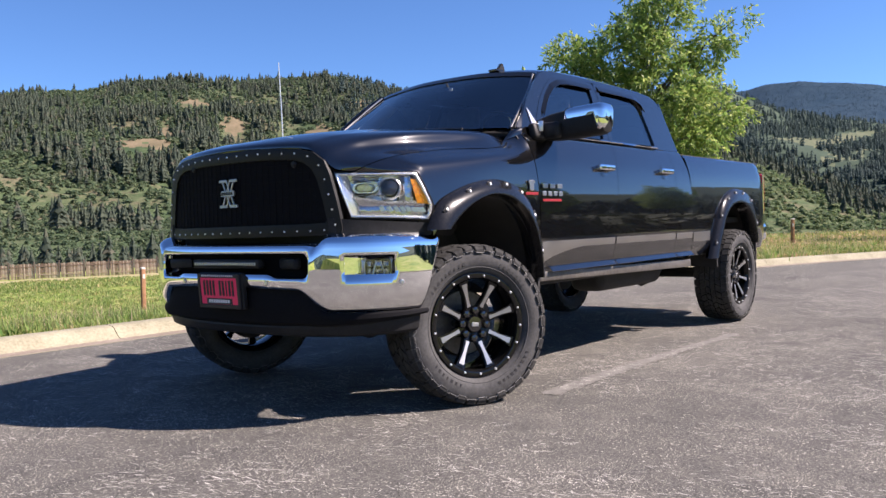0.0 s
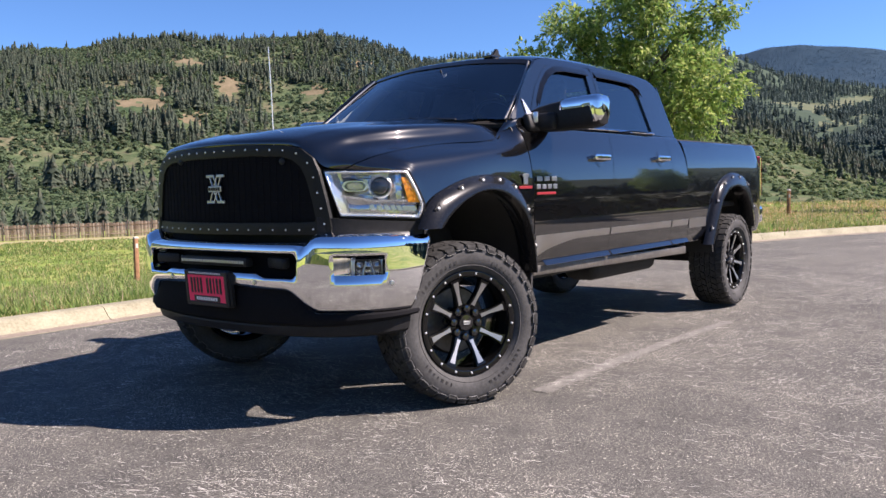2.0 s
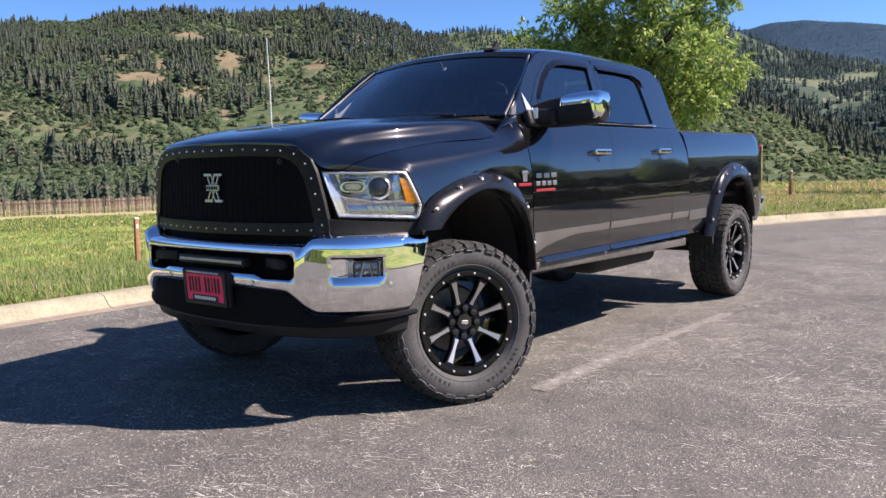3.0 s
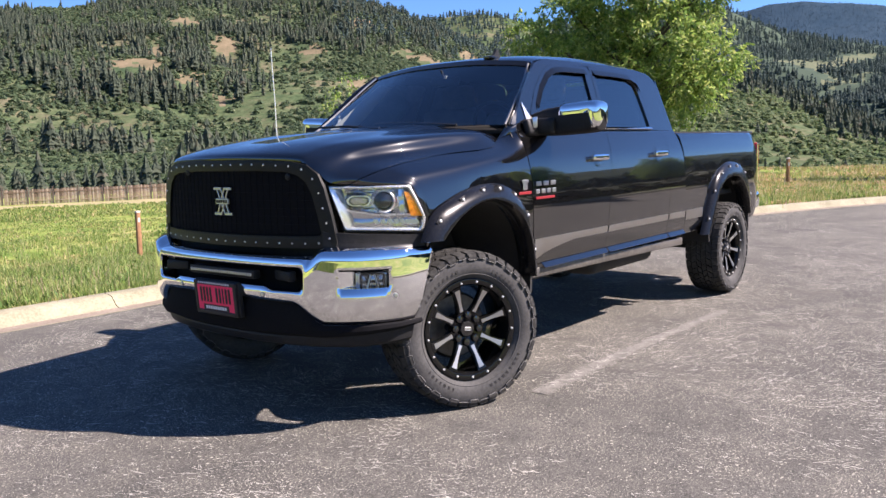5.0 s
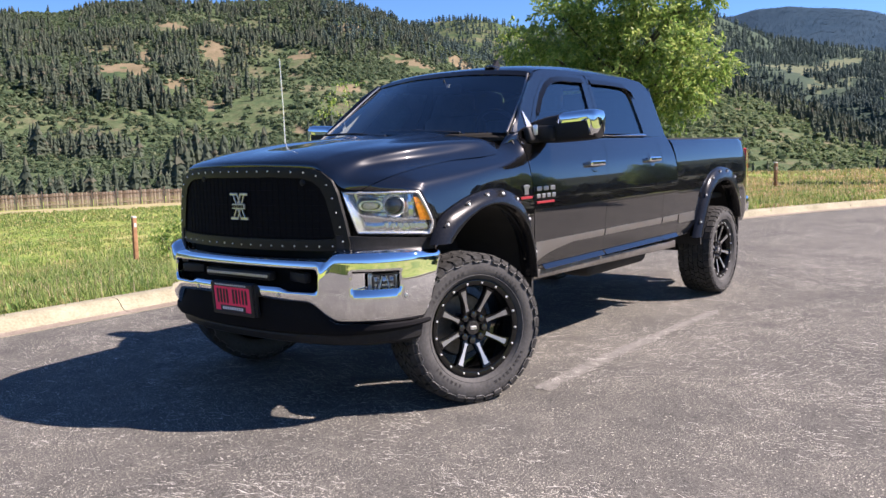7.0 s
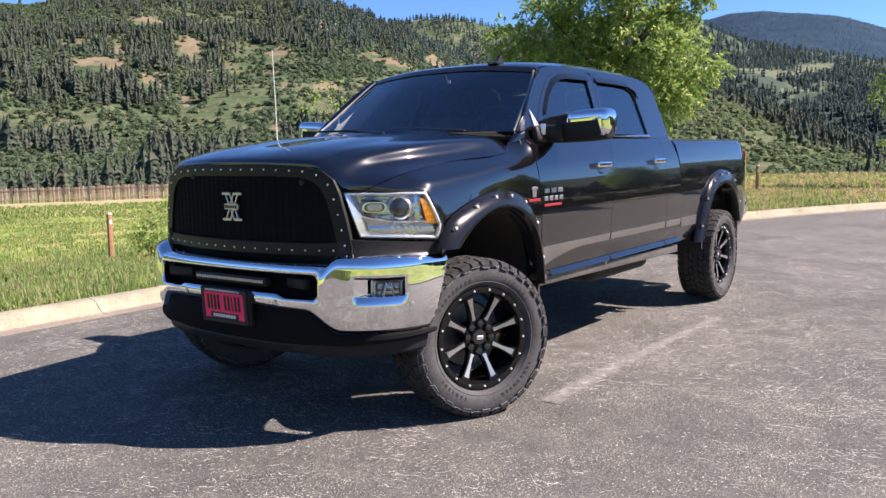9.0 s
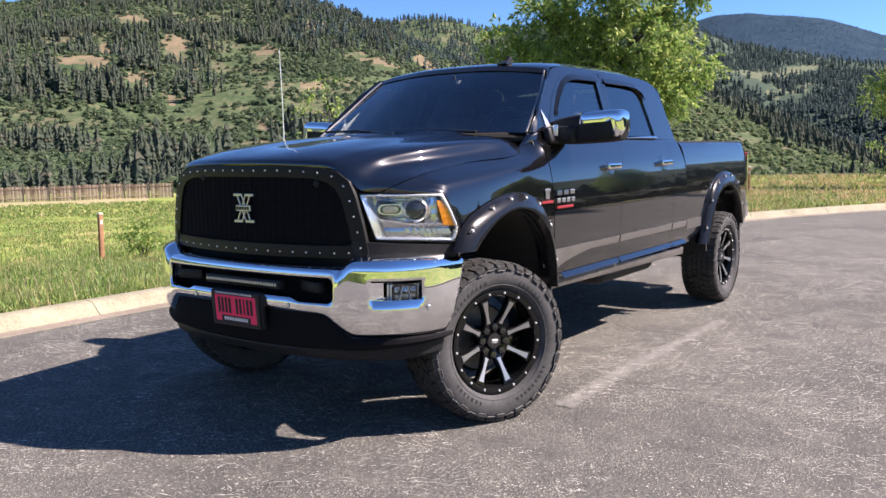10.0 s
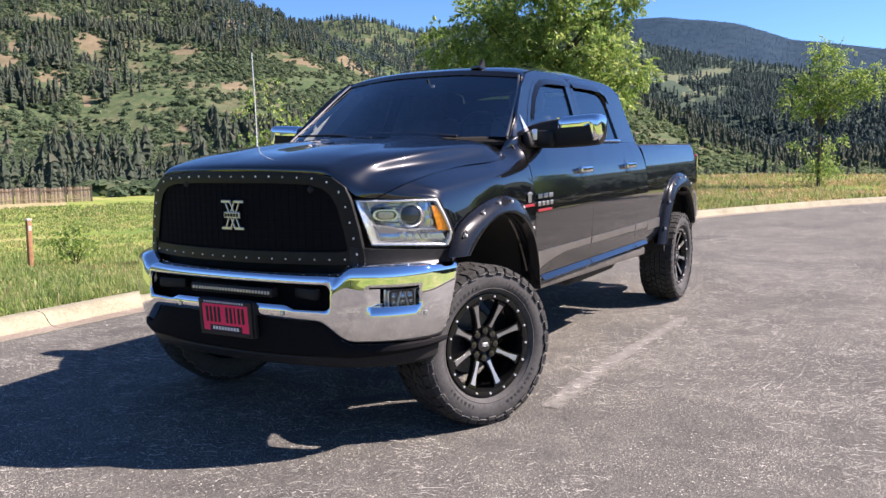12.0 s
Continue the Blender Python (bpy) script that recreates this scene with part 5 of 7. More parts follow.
# handles
for x, z in ((-1.553, 1.302), (-2.536, 1.307)):
    for s in (1, -1):
        cup = part("handle_recess", dome(.060, .003, (x + .005, s * .9305, z), (0, s, .28), sides=24), PAINT, truck)
        hb = rbox((.212, .024, .040), .0115, 4, (x - .005, s * .960, z + .004))
        rbox((.03, .04, .034), .008, 2, (x + .083, s * .944, z), (0, 0, 0), hb)
        rbox((.03, .04, .034), .008, 2, (x - .093, s * .944, z), (0, 0, 0), hb)
        part("door_handle", hb, CHROME, cup, "chrome door handle", angle=60)


# fender flares
def flare(name, outer, inner, y0, y1):
    o, i = even(spline(outer, 60), 46), even(spline(inner, 60), 46)
    rows = []
    for s, y in ((0, y0), (.05, y0 + .016), (.22, y0 + .036), (.5, y1 + .004), (.8, y1 + .016), (.95, y1 + .016), (1.0, y1 + .004), (1.0, y1 - .04), (.985, y1 - .10)):
        p = o * (1 - s) + i * s
        rows.append(np.stack([p[:, 0], np.full(len(p), y), p[:, 1]], 1))
    pair = both(name, np.array(rows), (0, 1, 0.2), FLARE, truck, "gloss black bolt-on fender flare", thick=0.008, angle=50)
    for k, ob in enumerate(pair):
        sg = 1 if k == 0 else -1
        for u in (.10, .25, .38, .50, .62, .75, .90):
            n = int(u * 45)
            p = o[n] * .70 + i[n] * .30
            t = o[min(n + 1, 45)] - o[max(n - 1, 0)]
            nrm = (0, sg, .25)
            y = y0 + .040
            part("flare_pocket", rbox((.05, .006, .034), .003, 1, (p[0], sg * y, p[1]), (0, -math.degrees(math.atan2(t[1], t[0])), 0)), TRIM, ob)
            part("flare_bolt", dome(.0095, .010, (p[0], sg * (y + .003), p[1]), nrm), RIVET, ob, "bright bolt")


flare("front_flare", [(.352, .93), (.322, .985), (.249, 1.067), (.12, 1.125), (-.041, 1.171), (-.238, 1.195), (-.415, 1.172), (-.536, 1.107), (-.60, 1.02), (-.645, .90), (-.675, .76), (-.69, .63)],
      [(.235, .93), (.20, .96), (.138, 1.004), (.041, 1.057), (-.097, 1.101), (-.239, 1.104), (-.387, 1.06), (-.508, .973), (-.574, .863), (-.608, .737), (-.617, .63)], .953, 1.005)
flare("rear_flare", [(-3.377, .60), (-3.483, .789), (-3.618, 1.007), (-3.756, 1.128), (-3.971, 1.198), (-4.197, 1.195), (-4.40, 1.144), (-4.54, 1.01), (-4.60, .85), (-4.62, .70)],
      [(-3.47, .60), (-3.57, .761), (-3.69, .954), (-3.879, 1.055), (-4.073, 1.072), (-4.25, 1.03), (-4.40, .90), (-4.47, .77), (-4.49, .70)], .938, .985)

# wheel arch liners
for cx in (-.16, -4.06):
    for s in (1, -1):
        g = np.array([[(cx + .50 * math.cos(a), s * y, .60 + .50 * math.sin(a)) for a in np.linspace(.95 if cx > -1 else -.15, math.pi + .15, 24)] for y in np.linspace(.40, .955, 4)])
        sheet("arch_liner", g, (0, 0, -1), DARK, truck, thick=0.02)
        g = np.array([[(cx + .52 * r * math.cos(a), s * .42, .60 + .52 * r * math.sin(a)) for a in np.linspace(-.15, math.pi + .15, 24)] for r in (1.0, .02)])
        sheet("arch_wall", g, (0, s, 0), DARK, truck, thick=0.02)

# ---- grille ----
def grille_x(y):
    return .803 - .30 * np.asarray(y, float) ** 2


GO = [(0, 1.362), (.25, 1.362), (.46, 1.350), (.545, 1.330), (.602, 1.285), (.628, 1.22), (.661, 1.08), (.684, .955), (.679, .923), (.55, .918), (.25, .918)]
GI = [(0, 1.306), (.25, 1.306), (.43, 1.298), (.495, 1.280), (.538, 1.245), (.565, 1.19), (.592, 1.08), (.608, .995), (.600, .981), (.50, .977), (.25, .977)]


def mirror_loop(p):
    right = [(-y, z) for y, z in p[1:][::-1]]
    return p + [(0, p[-1][1])] + right


def loop_of(p, per=6):
    q = mirror_loop(p)
    q = np.array(q + [q[0]], float)
    return np.vstack([np.linspace(q[i], q[i + 1], per, endpoint=False) for i in range(len(q) - 1)])


go, gi = loop_of(GO), loop_of(GI)


def on_grille(p, lift):
    return np.stack([grille_x(p[:, 0]) + lift, p[:, 0], p[:, 1]], 1)


mid = go * .58 + gi * .42
c = gi.mean(0)
grille_mesh = sheet("grille_mesh", np.array([on_grille(c + (gi - c) * s, -.008) for s in (1.05, .8, .6, .4, .2, .001)]), (1, 0, 0), MESHBLACK, truck, "black wire mesh grille insert", thick=0.006, closed=True)
frame_ob = sheet("grille_frame", np.array([on_grille(go, -.014), on_grille(go, .004), on_grille(mid, .008), on_grille(gi, .004), on_grille(gi, -.012)]), (1, 0, 0), FRAMEBLACK, truck, "matt black grille frame with rivets", thick=0.0, closed=True, angle=50)
# wires of the mesh, woven both ways
bm = bmesh.new()
for y in np.arange(-.52, .521, .04):
    zt = 1.318 if abs(y) < .40 else 1.318 - (abs(y) - .40) ** 2 * 3.2 - (abs(y) - .40) * .25
    tube([(float(grille_x(y)) - .003, y, z) for z in np.linspace(.972, zt - .01, 4)], 0.0022, 4, bm, cap=False)
for z in np.arange(.995, 1.31, .04):
    w = np.interp(z, [.97, 1.19, 1.25, 1.30], [.595, .566, .54, .46])
    tube([(float(grille_x(y)) - .002, y, z) for y in np.linspace(-w, w, 14)], 0.0022, 4, bm, cap=False)
tagged(part("grille_wire", bm, MESHBLACK, grille_mesh), kind="stuff")
loop3 = even(on_grille(mid, .008), 42, True)
for p in loop3:
    part("rivet", dome(.0052, .005, p, (1, .6 * p[1], 0)), RIVET, frame_ob)
# X emblem: crossed hollow strokes with serif feet and a plain name bar
bm = bmesh.new()
EX, EZ = .812, 1.150
for s in (1, -1):
    for off in (-.0165, .0165):
        rbox((.010, .0085, .142), .002, 1, (EX, off, EZ), (s * 25, 0, 0), bm)
for zz in (EZ + .066, EZ - .066):
    for s in (1, -1):
        rbox((.011, .062, .015), .003, 1, (EX, s * .041, zz), (0, 0, 0), bm)
emblem = part("emblem", bm, SILVER, grille_mesh, "silver X shaped emblem")
part("emblem_bar", rbox((.014, .104, .030), .003, 1, (EX + .003, 0, EZ)), SILVER, emblem)
for k in range(5):
    part("emblem_mark", rbox((.003, .013, .016), 0, 1, (EX + .0105, (k - 2) * .019, EZ)), INK, emblem)
for y, z in ((-.33, 1.30), (.44, 1.275)):
    part("camera_eye", dome(.018, .012, (float(grille_x(y)) + .0, y, z), (1, 0, 0), sides=12), TRIM, grille_mesh)

# panel under the headlights, dark core behind the grille
g = np.array([[(.70 - .14 * u - .26 * u * u, .62 + .32 * u, .88 + (.123 - .036 * u) * q) for u in np.linspace(0, 1, 12)] for q in (1, .7, .35, 0)])
both("headlight_filler", g, (1, 1, 0), TRIM, truck, thick=0.02)
part("radiator_core", rbox((.10, 1.2, .62), .02, 1, (.60, 0, 1.02)), DARK, truck)
part("engine_bay", rbox((1.0, 1.06, .42), .04, 1, (.02, 0, 1.10)), DARK, truck)

# ---- headlights ----
HL = np.array([(.640, .632), (.555, .735), (.455, .835), (.365, .905), (.300, .948)])
HL_LINE = spline(HL, 101)


def hl_point(u, v, depth=0.0):
    """A place on the headlight: u from the grille outwards, v upwards, both 0 to 1."""
    umax = np.interp(v, [0, .12, .30, 1], [.93, .975, 1.0, .755])
    umin = .115 - .145 * v
    return hl_at(umin + u * (umax - umin), v, depth)


def hl_at(a, v, depth=0.0):
    """A place on the headlight: a along its plan, v upwards."""
    q = HL_LINE
    i = min(max(a, -.04), 1.0) * 100
    k = min(max(int(math.floor(i)), 0), 99)
    p = q[k] + (q[k + 1] - q[k]) * (i - k)
    t = q[k + 1] - q[k]
    nrm = np.array([-t[1], t[0]])
    nrm = nrm / np.linalg.norm(nrm)
    if nrm[0] < 0:
        nrm = -nrm
    z = (1.003 - .022 * max(0.0, a)) * (1 - v) + (1.224 - .010 * a) * v
    bulge = .012 * math.sin(math.pi * v)
    p = p + nrm * (bulge - depth)
    return np.array([p[0], p[1], z])


def hl_grid(nu, nv, depth, u0=0.0, u1=1.0, v0=0.0, v1=1.0):
    return np.array([[hl_point(u, v, depth) for u in np.linspace(u0, u1, nu)] for v in np.linspace(v0, v1, nv)])


for s in (1, -1):
    f = np.array([1, s, 1])
    out = np.array([.7, s * .7, 0])
    hg = hl_grid(30, 15, .060)
    # two bowls pressed into the reflector, one for each lamp
    uu, vv = np.meshgrid(np.linspace(0, 1, 30), np.linspace(0, 1, 15))
    dent = .030 * np.exp(-((uu - .22) / .14) ** 2 - ((vv - .62) / .30) ** 2) + .022 * np.exp(-((uu - .56) / .15) ** 2 - ((vv - .60) / .34) ** 2) - .030 * (1 - step(.26, .36, vv))
    hg = hg - dent[..., None] * np.array([.75, .66, 0])
    lamp = sheet("headlight", hg * f, out, REFLECTOR, truck, "clear headlight with projector and amber marker", thick=0.004)
    loop = np.vstack([hl_grid(24, 2, 0)[0], np.array([hl_point(1, v) for v in np.linspace(.05, 1, 12)]), hl_grid(24, 2, 0)[-1][::-1], np.array([hl_point(0, v) for v in np.linspace(.95, .05, 12)])])
    cen = loop.mean(0)
    inner = cen + (loop - cen) * np.array([.945, .945, .895])
    back = inner - np.array([.05, .05, 0])
    sheet("headlight_bezel", np.array([loop + np.array([.001, .001, 0]), inner + np.array([.004, .004, 0]), back]) * f, out, BEZEL, lamp, "bright bezel", thick=0.003, closed=True, angle=120)
    glass = sheet("headlight_lens", hl_grid(22, 12, -.002) * f, out, LENS, lamp, "clear outer lens", thick=0.0)
    glass.visible_shadow = False
    sheet("inner_bezel", np.array([[hl_point(u, v, d) for u, d in ((.015, .004), (.06, .007), (.11, .020), (.135, .045))] for v in np.linspace(.05, .95, 14)]) * f, out, BEZEL, lamp, "wide bright inner bezel", thick=0.003)
    sheet("lower_bezel", hl_grid(24, 3, .006, .02, .97, .015, .075) * f, out, BEZEL, lamp, thick=0.003)
    sheet("outer_bezel", np.array([[hl_point(u, v, d) for u, d in ((.985, .004), (.945, .006), (.93, .016))] for v in np.linspace(.10, .97, 14)]) * f, out, BEZEL, lamp, thick=0.003)
    sheet("outer_reflector", np.array([[hl_at(a, v, d) for a, d in ((.56, .045), (.62, .028), (.68, .030), (.735 - .07 * v, .018))] for v in np.linspace(.36, .93, 9)]) * f, out, REFLECTOR, lamp, thick=0.003)

    def turn_at(a, v, depth):
        p = hl_at(a, v, depth) * f
        return Matrix.Translation(p) @ Vector((.78, s * .62, 0)).to_track_quat("Y", "Z").to_matrix().to_4x4()

    part("projector_ring", lathe([(.045, -.03), (.058, -.004), (.059, .010), (.052, .016), (.046, .012), (.044, -.01)], 32), BEZEL, lamp, at=turn_at(.47, .66, .034))
    part("projector", lathe([(.0445, 0), (.040, .013), (.030, .023), (.014, .029), (.0005, .030)], 28), PROJECTOR, lamp, "dark projector lens", at=turn_at(.47, .66, .034))
    cap = [(.050 * math.cos(t) + math.copysign(.030, math.cos(t)), .026 * math.sin(t)) for t in np.linspace(0, 2 * math.pi, 28, endpoint=False)]
    for grow, deep, mat in ((1.0, .030, BEZEL), (.80, .036, PROJECTOR), (.62, .038, REFLECTOR)):
        part("inner_lamp", prism([(u * grow * .78, w * grow) for u, w in cap], deep), mat, lamp, at=turn_at(.255, .665, .052))
    for k, v in enumerate((.50, .58, .76, .84, .90)):
        sheet("reflector_rib", np.array([[hl_at(a, v + dv, .040 - .010 * q) for a in np.linspace(.13, .34 if k in (1, 2) else .38, 8)] for dv, q in ((-.012, 0), (0, 1), (.012, 0))]) * f, out, BEZEL, lamp, thick=0.002)
    # silver ledge that dips under the projector and closes the LED tray
    led = lambda a: np.interp(a, [.02, .16, .30, .46, .60, .72, .95], [.47, .45, .40, .345, .365, .375, .335])
    sheet("lower_ledge", np.array([[hl_at(a, led(a) + dv, d) for a in np.linspace(.05, .93, 30)] for dv, d in ((-.035, .046), (-.022, .016), (.012, .014), (.030, .050))]) * f, out, BEZEL, lamp, thick=0.003)
    sheet("led_tray", np.array([[hl_at(a, .085 + (led(a) - .115) * q, .046 - .010 * q) for a in np.linspace(.11, .93, 24)] for q in (0, .5, 1)]) * f, out, REFLECTOR, lamp, "grey tray below the lamps", thick=0.003)
    amb = np.array([[hl_at(a0 + (a1 - a0) * q, v, .004) for q in np.linspace(0, 1, 6)] for v, a0, a1 in ((.335, .755, .940), (.45, .735, .895), (.60, .712, .838), (.75, .690, .782), (.86, .676, .738))])
    sheet("amber_marker", amb * f, out, AMBER, lamp, "amber side marker", thick=0.006)
    for k in range(4):
        part("amber_rib", dome(.006, .006, hl_at(.80 + .012 * (3 - k) - .02 * k, .40 + .12 * k, .001) * f, out, sides=8), AMBER, lamp)
    for k in range(8):
        part("led_cup", prism([(-.016, -.010), (.004, -.013), (.017, .011), (-.002, .014)], .012), LED, lamp, at=turn_at(.40 + .066 * k, .205, .034))
    # dark seam round the lamp
    part("headlight_gasket", tube([(q[0] - .006, q[1] * s, q[2]) for q in list(cen + (loop - cen) * 1.012) + [(cen + (loop - cen) * 1.012)[0]]], 0.005, 5, cap=False), TRIM, lamp)

# ---- front bumper ----
PLAN = spline([(.868, 0), (.864, .16), (.852, .32), (.828, .47), (.788, .60), (.722, .73), (.630, .84), (.500, .920), (.380, .953), (.262, .966)], 200)


def bump(y, off=0.0):
    """The bumper's plan at a run along it (0 centre, 1 end); off: outwards."""
    u = min(abs(y), 1.0) * 199
    k = min(int(u), 198)
    p = PLAN[k] + (PLAN[k + 1] - PLAN[k]) * (u - k)
    t = PLAN[k + 1] - PLAN[k]
    nrm = np.array([t[1], -t[0]]) / np.linalg.norm(t)
    p = p + nrm * off
    return p[0], math.copysign(p[1], y if y else 1)


def run_of(y):
    """Run along the bumper at which its half width is y."""
    return float(np.interp(y, PLAN[:, 1], np.linspace(0, 1, 200)))


S_OPEN, S_STEP0, S_STEP1 = run_of(.575), run_of(.50), run_of(.66)
F0, F1 = run_of(.738), run_of(.902)
lines = sorted({0.0, S_OPEN, S_STEP0, S_STEP1, F0, F1, 1.0} | {run_of(q) for q in (.34, .365, .39, .535, .547, .556, .563, .568, .572, .585, .60)})
ss = []
for a, b in zip(lines, lines[1:]):
    ss += list(np.linspace(a, b, max(2, int((b - a) * 70)), endpoint=False))
ss.append(1.0)
ss = np.array(sorted([-q for q in ss[1:]] + ss))


def z_low(s):
    q = abs(s)
    base = .668 - .012 * min(1, q / S_STEP0)
    k = np.clip((q - S_STEP0) / (S_STEP1 - S_STEP0), 0, 1)
    k = k * k * (3 - 2 * k)
    end = .548 + .0 * q
    return base * (1 - k) + end * k


def roll(s, z):
    """How far the rounded upper edge falls back; it curls down where the centre meets the corners."""
    y = abs(bump(s)[1])
    curl = math.exp(-((y - .598) / .020) ** 2)
    zr = .888 - .070 * curl
    return -.060 * max(0.0, (z - zr) / (.938 - zr)) ** 2.3


def belly(z):
    """The face's swell from top to bottom."""
    return float(np.interp(z, [.54, .58, .62, .66, .70, .74, .79, .84, .88, .94], [-.022, -.009, -.0005, .0040, .0062, .0072, .0062, .0032, .0, .0]))


levels = [(-.110, .918), (-.085, .932), (-.060, .938), (None, .932), (None, .920), (None, .905), (None, .885), (None, .862), (None, .842)]
g, offs = [], []
for off, z in levels:
    # the centre bar is lower than the corners
    top = [.889 + .044 * float(step(.600, .665, abs(bump(s)[1]))) for s in ss]
    g.append([(*bump(s, off if off is not None else roll(s, z) + belly(z)), .838 + (z - .842) / .096 * (h - .838) - .010 * abs(s) ** 2) for s, h in zip(ss, top)])
    offs.append([off if off is not None else roll(s, z) + belly(z) for s in ss])
for z in (.825, .79, .745, .725):
    g.append([(*bump(s, roll(s, z) + belly(z)), z - .012 * abs(s) ** 2) for s in ss])
    offs.append([roll(s, z) + belly(z) for s in ss])
for q in (.25, .5, .75, 1.0):
    row = [.713 + (z_low(s) - .713) * q for s in ss]
    offs.append([belly(z) - .012 * q ** 4 for z in row])
    g.append([(*bump(s, o), z) for s, o, z in zip(ss, offs[-1], row)])
offs.append([-.045] * len(ss))
g.append([(*bump(s, -.045), z_low(s) - .006) for s in ss])
g = np.array(g)
# the bumper's ends lean forward towards their lower edge
for i in range(len(g)):
    for j in range(len(ss)):
        q = max(0.0, (abs(ss[j]) - F1) / (1 - F1)) ** 1.5
        cut = .115 * q * min(1.0, max(0.0, (.90 - g[i, j, 2]) / .34))
        if cut:
            g[i, j, :2] = bump(math.copysign(abs(ss[j]) - cut, ss[j]), offs[i][j])
for j in range(len(ss)):
    y = abs(g[8, j, 1])
    d = .575 - y
    R = .034
    c = 0.0 if d >= R else (R - math.sqrt(R * R - (R - d) ** 2) if d >= 0 else R * max(0.0, 1 + d / .05) ** 2)
    drop = float(np.interp(y, [.34, .39, .60, .70], [0, .020, .020, 0]))
    old_t, old_b = g[8, j, 2], g[12, j, 2]
    top_z, low_z = old_t - c, old_b + .008 - drop + c
    for i in range(8, 13):
        g[i, j, 2] = low_z + (g[i, j, 2] - old_b) / (old_t - old_b) * (top_z - low_z)
keep = np.ones((len(g) - 1, len(ss) - 1), bool)
for j in range(len(ss) - 1):
    m = abs(ss[j] + ss[j + 1]) / 2
    if m < S_OPEN:
        keep[8:12, j] = False
    if F0 < m < F1:
        keep[9:12, j] = False
bumper = sheet("front_bumper", g, (1, 0, 0), CHROME, truck, "polished chrome front bumper reflecting road and grass", thick=0.022, keep=keep, angle=125)

# fog lamps set into the bumper
for s in (1, -1):
    mid_s, hs = (F0 + F1) / 2, (F1 - F0) / 2
    # the recess: a long wall slanting in from the grille side, the lamp at its outer end
    pocket = []
    for depth, left, right, low, high in ((-.001, -1.0, 1.0, .717, .817), (-.030, -.62, .97, .724, .812), (-.062, -.10, .95, .730, .806)):
        rim = [(left, low), ((left + right) / 2, low), (right, low), (right, (low + high) / 2), (right, high), ((left + right) / 2, high), (left, high), (left, (low + high) / 2)]
        pocket.append([(*bump(s * (mid_s + u * hs), depth), z - .012 * (mid_s + u * hs) ** 2) for u, z in rim])
    sheet("fog_pocket", np.array(pocket), (1, s, 0), CHROME, bumper, "chrome fog lamp recess", thick=0.0, closed=True)
    px, py = bump(s * (mid_s + .40 * hs), -.050)
    qx, qy = bump(s * (mid_s + .40 * hs), 1.0)
    at = Matrix.Translation((px, py, .757)) @ Vector((qx - px, qy - py, 0)).to_track_quat("Y", "Z").to_matrix().to_4x4()
    fog = part("fog_lamp", rbox((.136, .02, .084), .010, 3), LED, bumper, "rectangular fog lamp", at=at)
    part("fog_rim", prism([(.064 * math.copysign(abs(math.cos(t)) ** .3, math.cos(t)), .041 * math.copysign(abs(math.sin(t)) ** .3, math.sin(t))) for t in np.linspace(0, 2 * math.pi, 32, endpoint=False)], .004), PROJECTOR, fog, at=pose(0, .008, 0))
    for k in (-1, 0, 1):
        for w in (-1, 1):
            part("fog_reflector", rbox((.028 if k else .036, .014, .026), .006, 2), REFLECTOR, fog, at=pose(k * .038, .016, w * .017, w * 16, 0, k * 18))
    part("fog_divider", rbox((.006, .018, .070), .002, 1), LED, fog, at=pose(-.019, .018, 0, 0, 14, 0))
    part("fog_divider", rbox((.006, .018, .070), .002, 1), LED, fog, at=pose(.019, .018, 0, 0, -14, 0))
    part("fog_lens", rbox((.122, .003, .078), .001, 1, (0, .034, 0)), LENS, fog)
    for sy, z in ((.33, .692), (.915, .684)):
        r = run_of(sy)
        p = bump(s * r, .0085)
        d = bump(s * r, 1.0)
        part("parking_sensor", dome(.013, .004, (*p, z), (d[0] - p[0], d[1] - p[1], 0), sides=12), SILVER, bumper, "round parking sensor")

# black air dam below the chrome, plastic behind the openings, light bar
g = []
for q, off in ((0, -.030), (.15, -.022), (.5, -.020), (.85, -.034), (1, -.075)):
    g.append([(*bump(s * .93, off), z_low(s * .93) - .004 + ((.462 + .055 * abs(s) ** 2.2) - z_low(s * .93)) * q) for s in np.linspace(-1, 1, 60)])
sheet("air_dam", np.array(g), (1, 0, 0), MESHBLACK, truck, "black plastic air dam", thick=0.015)
g = []
for q, off in ((0, -.080), (.12, -.058), (.3, -.055), (.85, -.068), (1, -.085)):
    g.append([(*bump(s * .90, off), (.480 + .050 * abs(s) ** 2.2) * (1 - q) + (.420 + .010 * abs(s) ** 4) * q) for s in np.linspace(-1, 1, 60)])
sheet("lower_lip", np.array(g), (1, 0, 0), TRIM, truck, "dull black lower bumper lip", thick=0.010)
g = np.array([[(*bump(s, -.095), z) for s in np.linspace(-S_OPEN * 1.1, S_OPEN * 1.1, 30)] for z in (.87, .79, .70, .62)])
sheet("bumper_backing", g, (1, 0, 0), MESHBLACK, truck, "black plastic bumper backing", thick=0.02)
for s in (1, -1):
    part("tow_hook_cover", rbox((.05, .15, .055), .014, 2, (*bump(s * run_of(.44), -.05), .785), (0, 0, -s * 12)), TRIM, truck)
bar = part("light_bar", rbox((.05, .53, .046), .01, 2, (.838, .012, .786)), TRIM, truck, "slim black LED light bar")
for k in range(26):
    part("light_bar_cell", rbox((.006, .0150, .017), .003, 1, (.864, .012 + (k - 12.5) * .0194, .786)), MACHINED, bar)

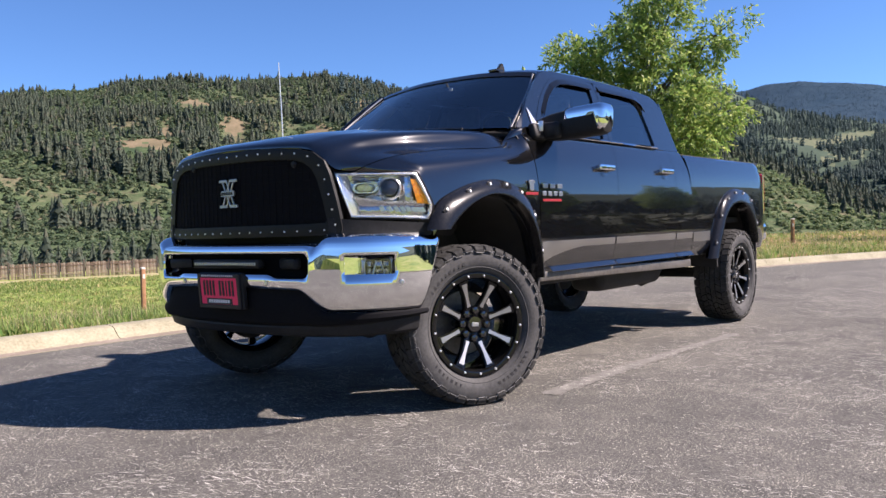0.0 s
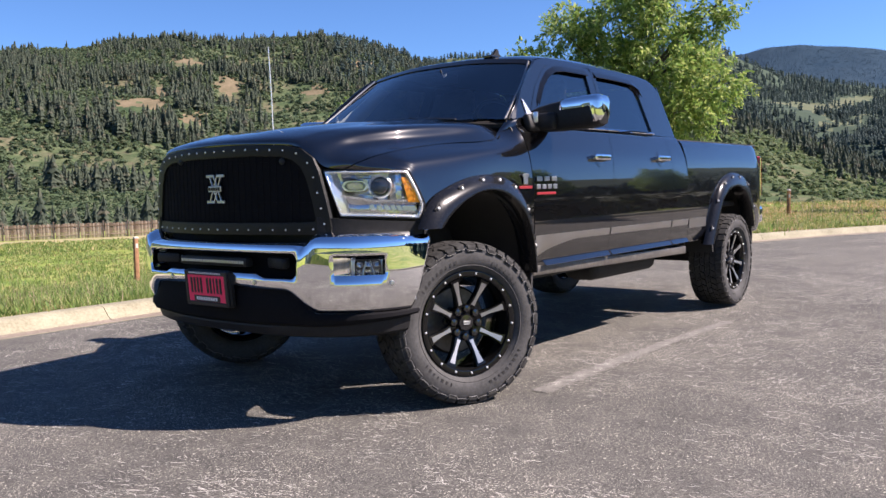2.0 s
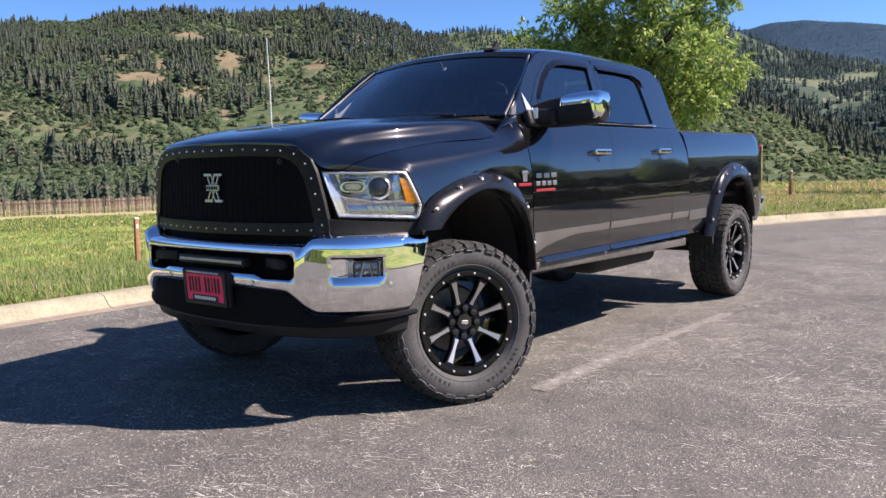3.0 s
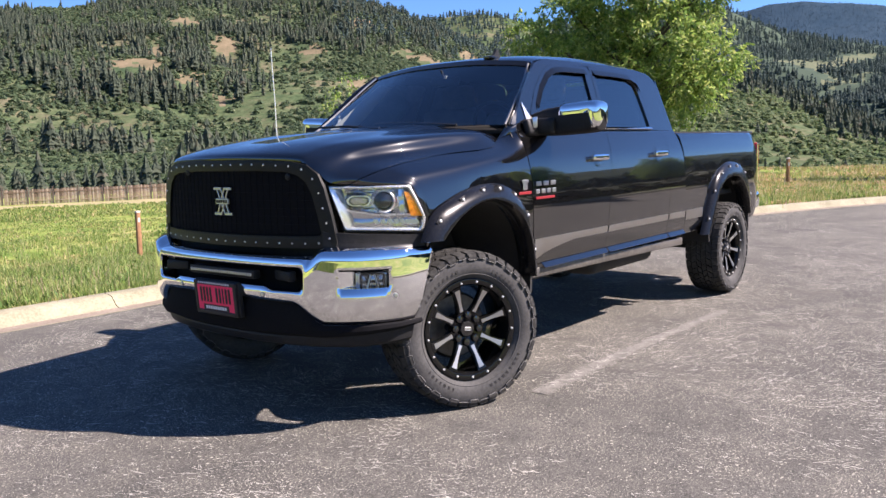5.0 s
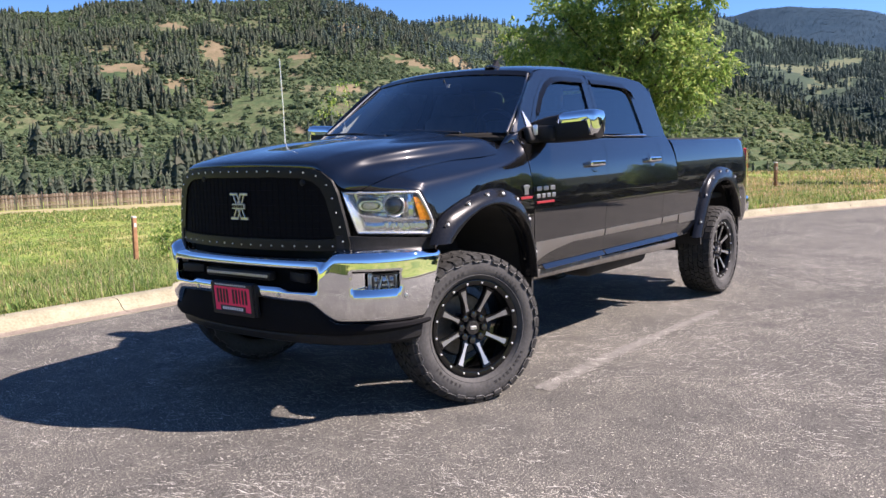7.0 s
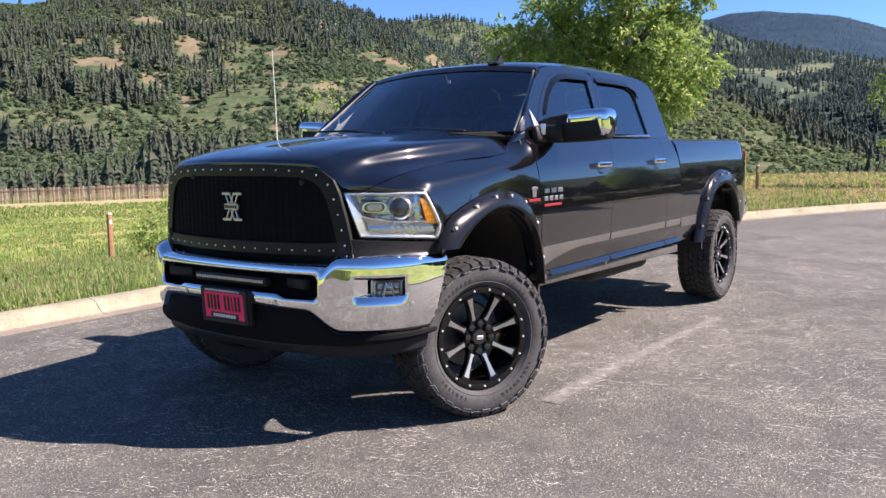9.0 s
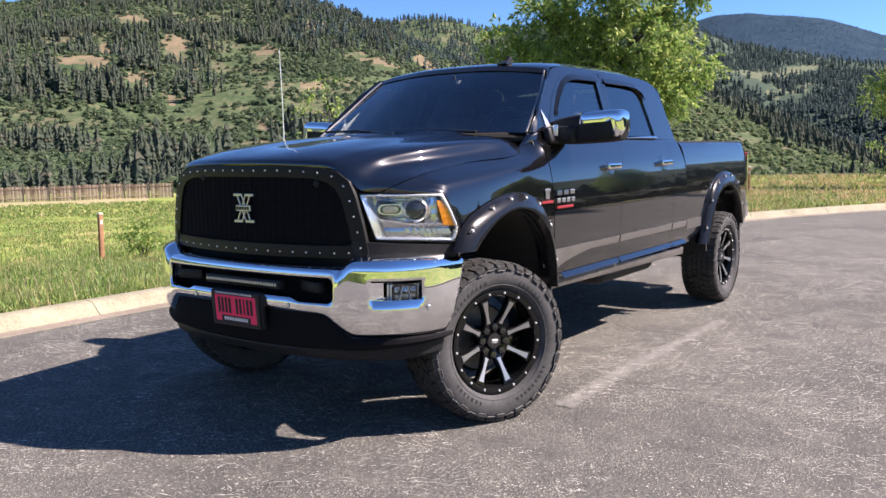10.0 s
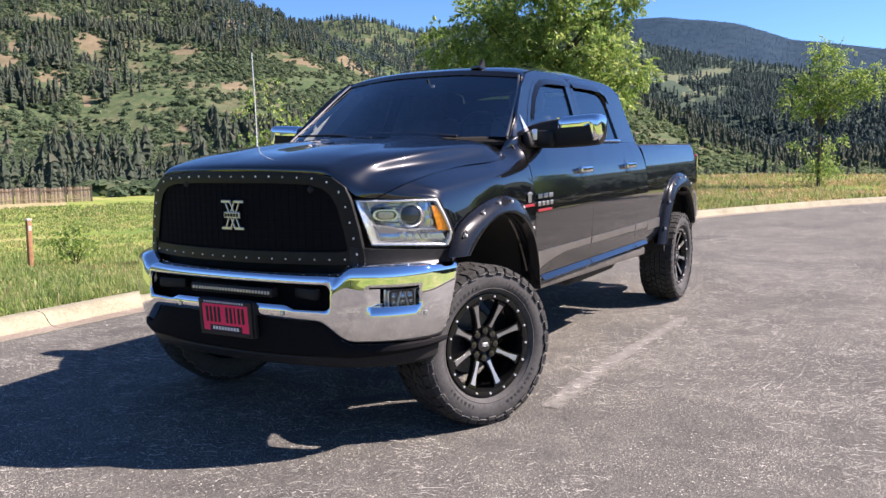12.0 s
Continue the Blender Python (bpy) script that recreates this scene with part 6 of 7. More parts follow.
# licence plate: plain pink plate with bars in place of its lettering
plate = part("licence_plate", rbox((.006, .305, .152), .002, 1), PINK, truck, "pink dealer plate in black frame", at=pose(.893, 0, .648, 0, 4, 0))
pf = bmesh.new()
for size, at in (((.014, .345, .022), (0, 0, .079)), ((.014, .345, .022), (0, 0, -.079)), ((.014, .022, .17), (0, .161, 0)), ((.014, .022, .17), (0, -.161, 0))):
    rbox(size, .004, 1, at, (0, 0, 0), pf)
part("plate_frame", pf, INK, plate, "black plastic plate frame")
part("plate_bracket", rbox((.03, .36, .185), .006, 1, (-.022, 0, 0)), TRIM, plate)
for k in range(10):
    if k != 4:
        part("plate_bar", rbox((.002, .0145 if k != 7 else .008, .078), 0, 1, (.0045, -.118 + .0262 * k, .016)), INK, plate)
part("plate_lower_label", rbox((.002, .21, .030), 0, 1, (.0042, 0, -.052)), INK, plate)
for k in range(9):
    part("plate_small_bar", rbox((.002, .014, .016), 0, 1, (.0060, -.078 + .0195 * k, -.052)), WHITEPRINT, plate)
for k in range(16):
    part("plate_frame_bar", rbox((.002, .008, .009), 0, 1, (.0085, -.125 + .0166 * k, .080)), WHITEPRINT, plate)

# ---- door mirrors ----
for s in (1, -1):
    g = []
    for q, (y0, sc) in enumerate(((.800, .50), (.815, .72), (.90, .90), (1.0, .97), (1.17, 1.0), (1.235, .97), (1.262, .86), (1.274, .55), (1.276, .001))):
        ring_pts = []
        for a in np.linspace(0, 2 * math.pi, 20, endpoint=False):
            ca, sa = math.cos(a), math.sin(a)
            rx = math.copysign(abs(ca) ** .55, ca)
            rz = math.copysign(abs(sa) ** .45, sa)
            ring_pts.append((-.985 + .075 * rx * sc - .02 * (y0 - 1.0), y0, 1.545 + .092 * rz * sc + .06 * (y0 - 1.08)))
        g.append(ring_pts)
    g = np.array(g) * [1, s, 1]
    mirror = sheet("door_mirror", g, (0, 0, 0), TRIM, truck, "black towing mirror with chrome cap", thick=0.0, closed=True)
    cap_g = []
    for y0, sc, wrap in ((1.012, .90, 0), (1.018, .99, 0), (1.05, 1.02, 0), (1.16, 1.035, 0), (1.215, 1.03, 0), (1.232, 1.02, .75), (1.250, .98, 1.0), (1.268, .86, 1.05), (1.279, .62, 1.05), (1.284, .3, 1.05), (1.285, .001, 1.05)):
        angles = list(np.linspace(.006 - wrap, .16, 8)) + list(np.linspace(.30, math.pi - .30, 12)) + list(np.linspace(math.pi - .16, math.pi - .006 + wrap, 8))
        cap_g.append([(-.985 + .078 * math.copysign(abs(math.cos(a)) ** .55, math.cos(a)) * sc - .02 * (y0 - 1), y0, 1.567 + (.076 if a > 0 and a < math.pi else .098) * math.copysign(abs(math.sin(a)) ** .45, math.sin(a)) * sc + .05 * (y0 - 1.08)) for a in angles])
    cap_g = np.array(cap_g) * [1, s, 1]
    sheet("mirror_cap", cap_g, (0, 0, 1), CHROME, mirror, "chrome mirror cap", thick=0.004, angle=60)
    part("mirror_arm", rbox((.11, .20, .100), .025, 3, (-.925, s * .895, 1.512)), TRIM, mirror)
    part("mirror_foot", rbox((.16, .05, .10), .02, 3, (-.86, s * .862, 1.505), (s * 15, 0, 0)), TRIM, mirror)
    part("mirror_glass", rbox((.006, .27, .16), .002, 1, (-1.064, s * 1.08, 1.56)), CHROME, mirror, "mirror glass")
    part("mirror_lamp", rbox((.012, .03, .065), .005, 2, (-.835, s * .895, 1.535), (0, 0, s * 20)), LED, mirror, "small white lamp on mirror foot")
    # the sun's glint is put into this panel by its bright bezel finish
    g = np.array([[(-.850 - .085 * u, s * (float(gh_y(1.525 + .135 * w)) + .008), 1.525 + .135 * w) for u in np.linspace(0, 1 - w * .97, 3)] for w in np.linspace(0, 1, 5)])
    sheet("mirror_sail_panel", g, (0, s, 0), BEZEL, mirror, "corner panel finished bright for the sun glint", thick=0.006)

# ---- roof fin, whip aerial ----
fin = part("roof_fin", prism([(.06, 0), (-.06, 0), (-.055, .022), (-.035, .062), (-.02, .066), (.01, .03)], .022, None, pose(-1.24, .313, 1.985)), TRIM, truck, "black shark fin aerial")
part("fin_base", rbox((.15, .075, .018), .008, 2, (-1.235, .324, 1.99), (0, -3, 0)), PAINT, fin)
mast = part("whip_aerial", tube([(-.265, -.735, 1.40), (-.262, -.735, 1.75), (-.250, -.735, 2.09)], (.005, .0045, .0035), 6), RIVET, truck, "thin steel whip aerial")
part("aerial_base", lathe([(.022, 0), (.018, .02), (.008, .035), (.0005, .036)], 14), TRIM, mast, at=pose(-.265, -.735, 1.375, 90, 0, 0))

# ---- badges: plain bars in place of names ----
for s in (1, -1):
    badge = part("side_badge", rbox((.215, .006, .016), .002, 1, (-.835, s * .962, 1.082)), REDTRIM, truck, "silver and red badge of plain bars")
    for row, z in ((0, 1.168), (1, 1.122)):
        n = 3 if row == 0 else 4
        for k in range(n):
            w = .25 / n
            bb = rbox((w * .66, .008, .027), .003, 1, (-.717 - w * (k + .5), s * .963, z))
            part("badge_bar", bb, SILVER, badge)
    b2 = part("fender_badge", rbox((.135, .006, .017), .002, 1, (-.612, s * .960, 1.120)), REDTRIM, truck, "silver and red fender badge of plain bars")
    part("badge_bar", rbox((.045, .007, .062), .004, 1, (-.612, s * .961, 1.168)), SILVER, b2)
    part("badge_bar", rbox((.066, .007, .016), .003, 1, (-.612, s * .962, 1.188)), SILVER, b2)

# ---- cabin seen through the glass ----
part("dashboard", rbox((.42, 1.42, .26), .06, 3, (-.92, 0, 1.40)), CABIN_DARK, truck)
sw = bmesh.new()
tube([(0, .185 * math.cos(a), .185 * math.sin(a)) for a in np.linspace(0, 2 * math.pi, 28)], 0.014, 8, sw, cap=False)
tube([(0, -.18, 0), (.03, 0, -.02), (0, .18, 0)], .016, 6, sw)
part("steering_wheel", sw, CABIN_DARK, truck, at=pose(-1.16, .40, 1.52, 0, 22, 0))
for y in (.40, -.40):
    seat = part("front_seat", rbox((.16, .50, .68), .06, 3, (-1.72, y, 1.36), (0, -12, 0)), CABIN, truck, "grey cloth front seat")
    part("headrest", rbox((.10, .27, .18), .045, 3, (-1.82, y, 1.79)), CABIN, seat)
    part("seat_cushion", rbox((.52, .52, .16), .05, 3, (-1.46, y, 1.08)), CABIN, seat)
part("rear_seat", rbox((.18, 1.36, .70), .06, 3, (-2.65, 0, 1.34), (0, -10, 0)), CABIN, truck, "grey cloth rear bench")
# pale tone and width stand in for bright light at the windshield's edge
PALE = noisy("pale_patch_cabin_trim", (.42, .42, .40), (.55, .55, .53), 8, 0.8)
for s in (1, -1):
    g = np.array([[(p[0] - .030 - (.26 - .28 * (p[2] - 1.5)) * q, s * (abs(p[1]) - .030 + .012 * q), p[2] - .030 - .01 * q) for q in (0, .5, 1)] for p in ws_grid[::3, -1]])
    sheet("pillar_trim", g, (-.5, -s, 0), PALE, truck, "pale inner pillar trim, widened as a bright patch", thick=0.008)
    g = np.array([[(x, s * .79, z) for x in np.linspace(-.80, -1.78, 8)] for z in (1.02, 1.25, 1.47)])
    sheet("door_card", g, (0, -s, 0), PALE, truck, "pale grey inner door panel", thick=0.02)
part("cabin_floor", rbox((2.3, 1.6, .06), .01, 1, (-1.87, 0, .72)), CABIN_DARK, truck)
part("headliner", rbox((1.7, 1.14, .02), .005, 1, (-2.1, 0, 1.955)), CABIN_DARK, truck)
part("windshield_sticker", rbox((.003, .022, .025), 0, 1, (-.985, .10, 1.872), (0, -34, 0)), WHITEPRINT, truck, "small pale sticker")
rv = part("inside_mirror", rbox((.025, .24, .065), .012, 2, (-1.03, .06, 1.845)), TRIM, truck, "inside rear-view mirror")
part("mirror_stem", tube([(-1.02, .06, 1.87), (-1.0, .05, 1.92)], .008, 6), TRIM, rv)

# ---- chassis ----
for s in (1, -1):
    part("frame_rail", rbox((5.4, .08, .16), .012, 1, (-2.35, s * .42, .70)), DARK, truck)
    part("side_tank" if s > 0 else "exhaust_box", rbox((1.05, .28, .30), .07, 3, (-2.38, s * .60, .585)), DARK, truck)
    spring = bmesh.new()
    tube([(.05 + .062 * math.cos(a), s * .52 + .062 * math.sin(a), .52 + .045 * a / math.pi) for a in np.linspace(0, 12 * math.pi, 120)], .009, 5, spring)
    part("coil_spring", spring, DARK, truck)
    part("shock_absorber", tube([(-.10, s * .56, .42), (-.10, s * .52, 1.0)], .03, 10), DARK, truck)
    part("control_arm", tube([(.02, s * .52, .40), (-.75, s * .42, .60)], .032, 8), DARK, truck)
    part("leaf_spring", rbox((1.35, .07, .05), .01, 1, (-4.05, s * .52, .56)), DARK, truck)
    part("front_hanger", rbox((.10, .10, .20), .015, 1, (-3.28, s * .50, .58)), DARK, truck)
for x in (-.057, -4.077):
    ax = tube([(x, -.70, .44), (x, .70, .44)], .048, 12)
    part("axle", ax, DARK, truck)
    part("axle_differential", lathe([(.02, -.13), (.10, -.10), (.145, 0), (.10, .10), (.02, .13)], 18), DARK, truck, at=pose(x, .16 if x > -1 else 0, .44))
part("steering_link", tube([(.14, -.60, .43), (.16, .55, .46)], .02, 8), DARK, truck)
part("gearbox", rbox((1.1, .34, .32), .06, 2, (-1.2, 0, .66)), DARK, truck)
part("drive_shaft", tube([(-1.7, .05, .62), (-3.95, 0, .46)], .045, 10), DARK, truck)
part("cross_member", rbox((.12, .86, .10), .02, 1, (-2.0, 0, .56)), DARK, truck)
part("exhaust_pipe", tube([(-1.5, -.25, .58), (-3.2, -.30, .56), (-3.7, -.45, .72), (-4.5, -.55, .66), (-5.0, -.75, .60)], .045, 10), DARK, truck)

# ---- wheels ----
RIM_R = .284


def build_wheel(at):
    rim = part("wheel", lathe([(RIM_R - .012, -.13), (RIM_R, -.128), (.268, -.10), (.262, 0), (.262, .085), (RIM_R - .012, .108), (RIM_R + .002, .120), (RIM_R + .001, .132), (RIM_R - .008, .134), (.256, .129), (.250, .118), (.243, .04), (.243, -.09), (.256, -.12)], 64, closed=True), WHEEL_BLACK, truck, "black and machined alloy wheel with off-road tyre", at=at)
    # tyre carcass
    prof = [(.286, .118), (.300, .138), (.325, .153), (.356, .158), (.388, .153), (.410, .146), (.422, .136), (.424, .10), (.426, 0)]
    prof = prof + [(r, -y) for r, y in prof[-2::-1]]
    tyre = part("tyre", lathe(prof, 96), TYRE, rim, "black all-terrain tyre")
    # tread: two centre rows of hooked blocks and shoulder blocks that reach down the sidewall
    bm = bmesh.new()

    def lug(a0, a1, y0, y1, skew, r0=.418, r1=.441, drop=0.0, notch=0.0):
        vs = []
        for r in (r0, r1):
            for a, y in ((a0, y0), (a1, y0), (a1 + skew, y1), (a0 + skew, y1)):
                rr = r - (drop if abs(y) > .14 else 0)
                yv = y * (1 if r == r1 else 1.02)
                vs.append(bm.verts.new((rr * math.cos(a), yv, rr * math.sin(a))))
        b, t = vs[:4], vs[4:]
        bm.faces.new(t)
        for k in range(4):
            bm.faces.new((b[k], b[(k + 1) % 4], t[(k + 1) % 4], t[k]))

    n = 40
    st = 2 * math.pi / n
    for k in range(n):
        a = k * st
        for sg in (1, -1):
            sh = 0 if sg > 0 else st / 2
            lug(a + sh, a + sh + st * .84, sg * .004, sg * .042, st * .30)
            lug(a + sh + st * .10, a + sh + st * .92, sg * .047, sg * .094, -st * .34)
            w = .90 if k % 2 else .80
            lug(a + sh + st * .05, a + sh + st * w, sg * .099, sg * .151, st * .16, drop=.012)
            # shoulder flank
            lo = .392 if k % 2 else .402
            q = [(.441, .100), (.428, .150), (.410, .160), (lo, .1605), (lo, .150), (.415, .14)]
            a0, a1 = a + sh + st * .12 + st * .16, a + sh + st * (w - .06) + st * .16
            v0 = [bm.verts.new((r * math.cos(a0), sg * y, r * math.sin(a0))) for r, y in q[1:5]]
            v1 = [bm.verts.new((r * math.cos(a1), sg * y, r * math.sin(a1))) for r, y in q[1:5]]
            for i in range(3):
                bm.faces.new((v0[i], v0[i + 1], v1[i + 1], v1[i]))
            bm.faces.new(v0)
            bm.faces.new(v1[::-1])
    bmesh.ops.recalc_face_normals(bm, faces=bm.faces)
    part("tread", bm, TREAD, tyre, "chunky tread blocks", angle=25)
    # pale lip that zigzags along the foot of the shoulder blocks
    for sg in (1, -1):
        sh = 0 if sg > 0 else st / 2
        lip = []
        for k in range(n):
            lo, w = (.392, .90) if k % 2 else (.402, .80)
            a0, a1 = k * st + sh + st * .28, k * st + sh + st * (w + .10)
            lip += [(lo * math.cos(a), sg * .1612, lo * math.sin(a)) for a in (a0, (a0 + a1) / 2, a1)]
            a2 = (a1 + (k + 1) * st + sh + st * .28) / 2
            lip.append((.409 * math.cos(a2), sg * .1575, .409 * math.sin(a2)))
        part("shoulder_lip", tube(lip + lip[:1], .0017, 5, cap=False), PALE_RUBBER, tyre, "pale grey rubber edge")
    # raised sidewall lettering as plain bars, and rings
    bm = bmesh.new()
    for start, count in ((.5, 9), (math.pi + .45, 9), (1.9, 7), (math.pi + 1.9, 7)):
        for k in range(count):
            a = start + k * .09
            for r0, r1 in ((.334, .353),):
                m = Matrix.Rotation(-a, 4, "Y")
                tmp = rbox((r1 - r0, .004, .008 + .004 * (k % 3)), 0, 1, ((r0 + r1) / 2, .1555, 0))
                tmp.transform(m)
                me = bpy.data.meshes.new("tmp")
                tmp.to_mesh(me)
                tmp.free()
                bm.from_mesh(me)
    tagged(part("sidewall_lettering", bm, LETTER, tyre), kind="stuff")
    part("sidewall_ring", lathe([(.310, .146), (.314, .150), (.318, .149)], 64), TYRE, tyre)
    # spokes: black body with machined face
    for k in range(8):
        a = math.radians(22.5 + 45 * k)
        m = Matrix.Rotation(-a, 4, "Y")
        body = [(.05, -.036), (.11, -.021), (.17, -.015), (.225, -.021), (.260, -.029), (.260, .029), (.225, .021), (.17, .015), (.11, .021), (.05, .036)]
        face = [(.104, -.012), (.125, -.0090), (.16, -.0088), (.20, -.0120), (.238, -.0165), (.238, .0165), (.20, .0120), (.16, .0088), (.125, .0090), (.104, .012)]
        spoke = part("spoke", prism(body, .035, None, m @ pose(0, .030, 0, 0, 0, 12)), WHEEL_BLACK, rim)
        part("spoke_face", prism(face, .004, None, m @ pose(0, .0665, 0, 0, 0, 12)), MACHINED, rim, "machined silver spoke face")
    for k in range(17):
        a = 2 * math.pi * (k + .5) / 17
        part("rim_bolt", dome(.0074, .009, (.269 * math.cos(a), .131, .269 * math.sin(a)), (0, 1, 0)), RIVET, rim)
    # brake disc behind the spokes
    part("brake_disc", lathe([(.06, -.03), (.178, -.03), (.178, -.055), (.06, -.055)], 40, closed=True), ROCKER, rim, "dull steel brake disc")
    part("dust_shield", lathe([(.05, -.062), (.188, -.062), (.192, -.050), (.194, -.066), (.12, -.078), (.05, -.082)], 40, closed=True), DARK, rim, "black brake dust shield")
    hub = part("hub_cap", lathe([(.084, .010), (.080, .056), (.070, .066), (.050, .071), (.047, .090), (.041, .097), (.0005, .099)], 32), HUBGLOSS, rim, "black centre cap")
    for k in range(8):
        a = 2 * math.pi * k / 8
        part("lug_cover", lathe([(.025, .01), (.024, .088), (.018, .099), (.0005, .102)], 16), HUBGLOSS, hub, at=pose(.076 * math.cos(a), 0, .076 * math.sin(a)))
        part("lug_nut", dome(.007, .008, (.066 * math.cos(a + .39), .071, .066 * math.sin(a + .39)), (0, 1, 0)), RIVET, hub)
    part("cap_mark", rbox((.042, .004, .020), .003, 1, (0, .1005, 0)), SILVER, hub)
    part("valve_stem", tube([(.20, .05, -.10), (.205, .085, -.102)], .005, 6), RIVET, rim)
    return rim


STEER = -23.5
SIZE = Matrix.Diagonal((.965, .98, .965, 1))
lean = pose(0, 0, 0, 0, 0, STEER) @ pose(0, 0, 0, 1.3, 0, 0)
c0 = Vector((.0013, .9949, .4231)) - lean.to_3x3() @ Vector((0, .131, 0))
first = build_wheel(Matrix.Translation(c0) @ lean @ pose(0, 0, 0, 0, -5, 0) @ SIZE)
copy_thing(first, Matrix.Translation((-4.066, .842, .4235)) @ pose(0, 0, 0, 0, 8, 0) @ SIZE)
copy_thing(first, Matrix.Translation((c0.x + .02, -c0.y, .4235)) @ pose(0, 0, 0, 0, 0, STEER + 180) @ pose(0, 0, 0, 0, 12, 0) @ SIZE)
copy_thing(first, Matrix.Translation((-4.066, -.842, .4235)) @ pose(0, 0, 0, 0, 0, 180) @ pose(0, 0, 0, 0, 20, 0) @ SIZE)

# the truck's right half is widened by up to 7 cm to fit the camera's view
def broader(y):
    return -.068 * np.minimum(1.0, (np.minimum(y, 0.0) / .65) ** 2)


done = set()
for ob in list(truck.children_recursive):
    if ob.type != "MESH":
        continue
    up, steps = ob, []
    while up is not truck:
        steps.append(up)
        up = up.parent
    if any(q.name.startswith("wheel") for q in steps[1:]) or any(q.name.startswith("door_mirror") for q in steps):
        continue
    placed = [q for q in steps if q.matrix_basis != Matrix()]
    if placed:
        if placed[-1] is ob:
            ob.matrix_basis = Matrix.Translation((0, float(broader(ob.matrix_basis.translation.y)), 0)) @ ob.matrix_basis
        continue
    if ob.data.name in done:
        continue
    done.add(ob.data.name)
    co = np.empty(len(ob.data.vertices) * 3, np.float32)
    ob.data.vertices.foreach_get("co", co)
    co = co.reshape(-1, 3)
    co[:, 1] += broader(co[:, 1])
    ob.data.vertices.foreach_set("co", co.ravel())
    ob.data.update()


# ---- trees, posts, fence, bush ----
BIG = [(-1.0, .2, 4.35, .48), (-1.25, -.3, 4.1, .34), (-1.95, .1, 3.62, .42), (-1.6, .4, 3.35, .5), (-.2, -.3, 4.1, .72), (-.5, .5, 3.6, .7), (.15, .4, 4.75, .5), (.6, 0, 4.95, .55), (.45, .3, 5.5, .42), (.9, -.3, 5.3, .3),
       (1.35, .1, 4.2, .45), (1.6, -.2, 4.45, .28), (1.92, -.1, 4.68, .2), (1.15, .3, 3.75, .5), (1.75, 0, 3.02, .34), (1.5, .3, 2.85, .4), (1.1, -.2, 2.5, .52), (.65, -.4, 3.55, .75), (.7, .6, 3.0, .7), (.8, 0, 2.1, .36), (-1.0, -.2, 3.15, .55), (-.3, -.3, 2.9, .7), (.1, .5, 2.4, .6), (-.7, .4, 2.5, .5), (.3, -.5, 4.5, .4)]
ash = tree("ash_tree", "leafy yellow-green street tree in full sun behind kerb", 14.0, 17.0, (3.7, 3.6), 5.4, [(a, b, c, d * .9) for a, b, c, d in BIG], .085, 20, .11, .0165, 3)
# both out of view: added for the truck's reflections and shade on the road
for label, x, y, turn, size in (("leafy street tree across the road", -16.5, FAR_KERB_Y + 2.6, 70, .72), ("smaller street tree across the road", -26.0, FAR_KERB_Y + 2.9, 200, .8)):
    far_tree = copy_thing(ash, pose(x, y, .1, 0, 0, turn) @ Matrix.Scale(size, 4))
    tagged(far_tree, label, "tree")
SMALL = [(-.05, 0, 4.55, .28), (.12, .1, 4.25, .3), (.5, 0, 4.35, .22), (.25, 0, 3.85, .3), (-.35, .1, 3.55, .32), (-.75, 0, 3.35, .3), (-.1, -.1, 3.2, .42), (.3, .1, 3.15, .38), (-.85, .1, 2.8, .25), (-.3, 0, 2.7, .36), (.25, 0, 2.65, .3), (1.0, 0, 3.45, .38), (1.45, .1, 3.6, .36), (.8, -.1, 2.95, .3), (1.6, 0, 3.2, .3), (-.6, 0, 1.5, .18), (.4, 0, 1.55, .2), (.1, .1, 1.0, .3), (.3, -.1, .75, .28), (-.15, 0, .62, .25)]
tree("young_tree", "slender young tree with sparse sunlit leaves", 33.5, 29.8, (3.84, 2.95), 4.6, SMALL, .05, 13, .10, .019, 8)
SAPLING = [(-.55, 0, 1.55, .20), (-.35, .1, 1.75, .18), (.1, 0, 1.95, .22), (.4, .1, 2.05, .2), (-.25, 0, 2.45, .16), (-.3, .1, 2.25, .14), (.55, 0, 1.6, .2), (0, .1, 1.4, .3), (-.4, 0, 1.15, .25), (.35, 0, 1.2, .25), (-.1, 0, 2.75, .10), (0, 0, .8, .3)]
tree("sapling", "thin sapling with sparse yellow-green leaves in grass", -2.0, 15.0, (3.84, 2.95), 2.9, SAPLING, .022, 8, .075, .020, 14)

POSTWOOD = noisy("weathered_post_wood", (.20, .095, .045), (.36, .19, .10), 9, 0.9, fine=6, bump=.003)
POSTCAP = noisy("bleached_post_top", (.50, .44, .38), (.66, .6, .54), 12, 0.9)


def marker_post(bearing, reach, eye_xy, tall):
    a = radians(AHEAD - bearing)
    x, y = eye_xy[0] + reach * math.cos(a), eye_xy[1] + reach * math.sin(a)
    z = float(height(x, y))
    post = part("marker_post", rbox((.09, .09, tall + .25), .016, 2, (0, 0, (tall - .25) / 2)), POSTWOOD, None, "reddish brown wooden marker post in the grass", at=pose(x, y, z, 0, -1.2, AHEAD - bearing + 25))
    tagged(post, category="post", group="marker posts")
    part("post_top", rbox((.098, .098, .05), .022, 3, (0, 0, tall)), POSTCAP, post, "bleached rounded top")
    part("post_tag", rbox((.004, .05, .09), 0, 1, (-.048, 0, tall - .16)), POSTCAP, post, "small pale tag")
    return post


marker_post(-18.78, 18.5, (3.716, 3.676), 1.01)
marker_post(23.4, 26.5, (3.716, 3.676), .76)

# board fence at the field's far edge


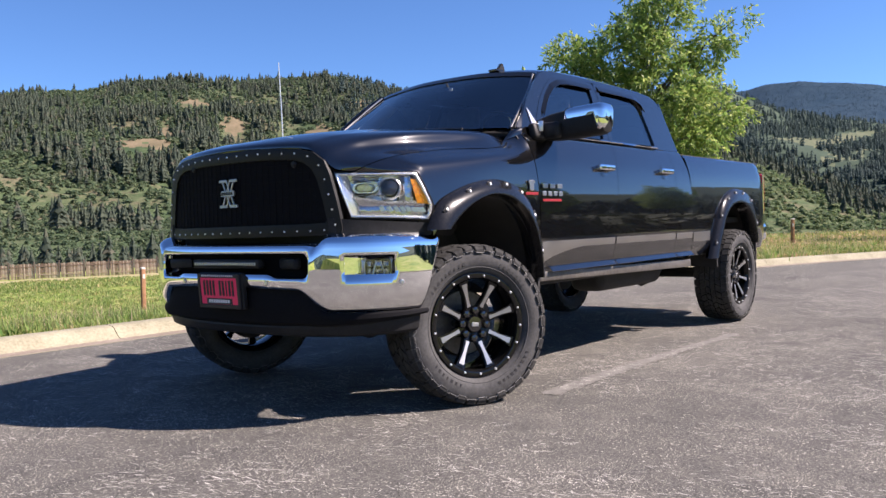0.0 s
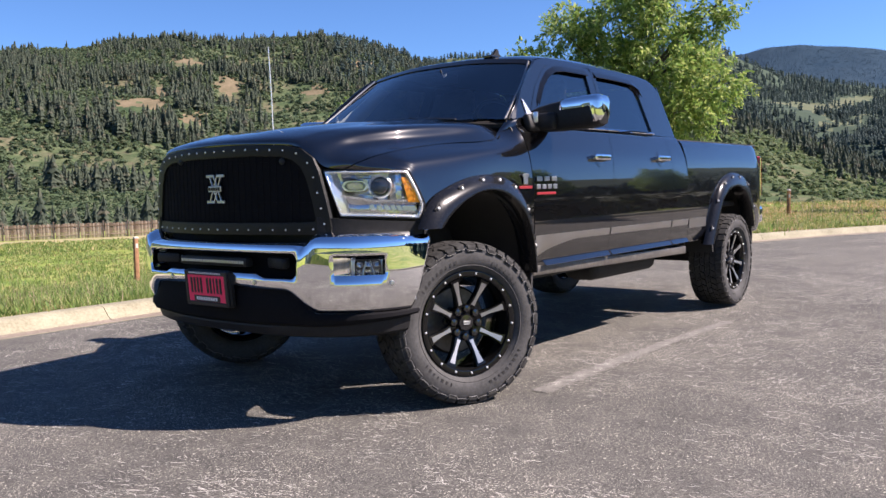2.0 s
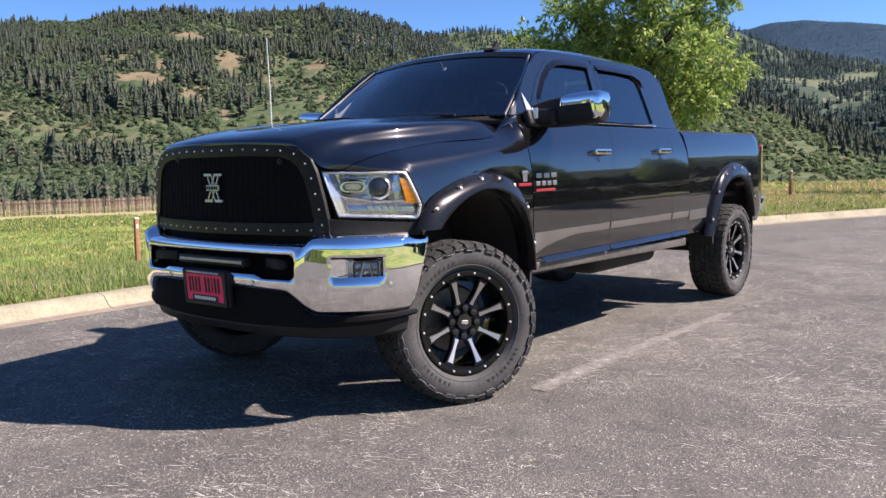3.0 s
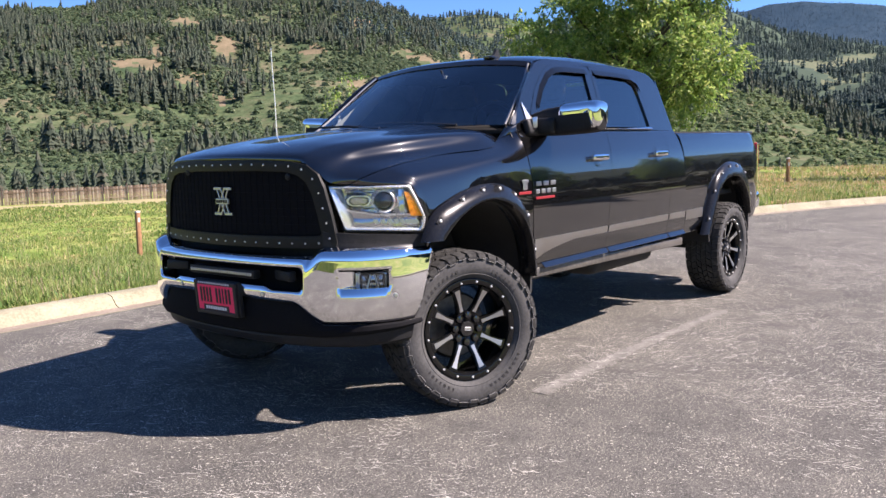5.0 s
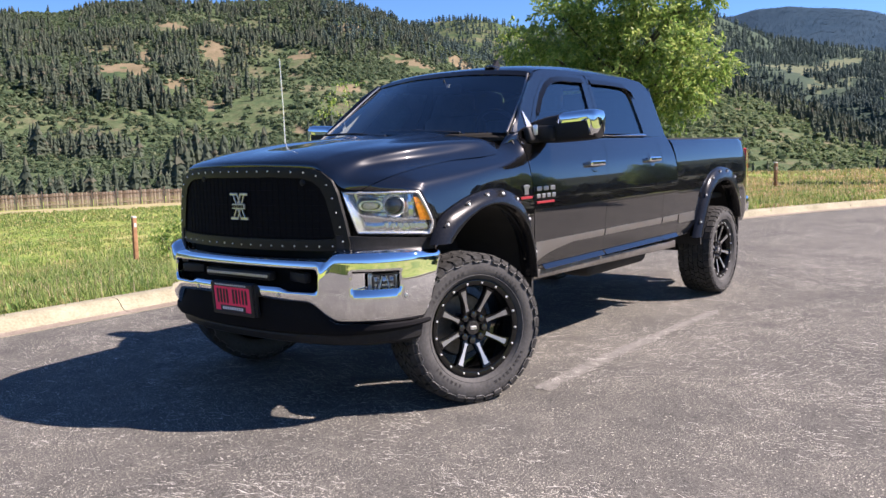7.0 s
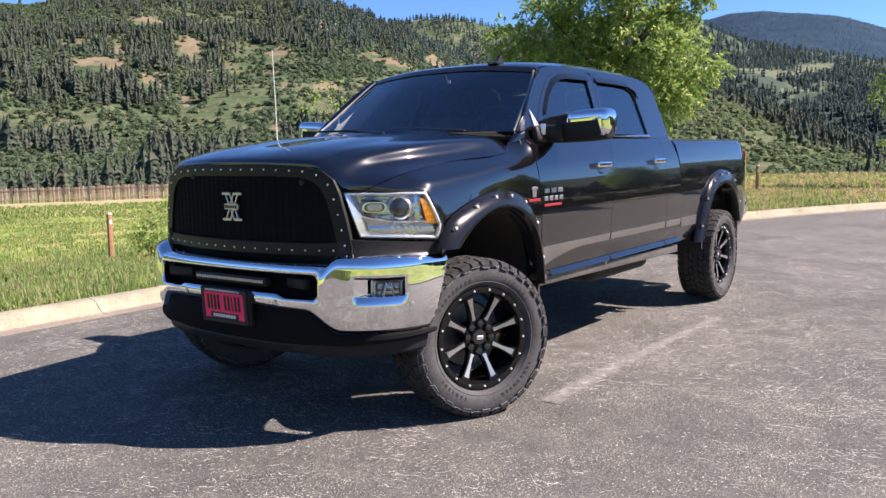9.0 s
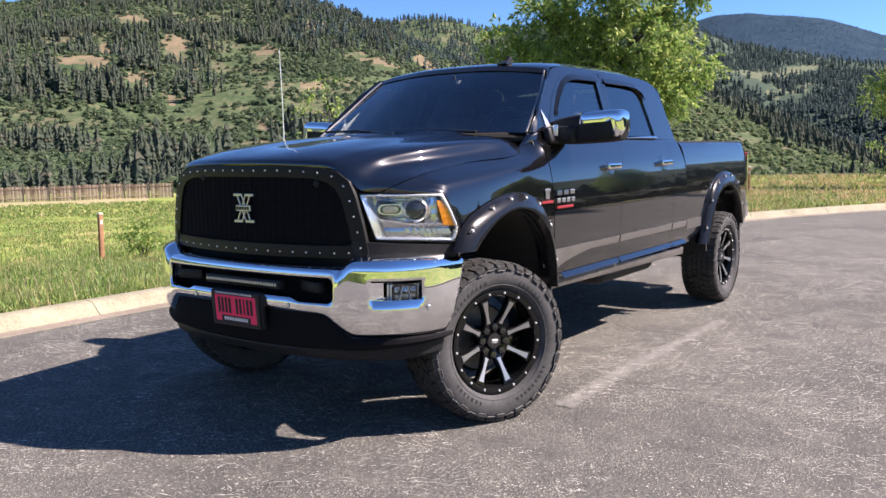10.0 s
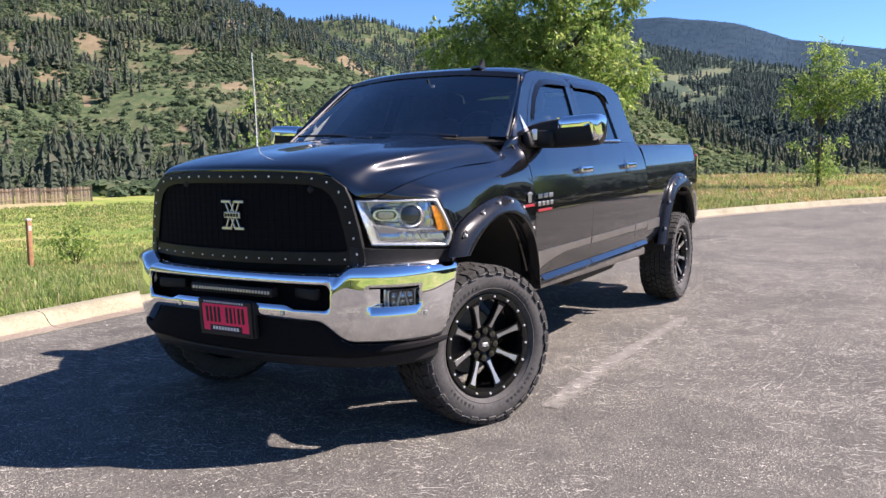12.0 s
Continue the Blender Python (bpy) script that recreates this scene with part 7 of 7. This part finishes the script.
def fence_boards():
    m, nt, b = bare("weathered_fence_boards")
    geo = nt.nodes.new("ShaderNodeNewGeometry")
    each = ramp(nt, geo.outputs["Random Per Island"], [(.0, (.20, .145, .105)), (.35, (.30, .225, .165)), (.7, (.40, .31, .235)), (1.0, (.52, .43, .34))])
    grain = node(nt, "ShaderNodeTexNoise", Scale=2.2, Detail=5.0, Roughness=0.7)
    nt.links.new(coords(nt), grain.inputs["Vector"])
    tone = ramp(nt, grain.outputs["Fac"], [(.3, (.72, .70, .68)), (.7, (1.2, 1.2, 1.2))])
    mx = nt.nodes.new("ShaderNodeMix")
    mx.data_type, mx.blend_type = "RGBA", "MULTIPLY"
    mx.inputs["Factor"].default_value = 1.0
    nt.links.new(each.outputs["Color"], mx.inputs["A"])
    nt.links.new(tone.outputs["Color"], mx.inputs["B"])
    nt.links.new(mx.outputs["Result"], b.inputs["Base Color"])
    b.inputs["Roughness"].default_value = 0.95
    b.inputs["Specular IOR Level"].default_value = 0.15
    return m


BOARD = fence_boards()
BOARD2 = noisy("dark_fence_posts", (.09, .066, .05), (.16, .125, .10), 2, 0.95)
fence = thing("board_fence", "weathered brown board fence at the field's edge", "fence")
xa, ya = spot(-13.7, 100)
xb, yb = spot(-36, 108)
run = math.hypot(xb - xa, yb - ya)
panels = int(run / 2.45)
turn = math.degrees(math.atan2(yb - ya, xb - xa))
rng = random.Random(4)
panel_meshes = []
for v in range(3):
    bm = bmesh.new()
    for k in range(16):
        tall = 1.66 + rng.uniform(-.05, .06)
        rbox((rng.uniform(.118, .136), .02, tall), 0, 1, (.08 + .15 * k, rng.uniform(-.02, .02), tall / 2 - .06), (0, rng.uniform(-1.0, 1.0), 0), bm)
    for zz in (.35, 1.3):
        rbox((2.40, .04, .09), 0, 1, (1.2, .03, zz), (0, 0, 0), bm)
    me = bpy.data.meshes.new("fence_panel")
    bm.to_mesh(me)
    bm.free()
    me.materials.append(BOARD)
    panel_meshes.append(me)
bm = rbox((.13, .13, 1.95), .01, 1, (0, 0, .85))
rbox((.16, .16, .05), .01, 1, (0, 0, 1.84), (0, 0, 0), bm)
post_me = bpy.data.meshes.new("fence_post")
bm.to_mesh(post_me)
bm.free()
post_me.materials.append(BOARD2)
for k in range(panels + 1):
    f = k / panels
    x, y = xa + (xb - xa) * f, ya + (yb - ya) * f
    z = float(height(x, y)) + .02
    q = new("fence_post", post_me)
    q.parent = fence
    q.matrix_basis = pose(x, y, z, 0, 0, turn)
    if k < panels:
        q = tagged(new("fence_panel", panel_meshes[k % 3]), kind="stuff")
        q.parent = fence
        q.matrix_basis = pose(x, y, z, 0, 0, turn)

# low bush by the marker post
rng = np.random.RandomState(2)
a = radians(AHEAD + 16.3)
bx, by = 3.716 + 18.6 * math.cos(a), 3.676 + 18.6 * math.sin(a)
bush = thing("bush", "small leafy green bush in the grass", "bush", pose(bx, by, float(height(bx, by))))
bm = bmesh.new()
for k in range(9):
    t = 2 * math.pi * k / 9
    tube([(0, 0, 0), (.12 * math.cos(t), .12 * math.sin(t), .25), (.3 * math.cos(t), .3 * math.sin(t), .55)], [.012, .009, .004], 5, bm)
part("stem", bm, BARK, bush)
vs, fs = crown_mesh([(.20 * math.cos(t) * (k % 4 > 0), .20 * math.sin(t) * (k % 4 > 0), (.30 + .15 * (k % 3)), .18) for k, t in enumerate(np.linspace(0, 6.28, 10))], 13, .085, .020, rng, -.4)
me = fast_mesh("leaves", vs, fs, LEAF)
q = new("foliage", me)
q.parent = bush
tagged(q, kind="stuff")
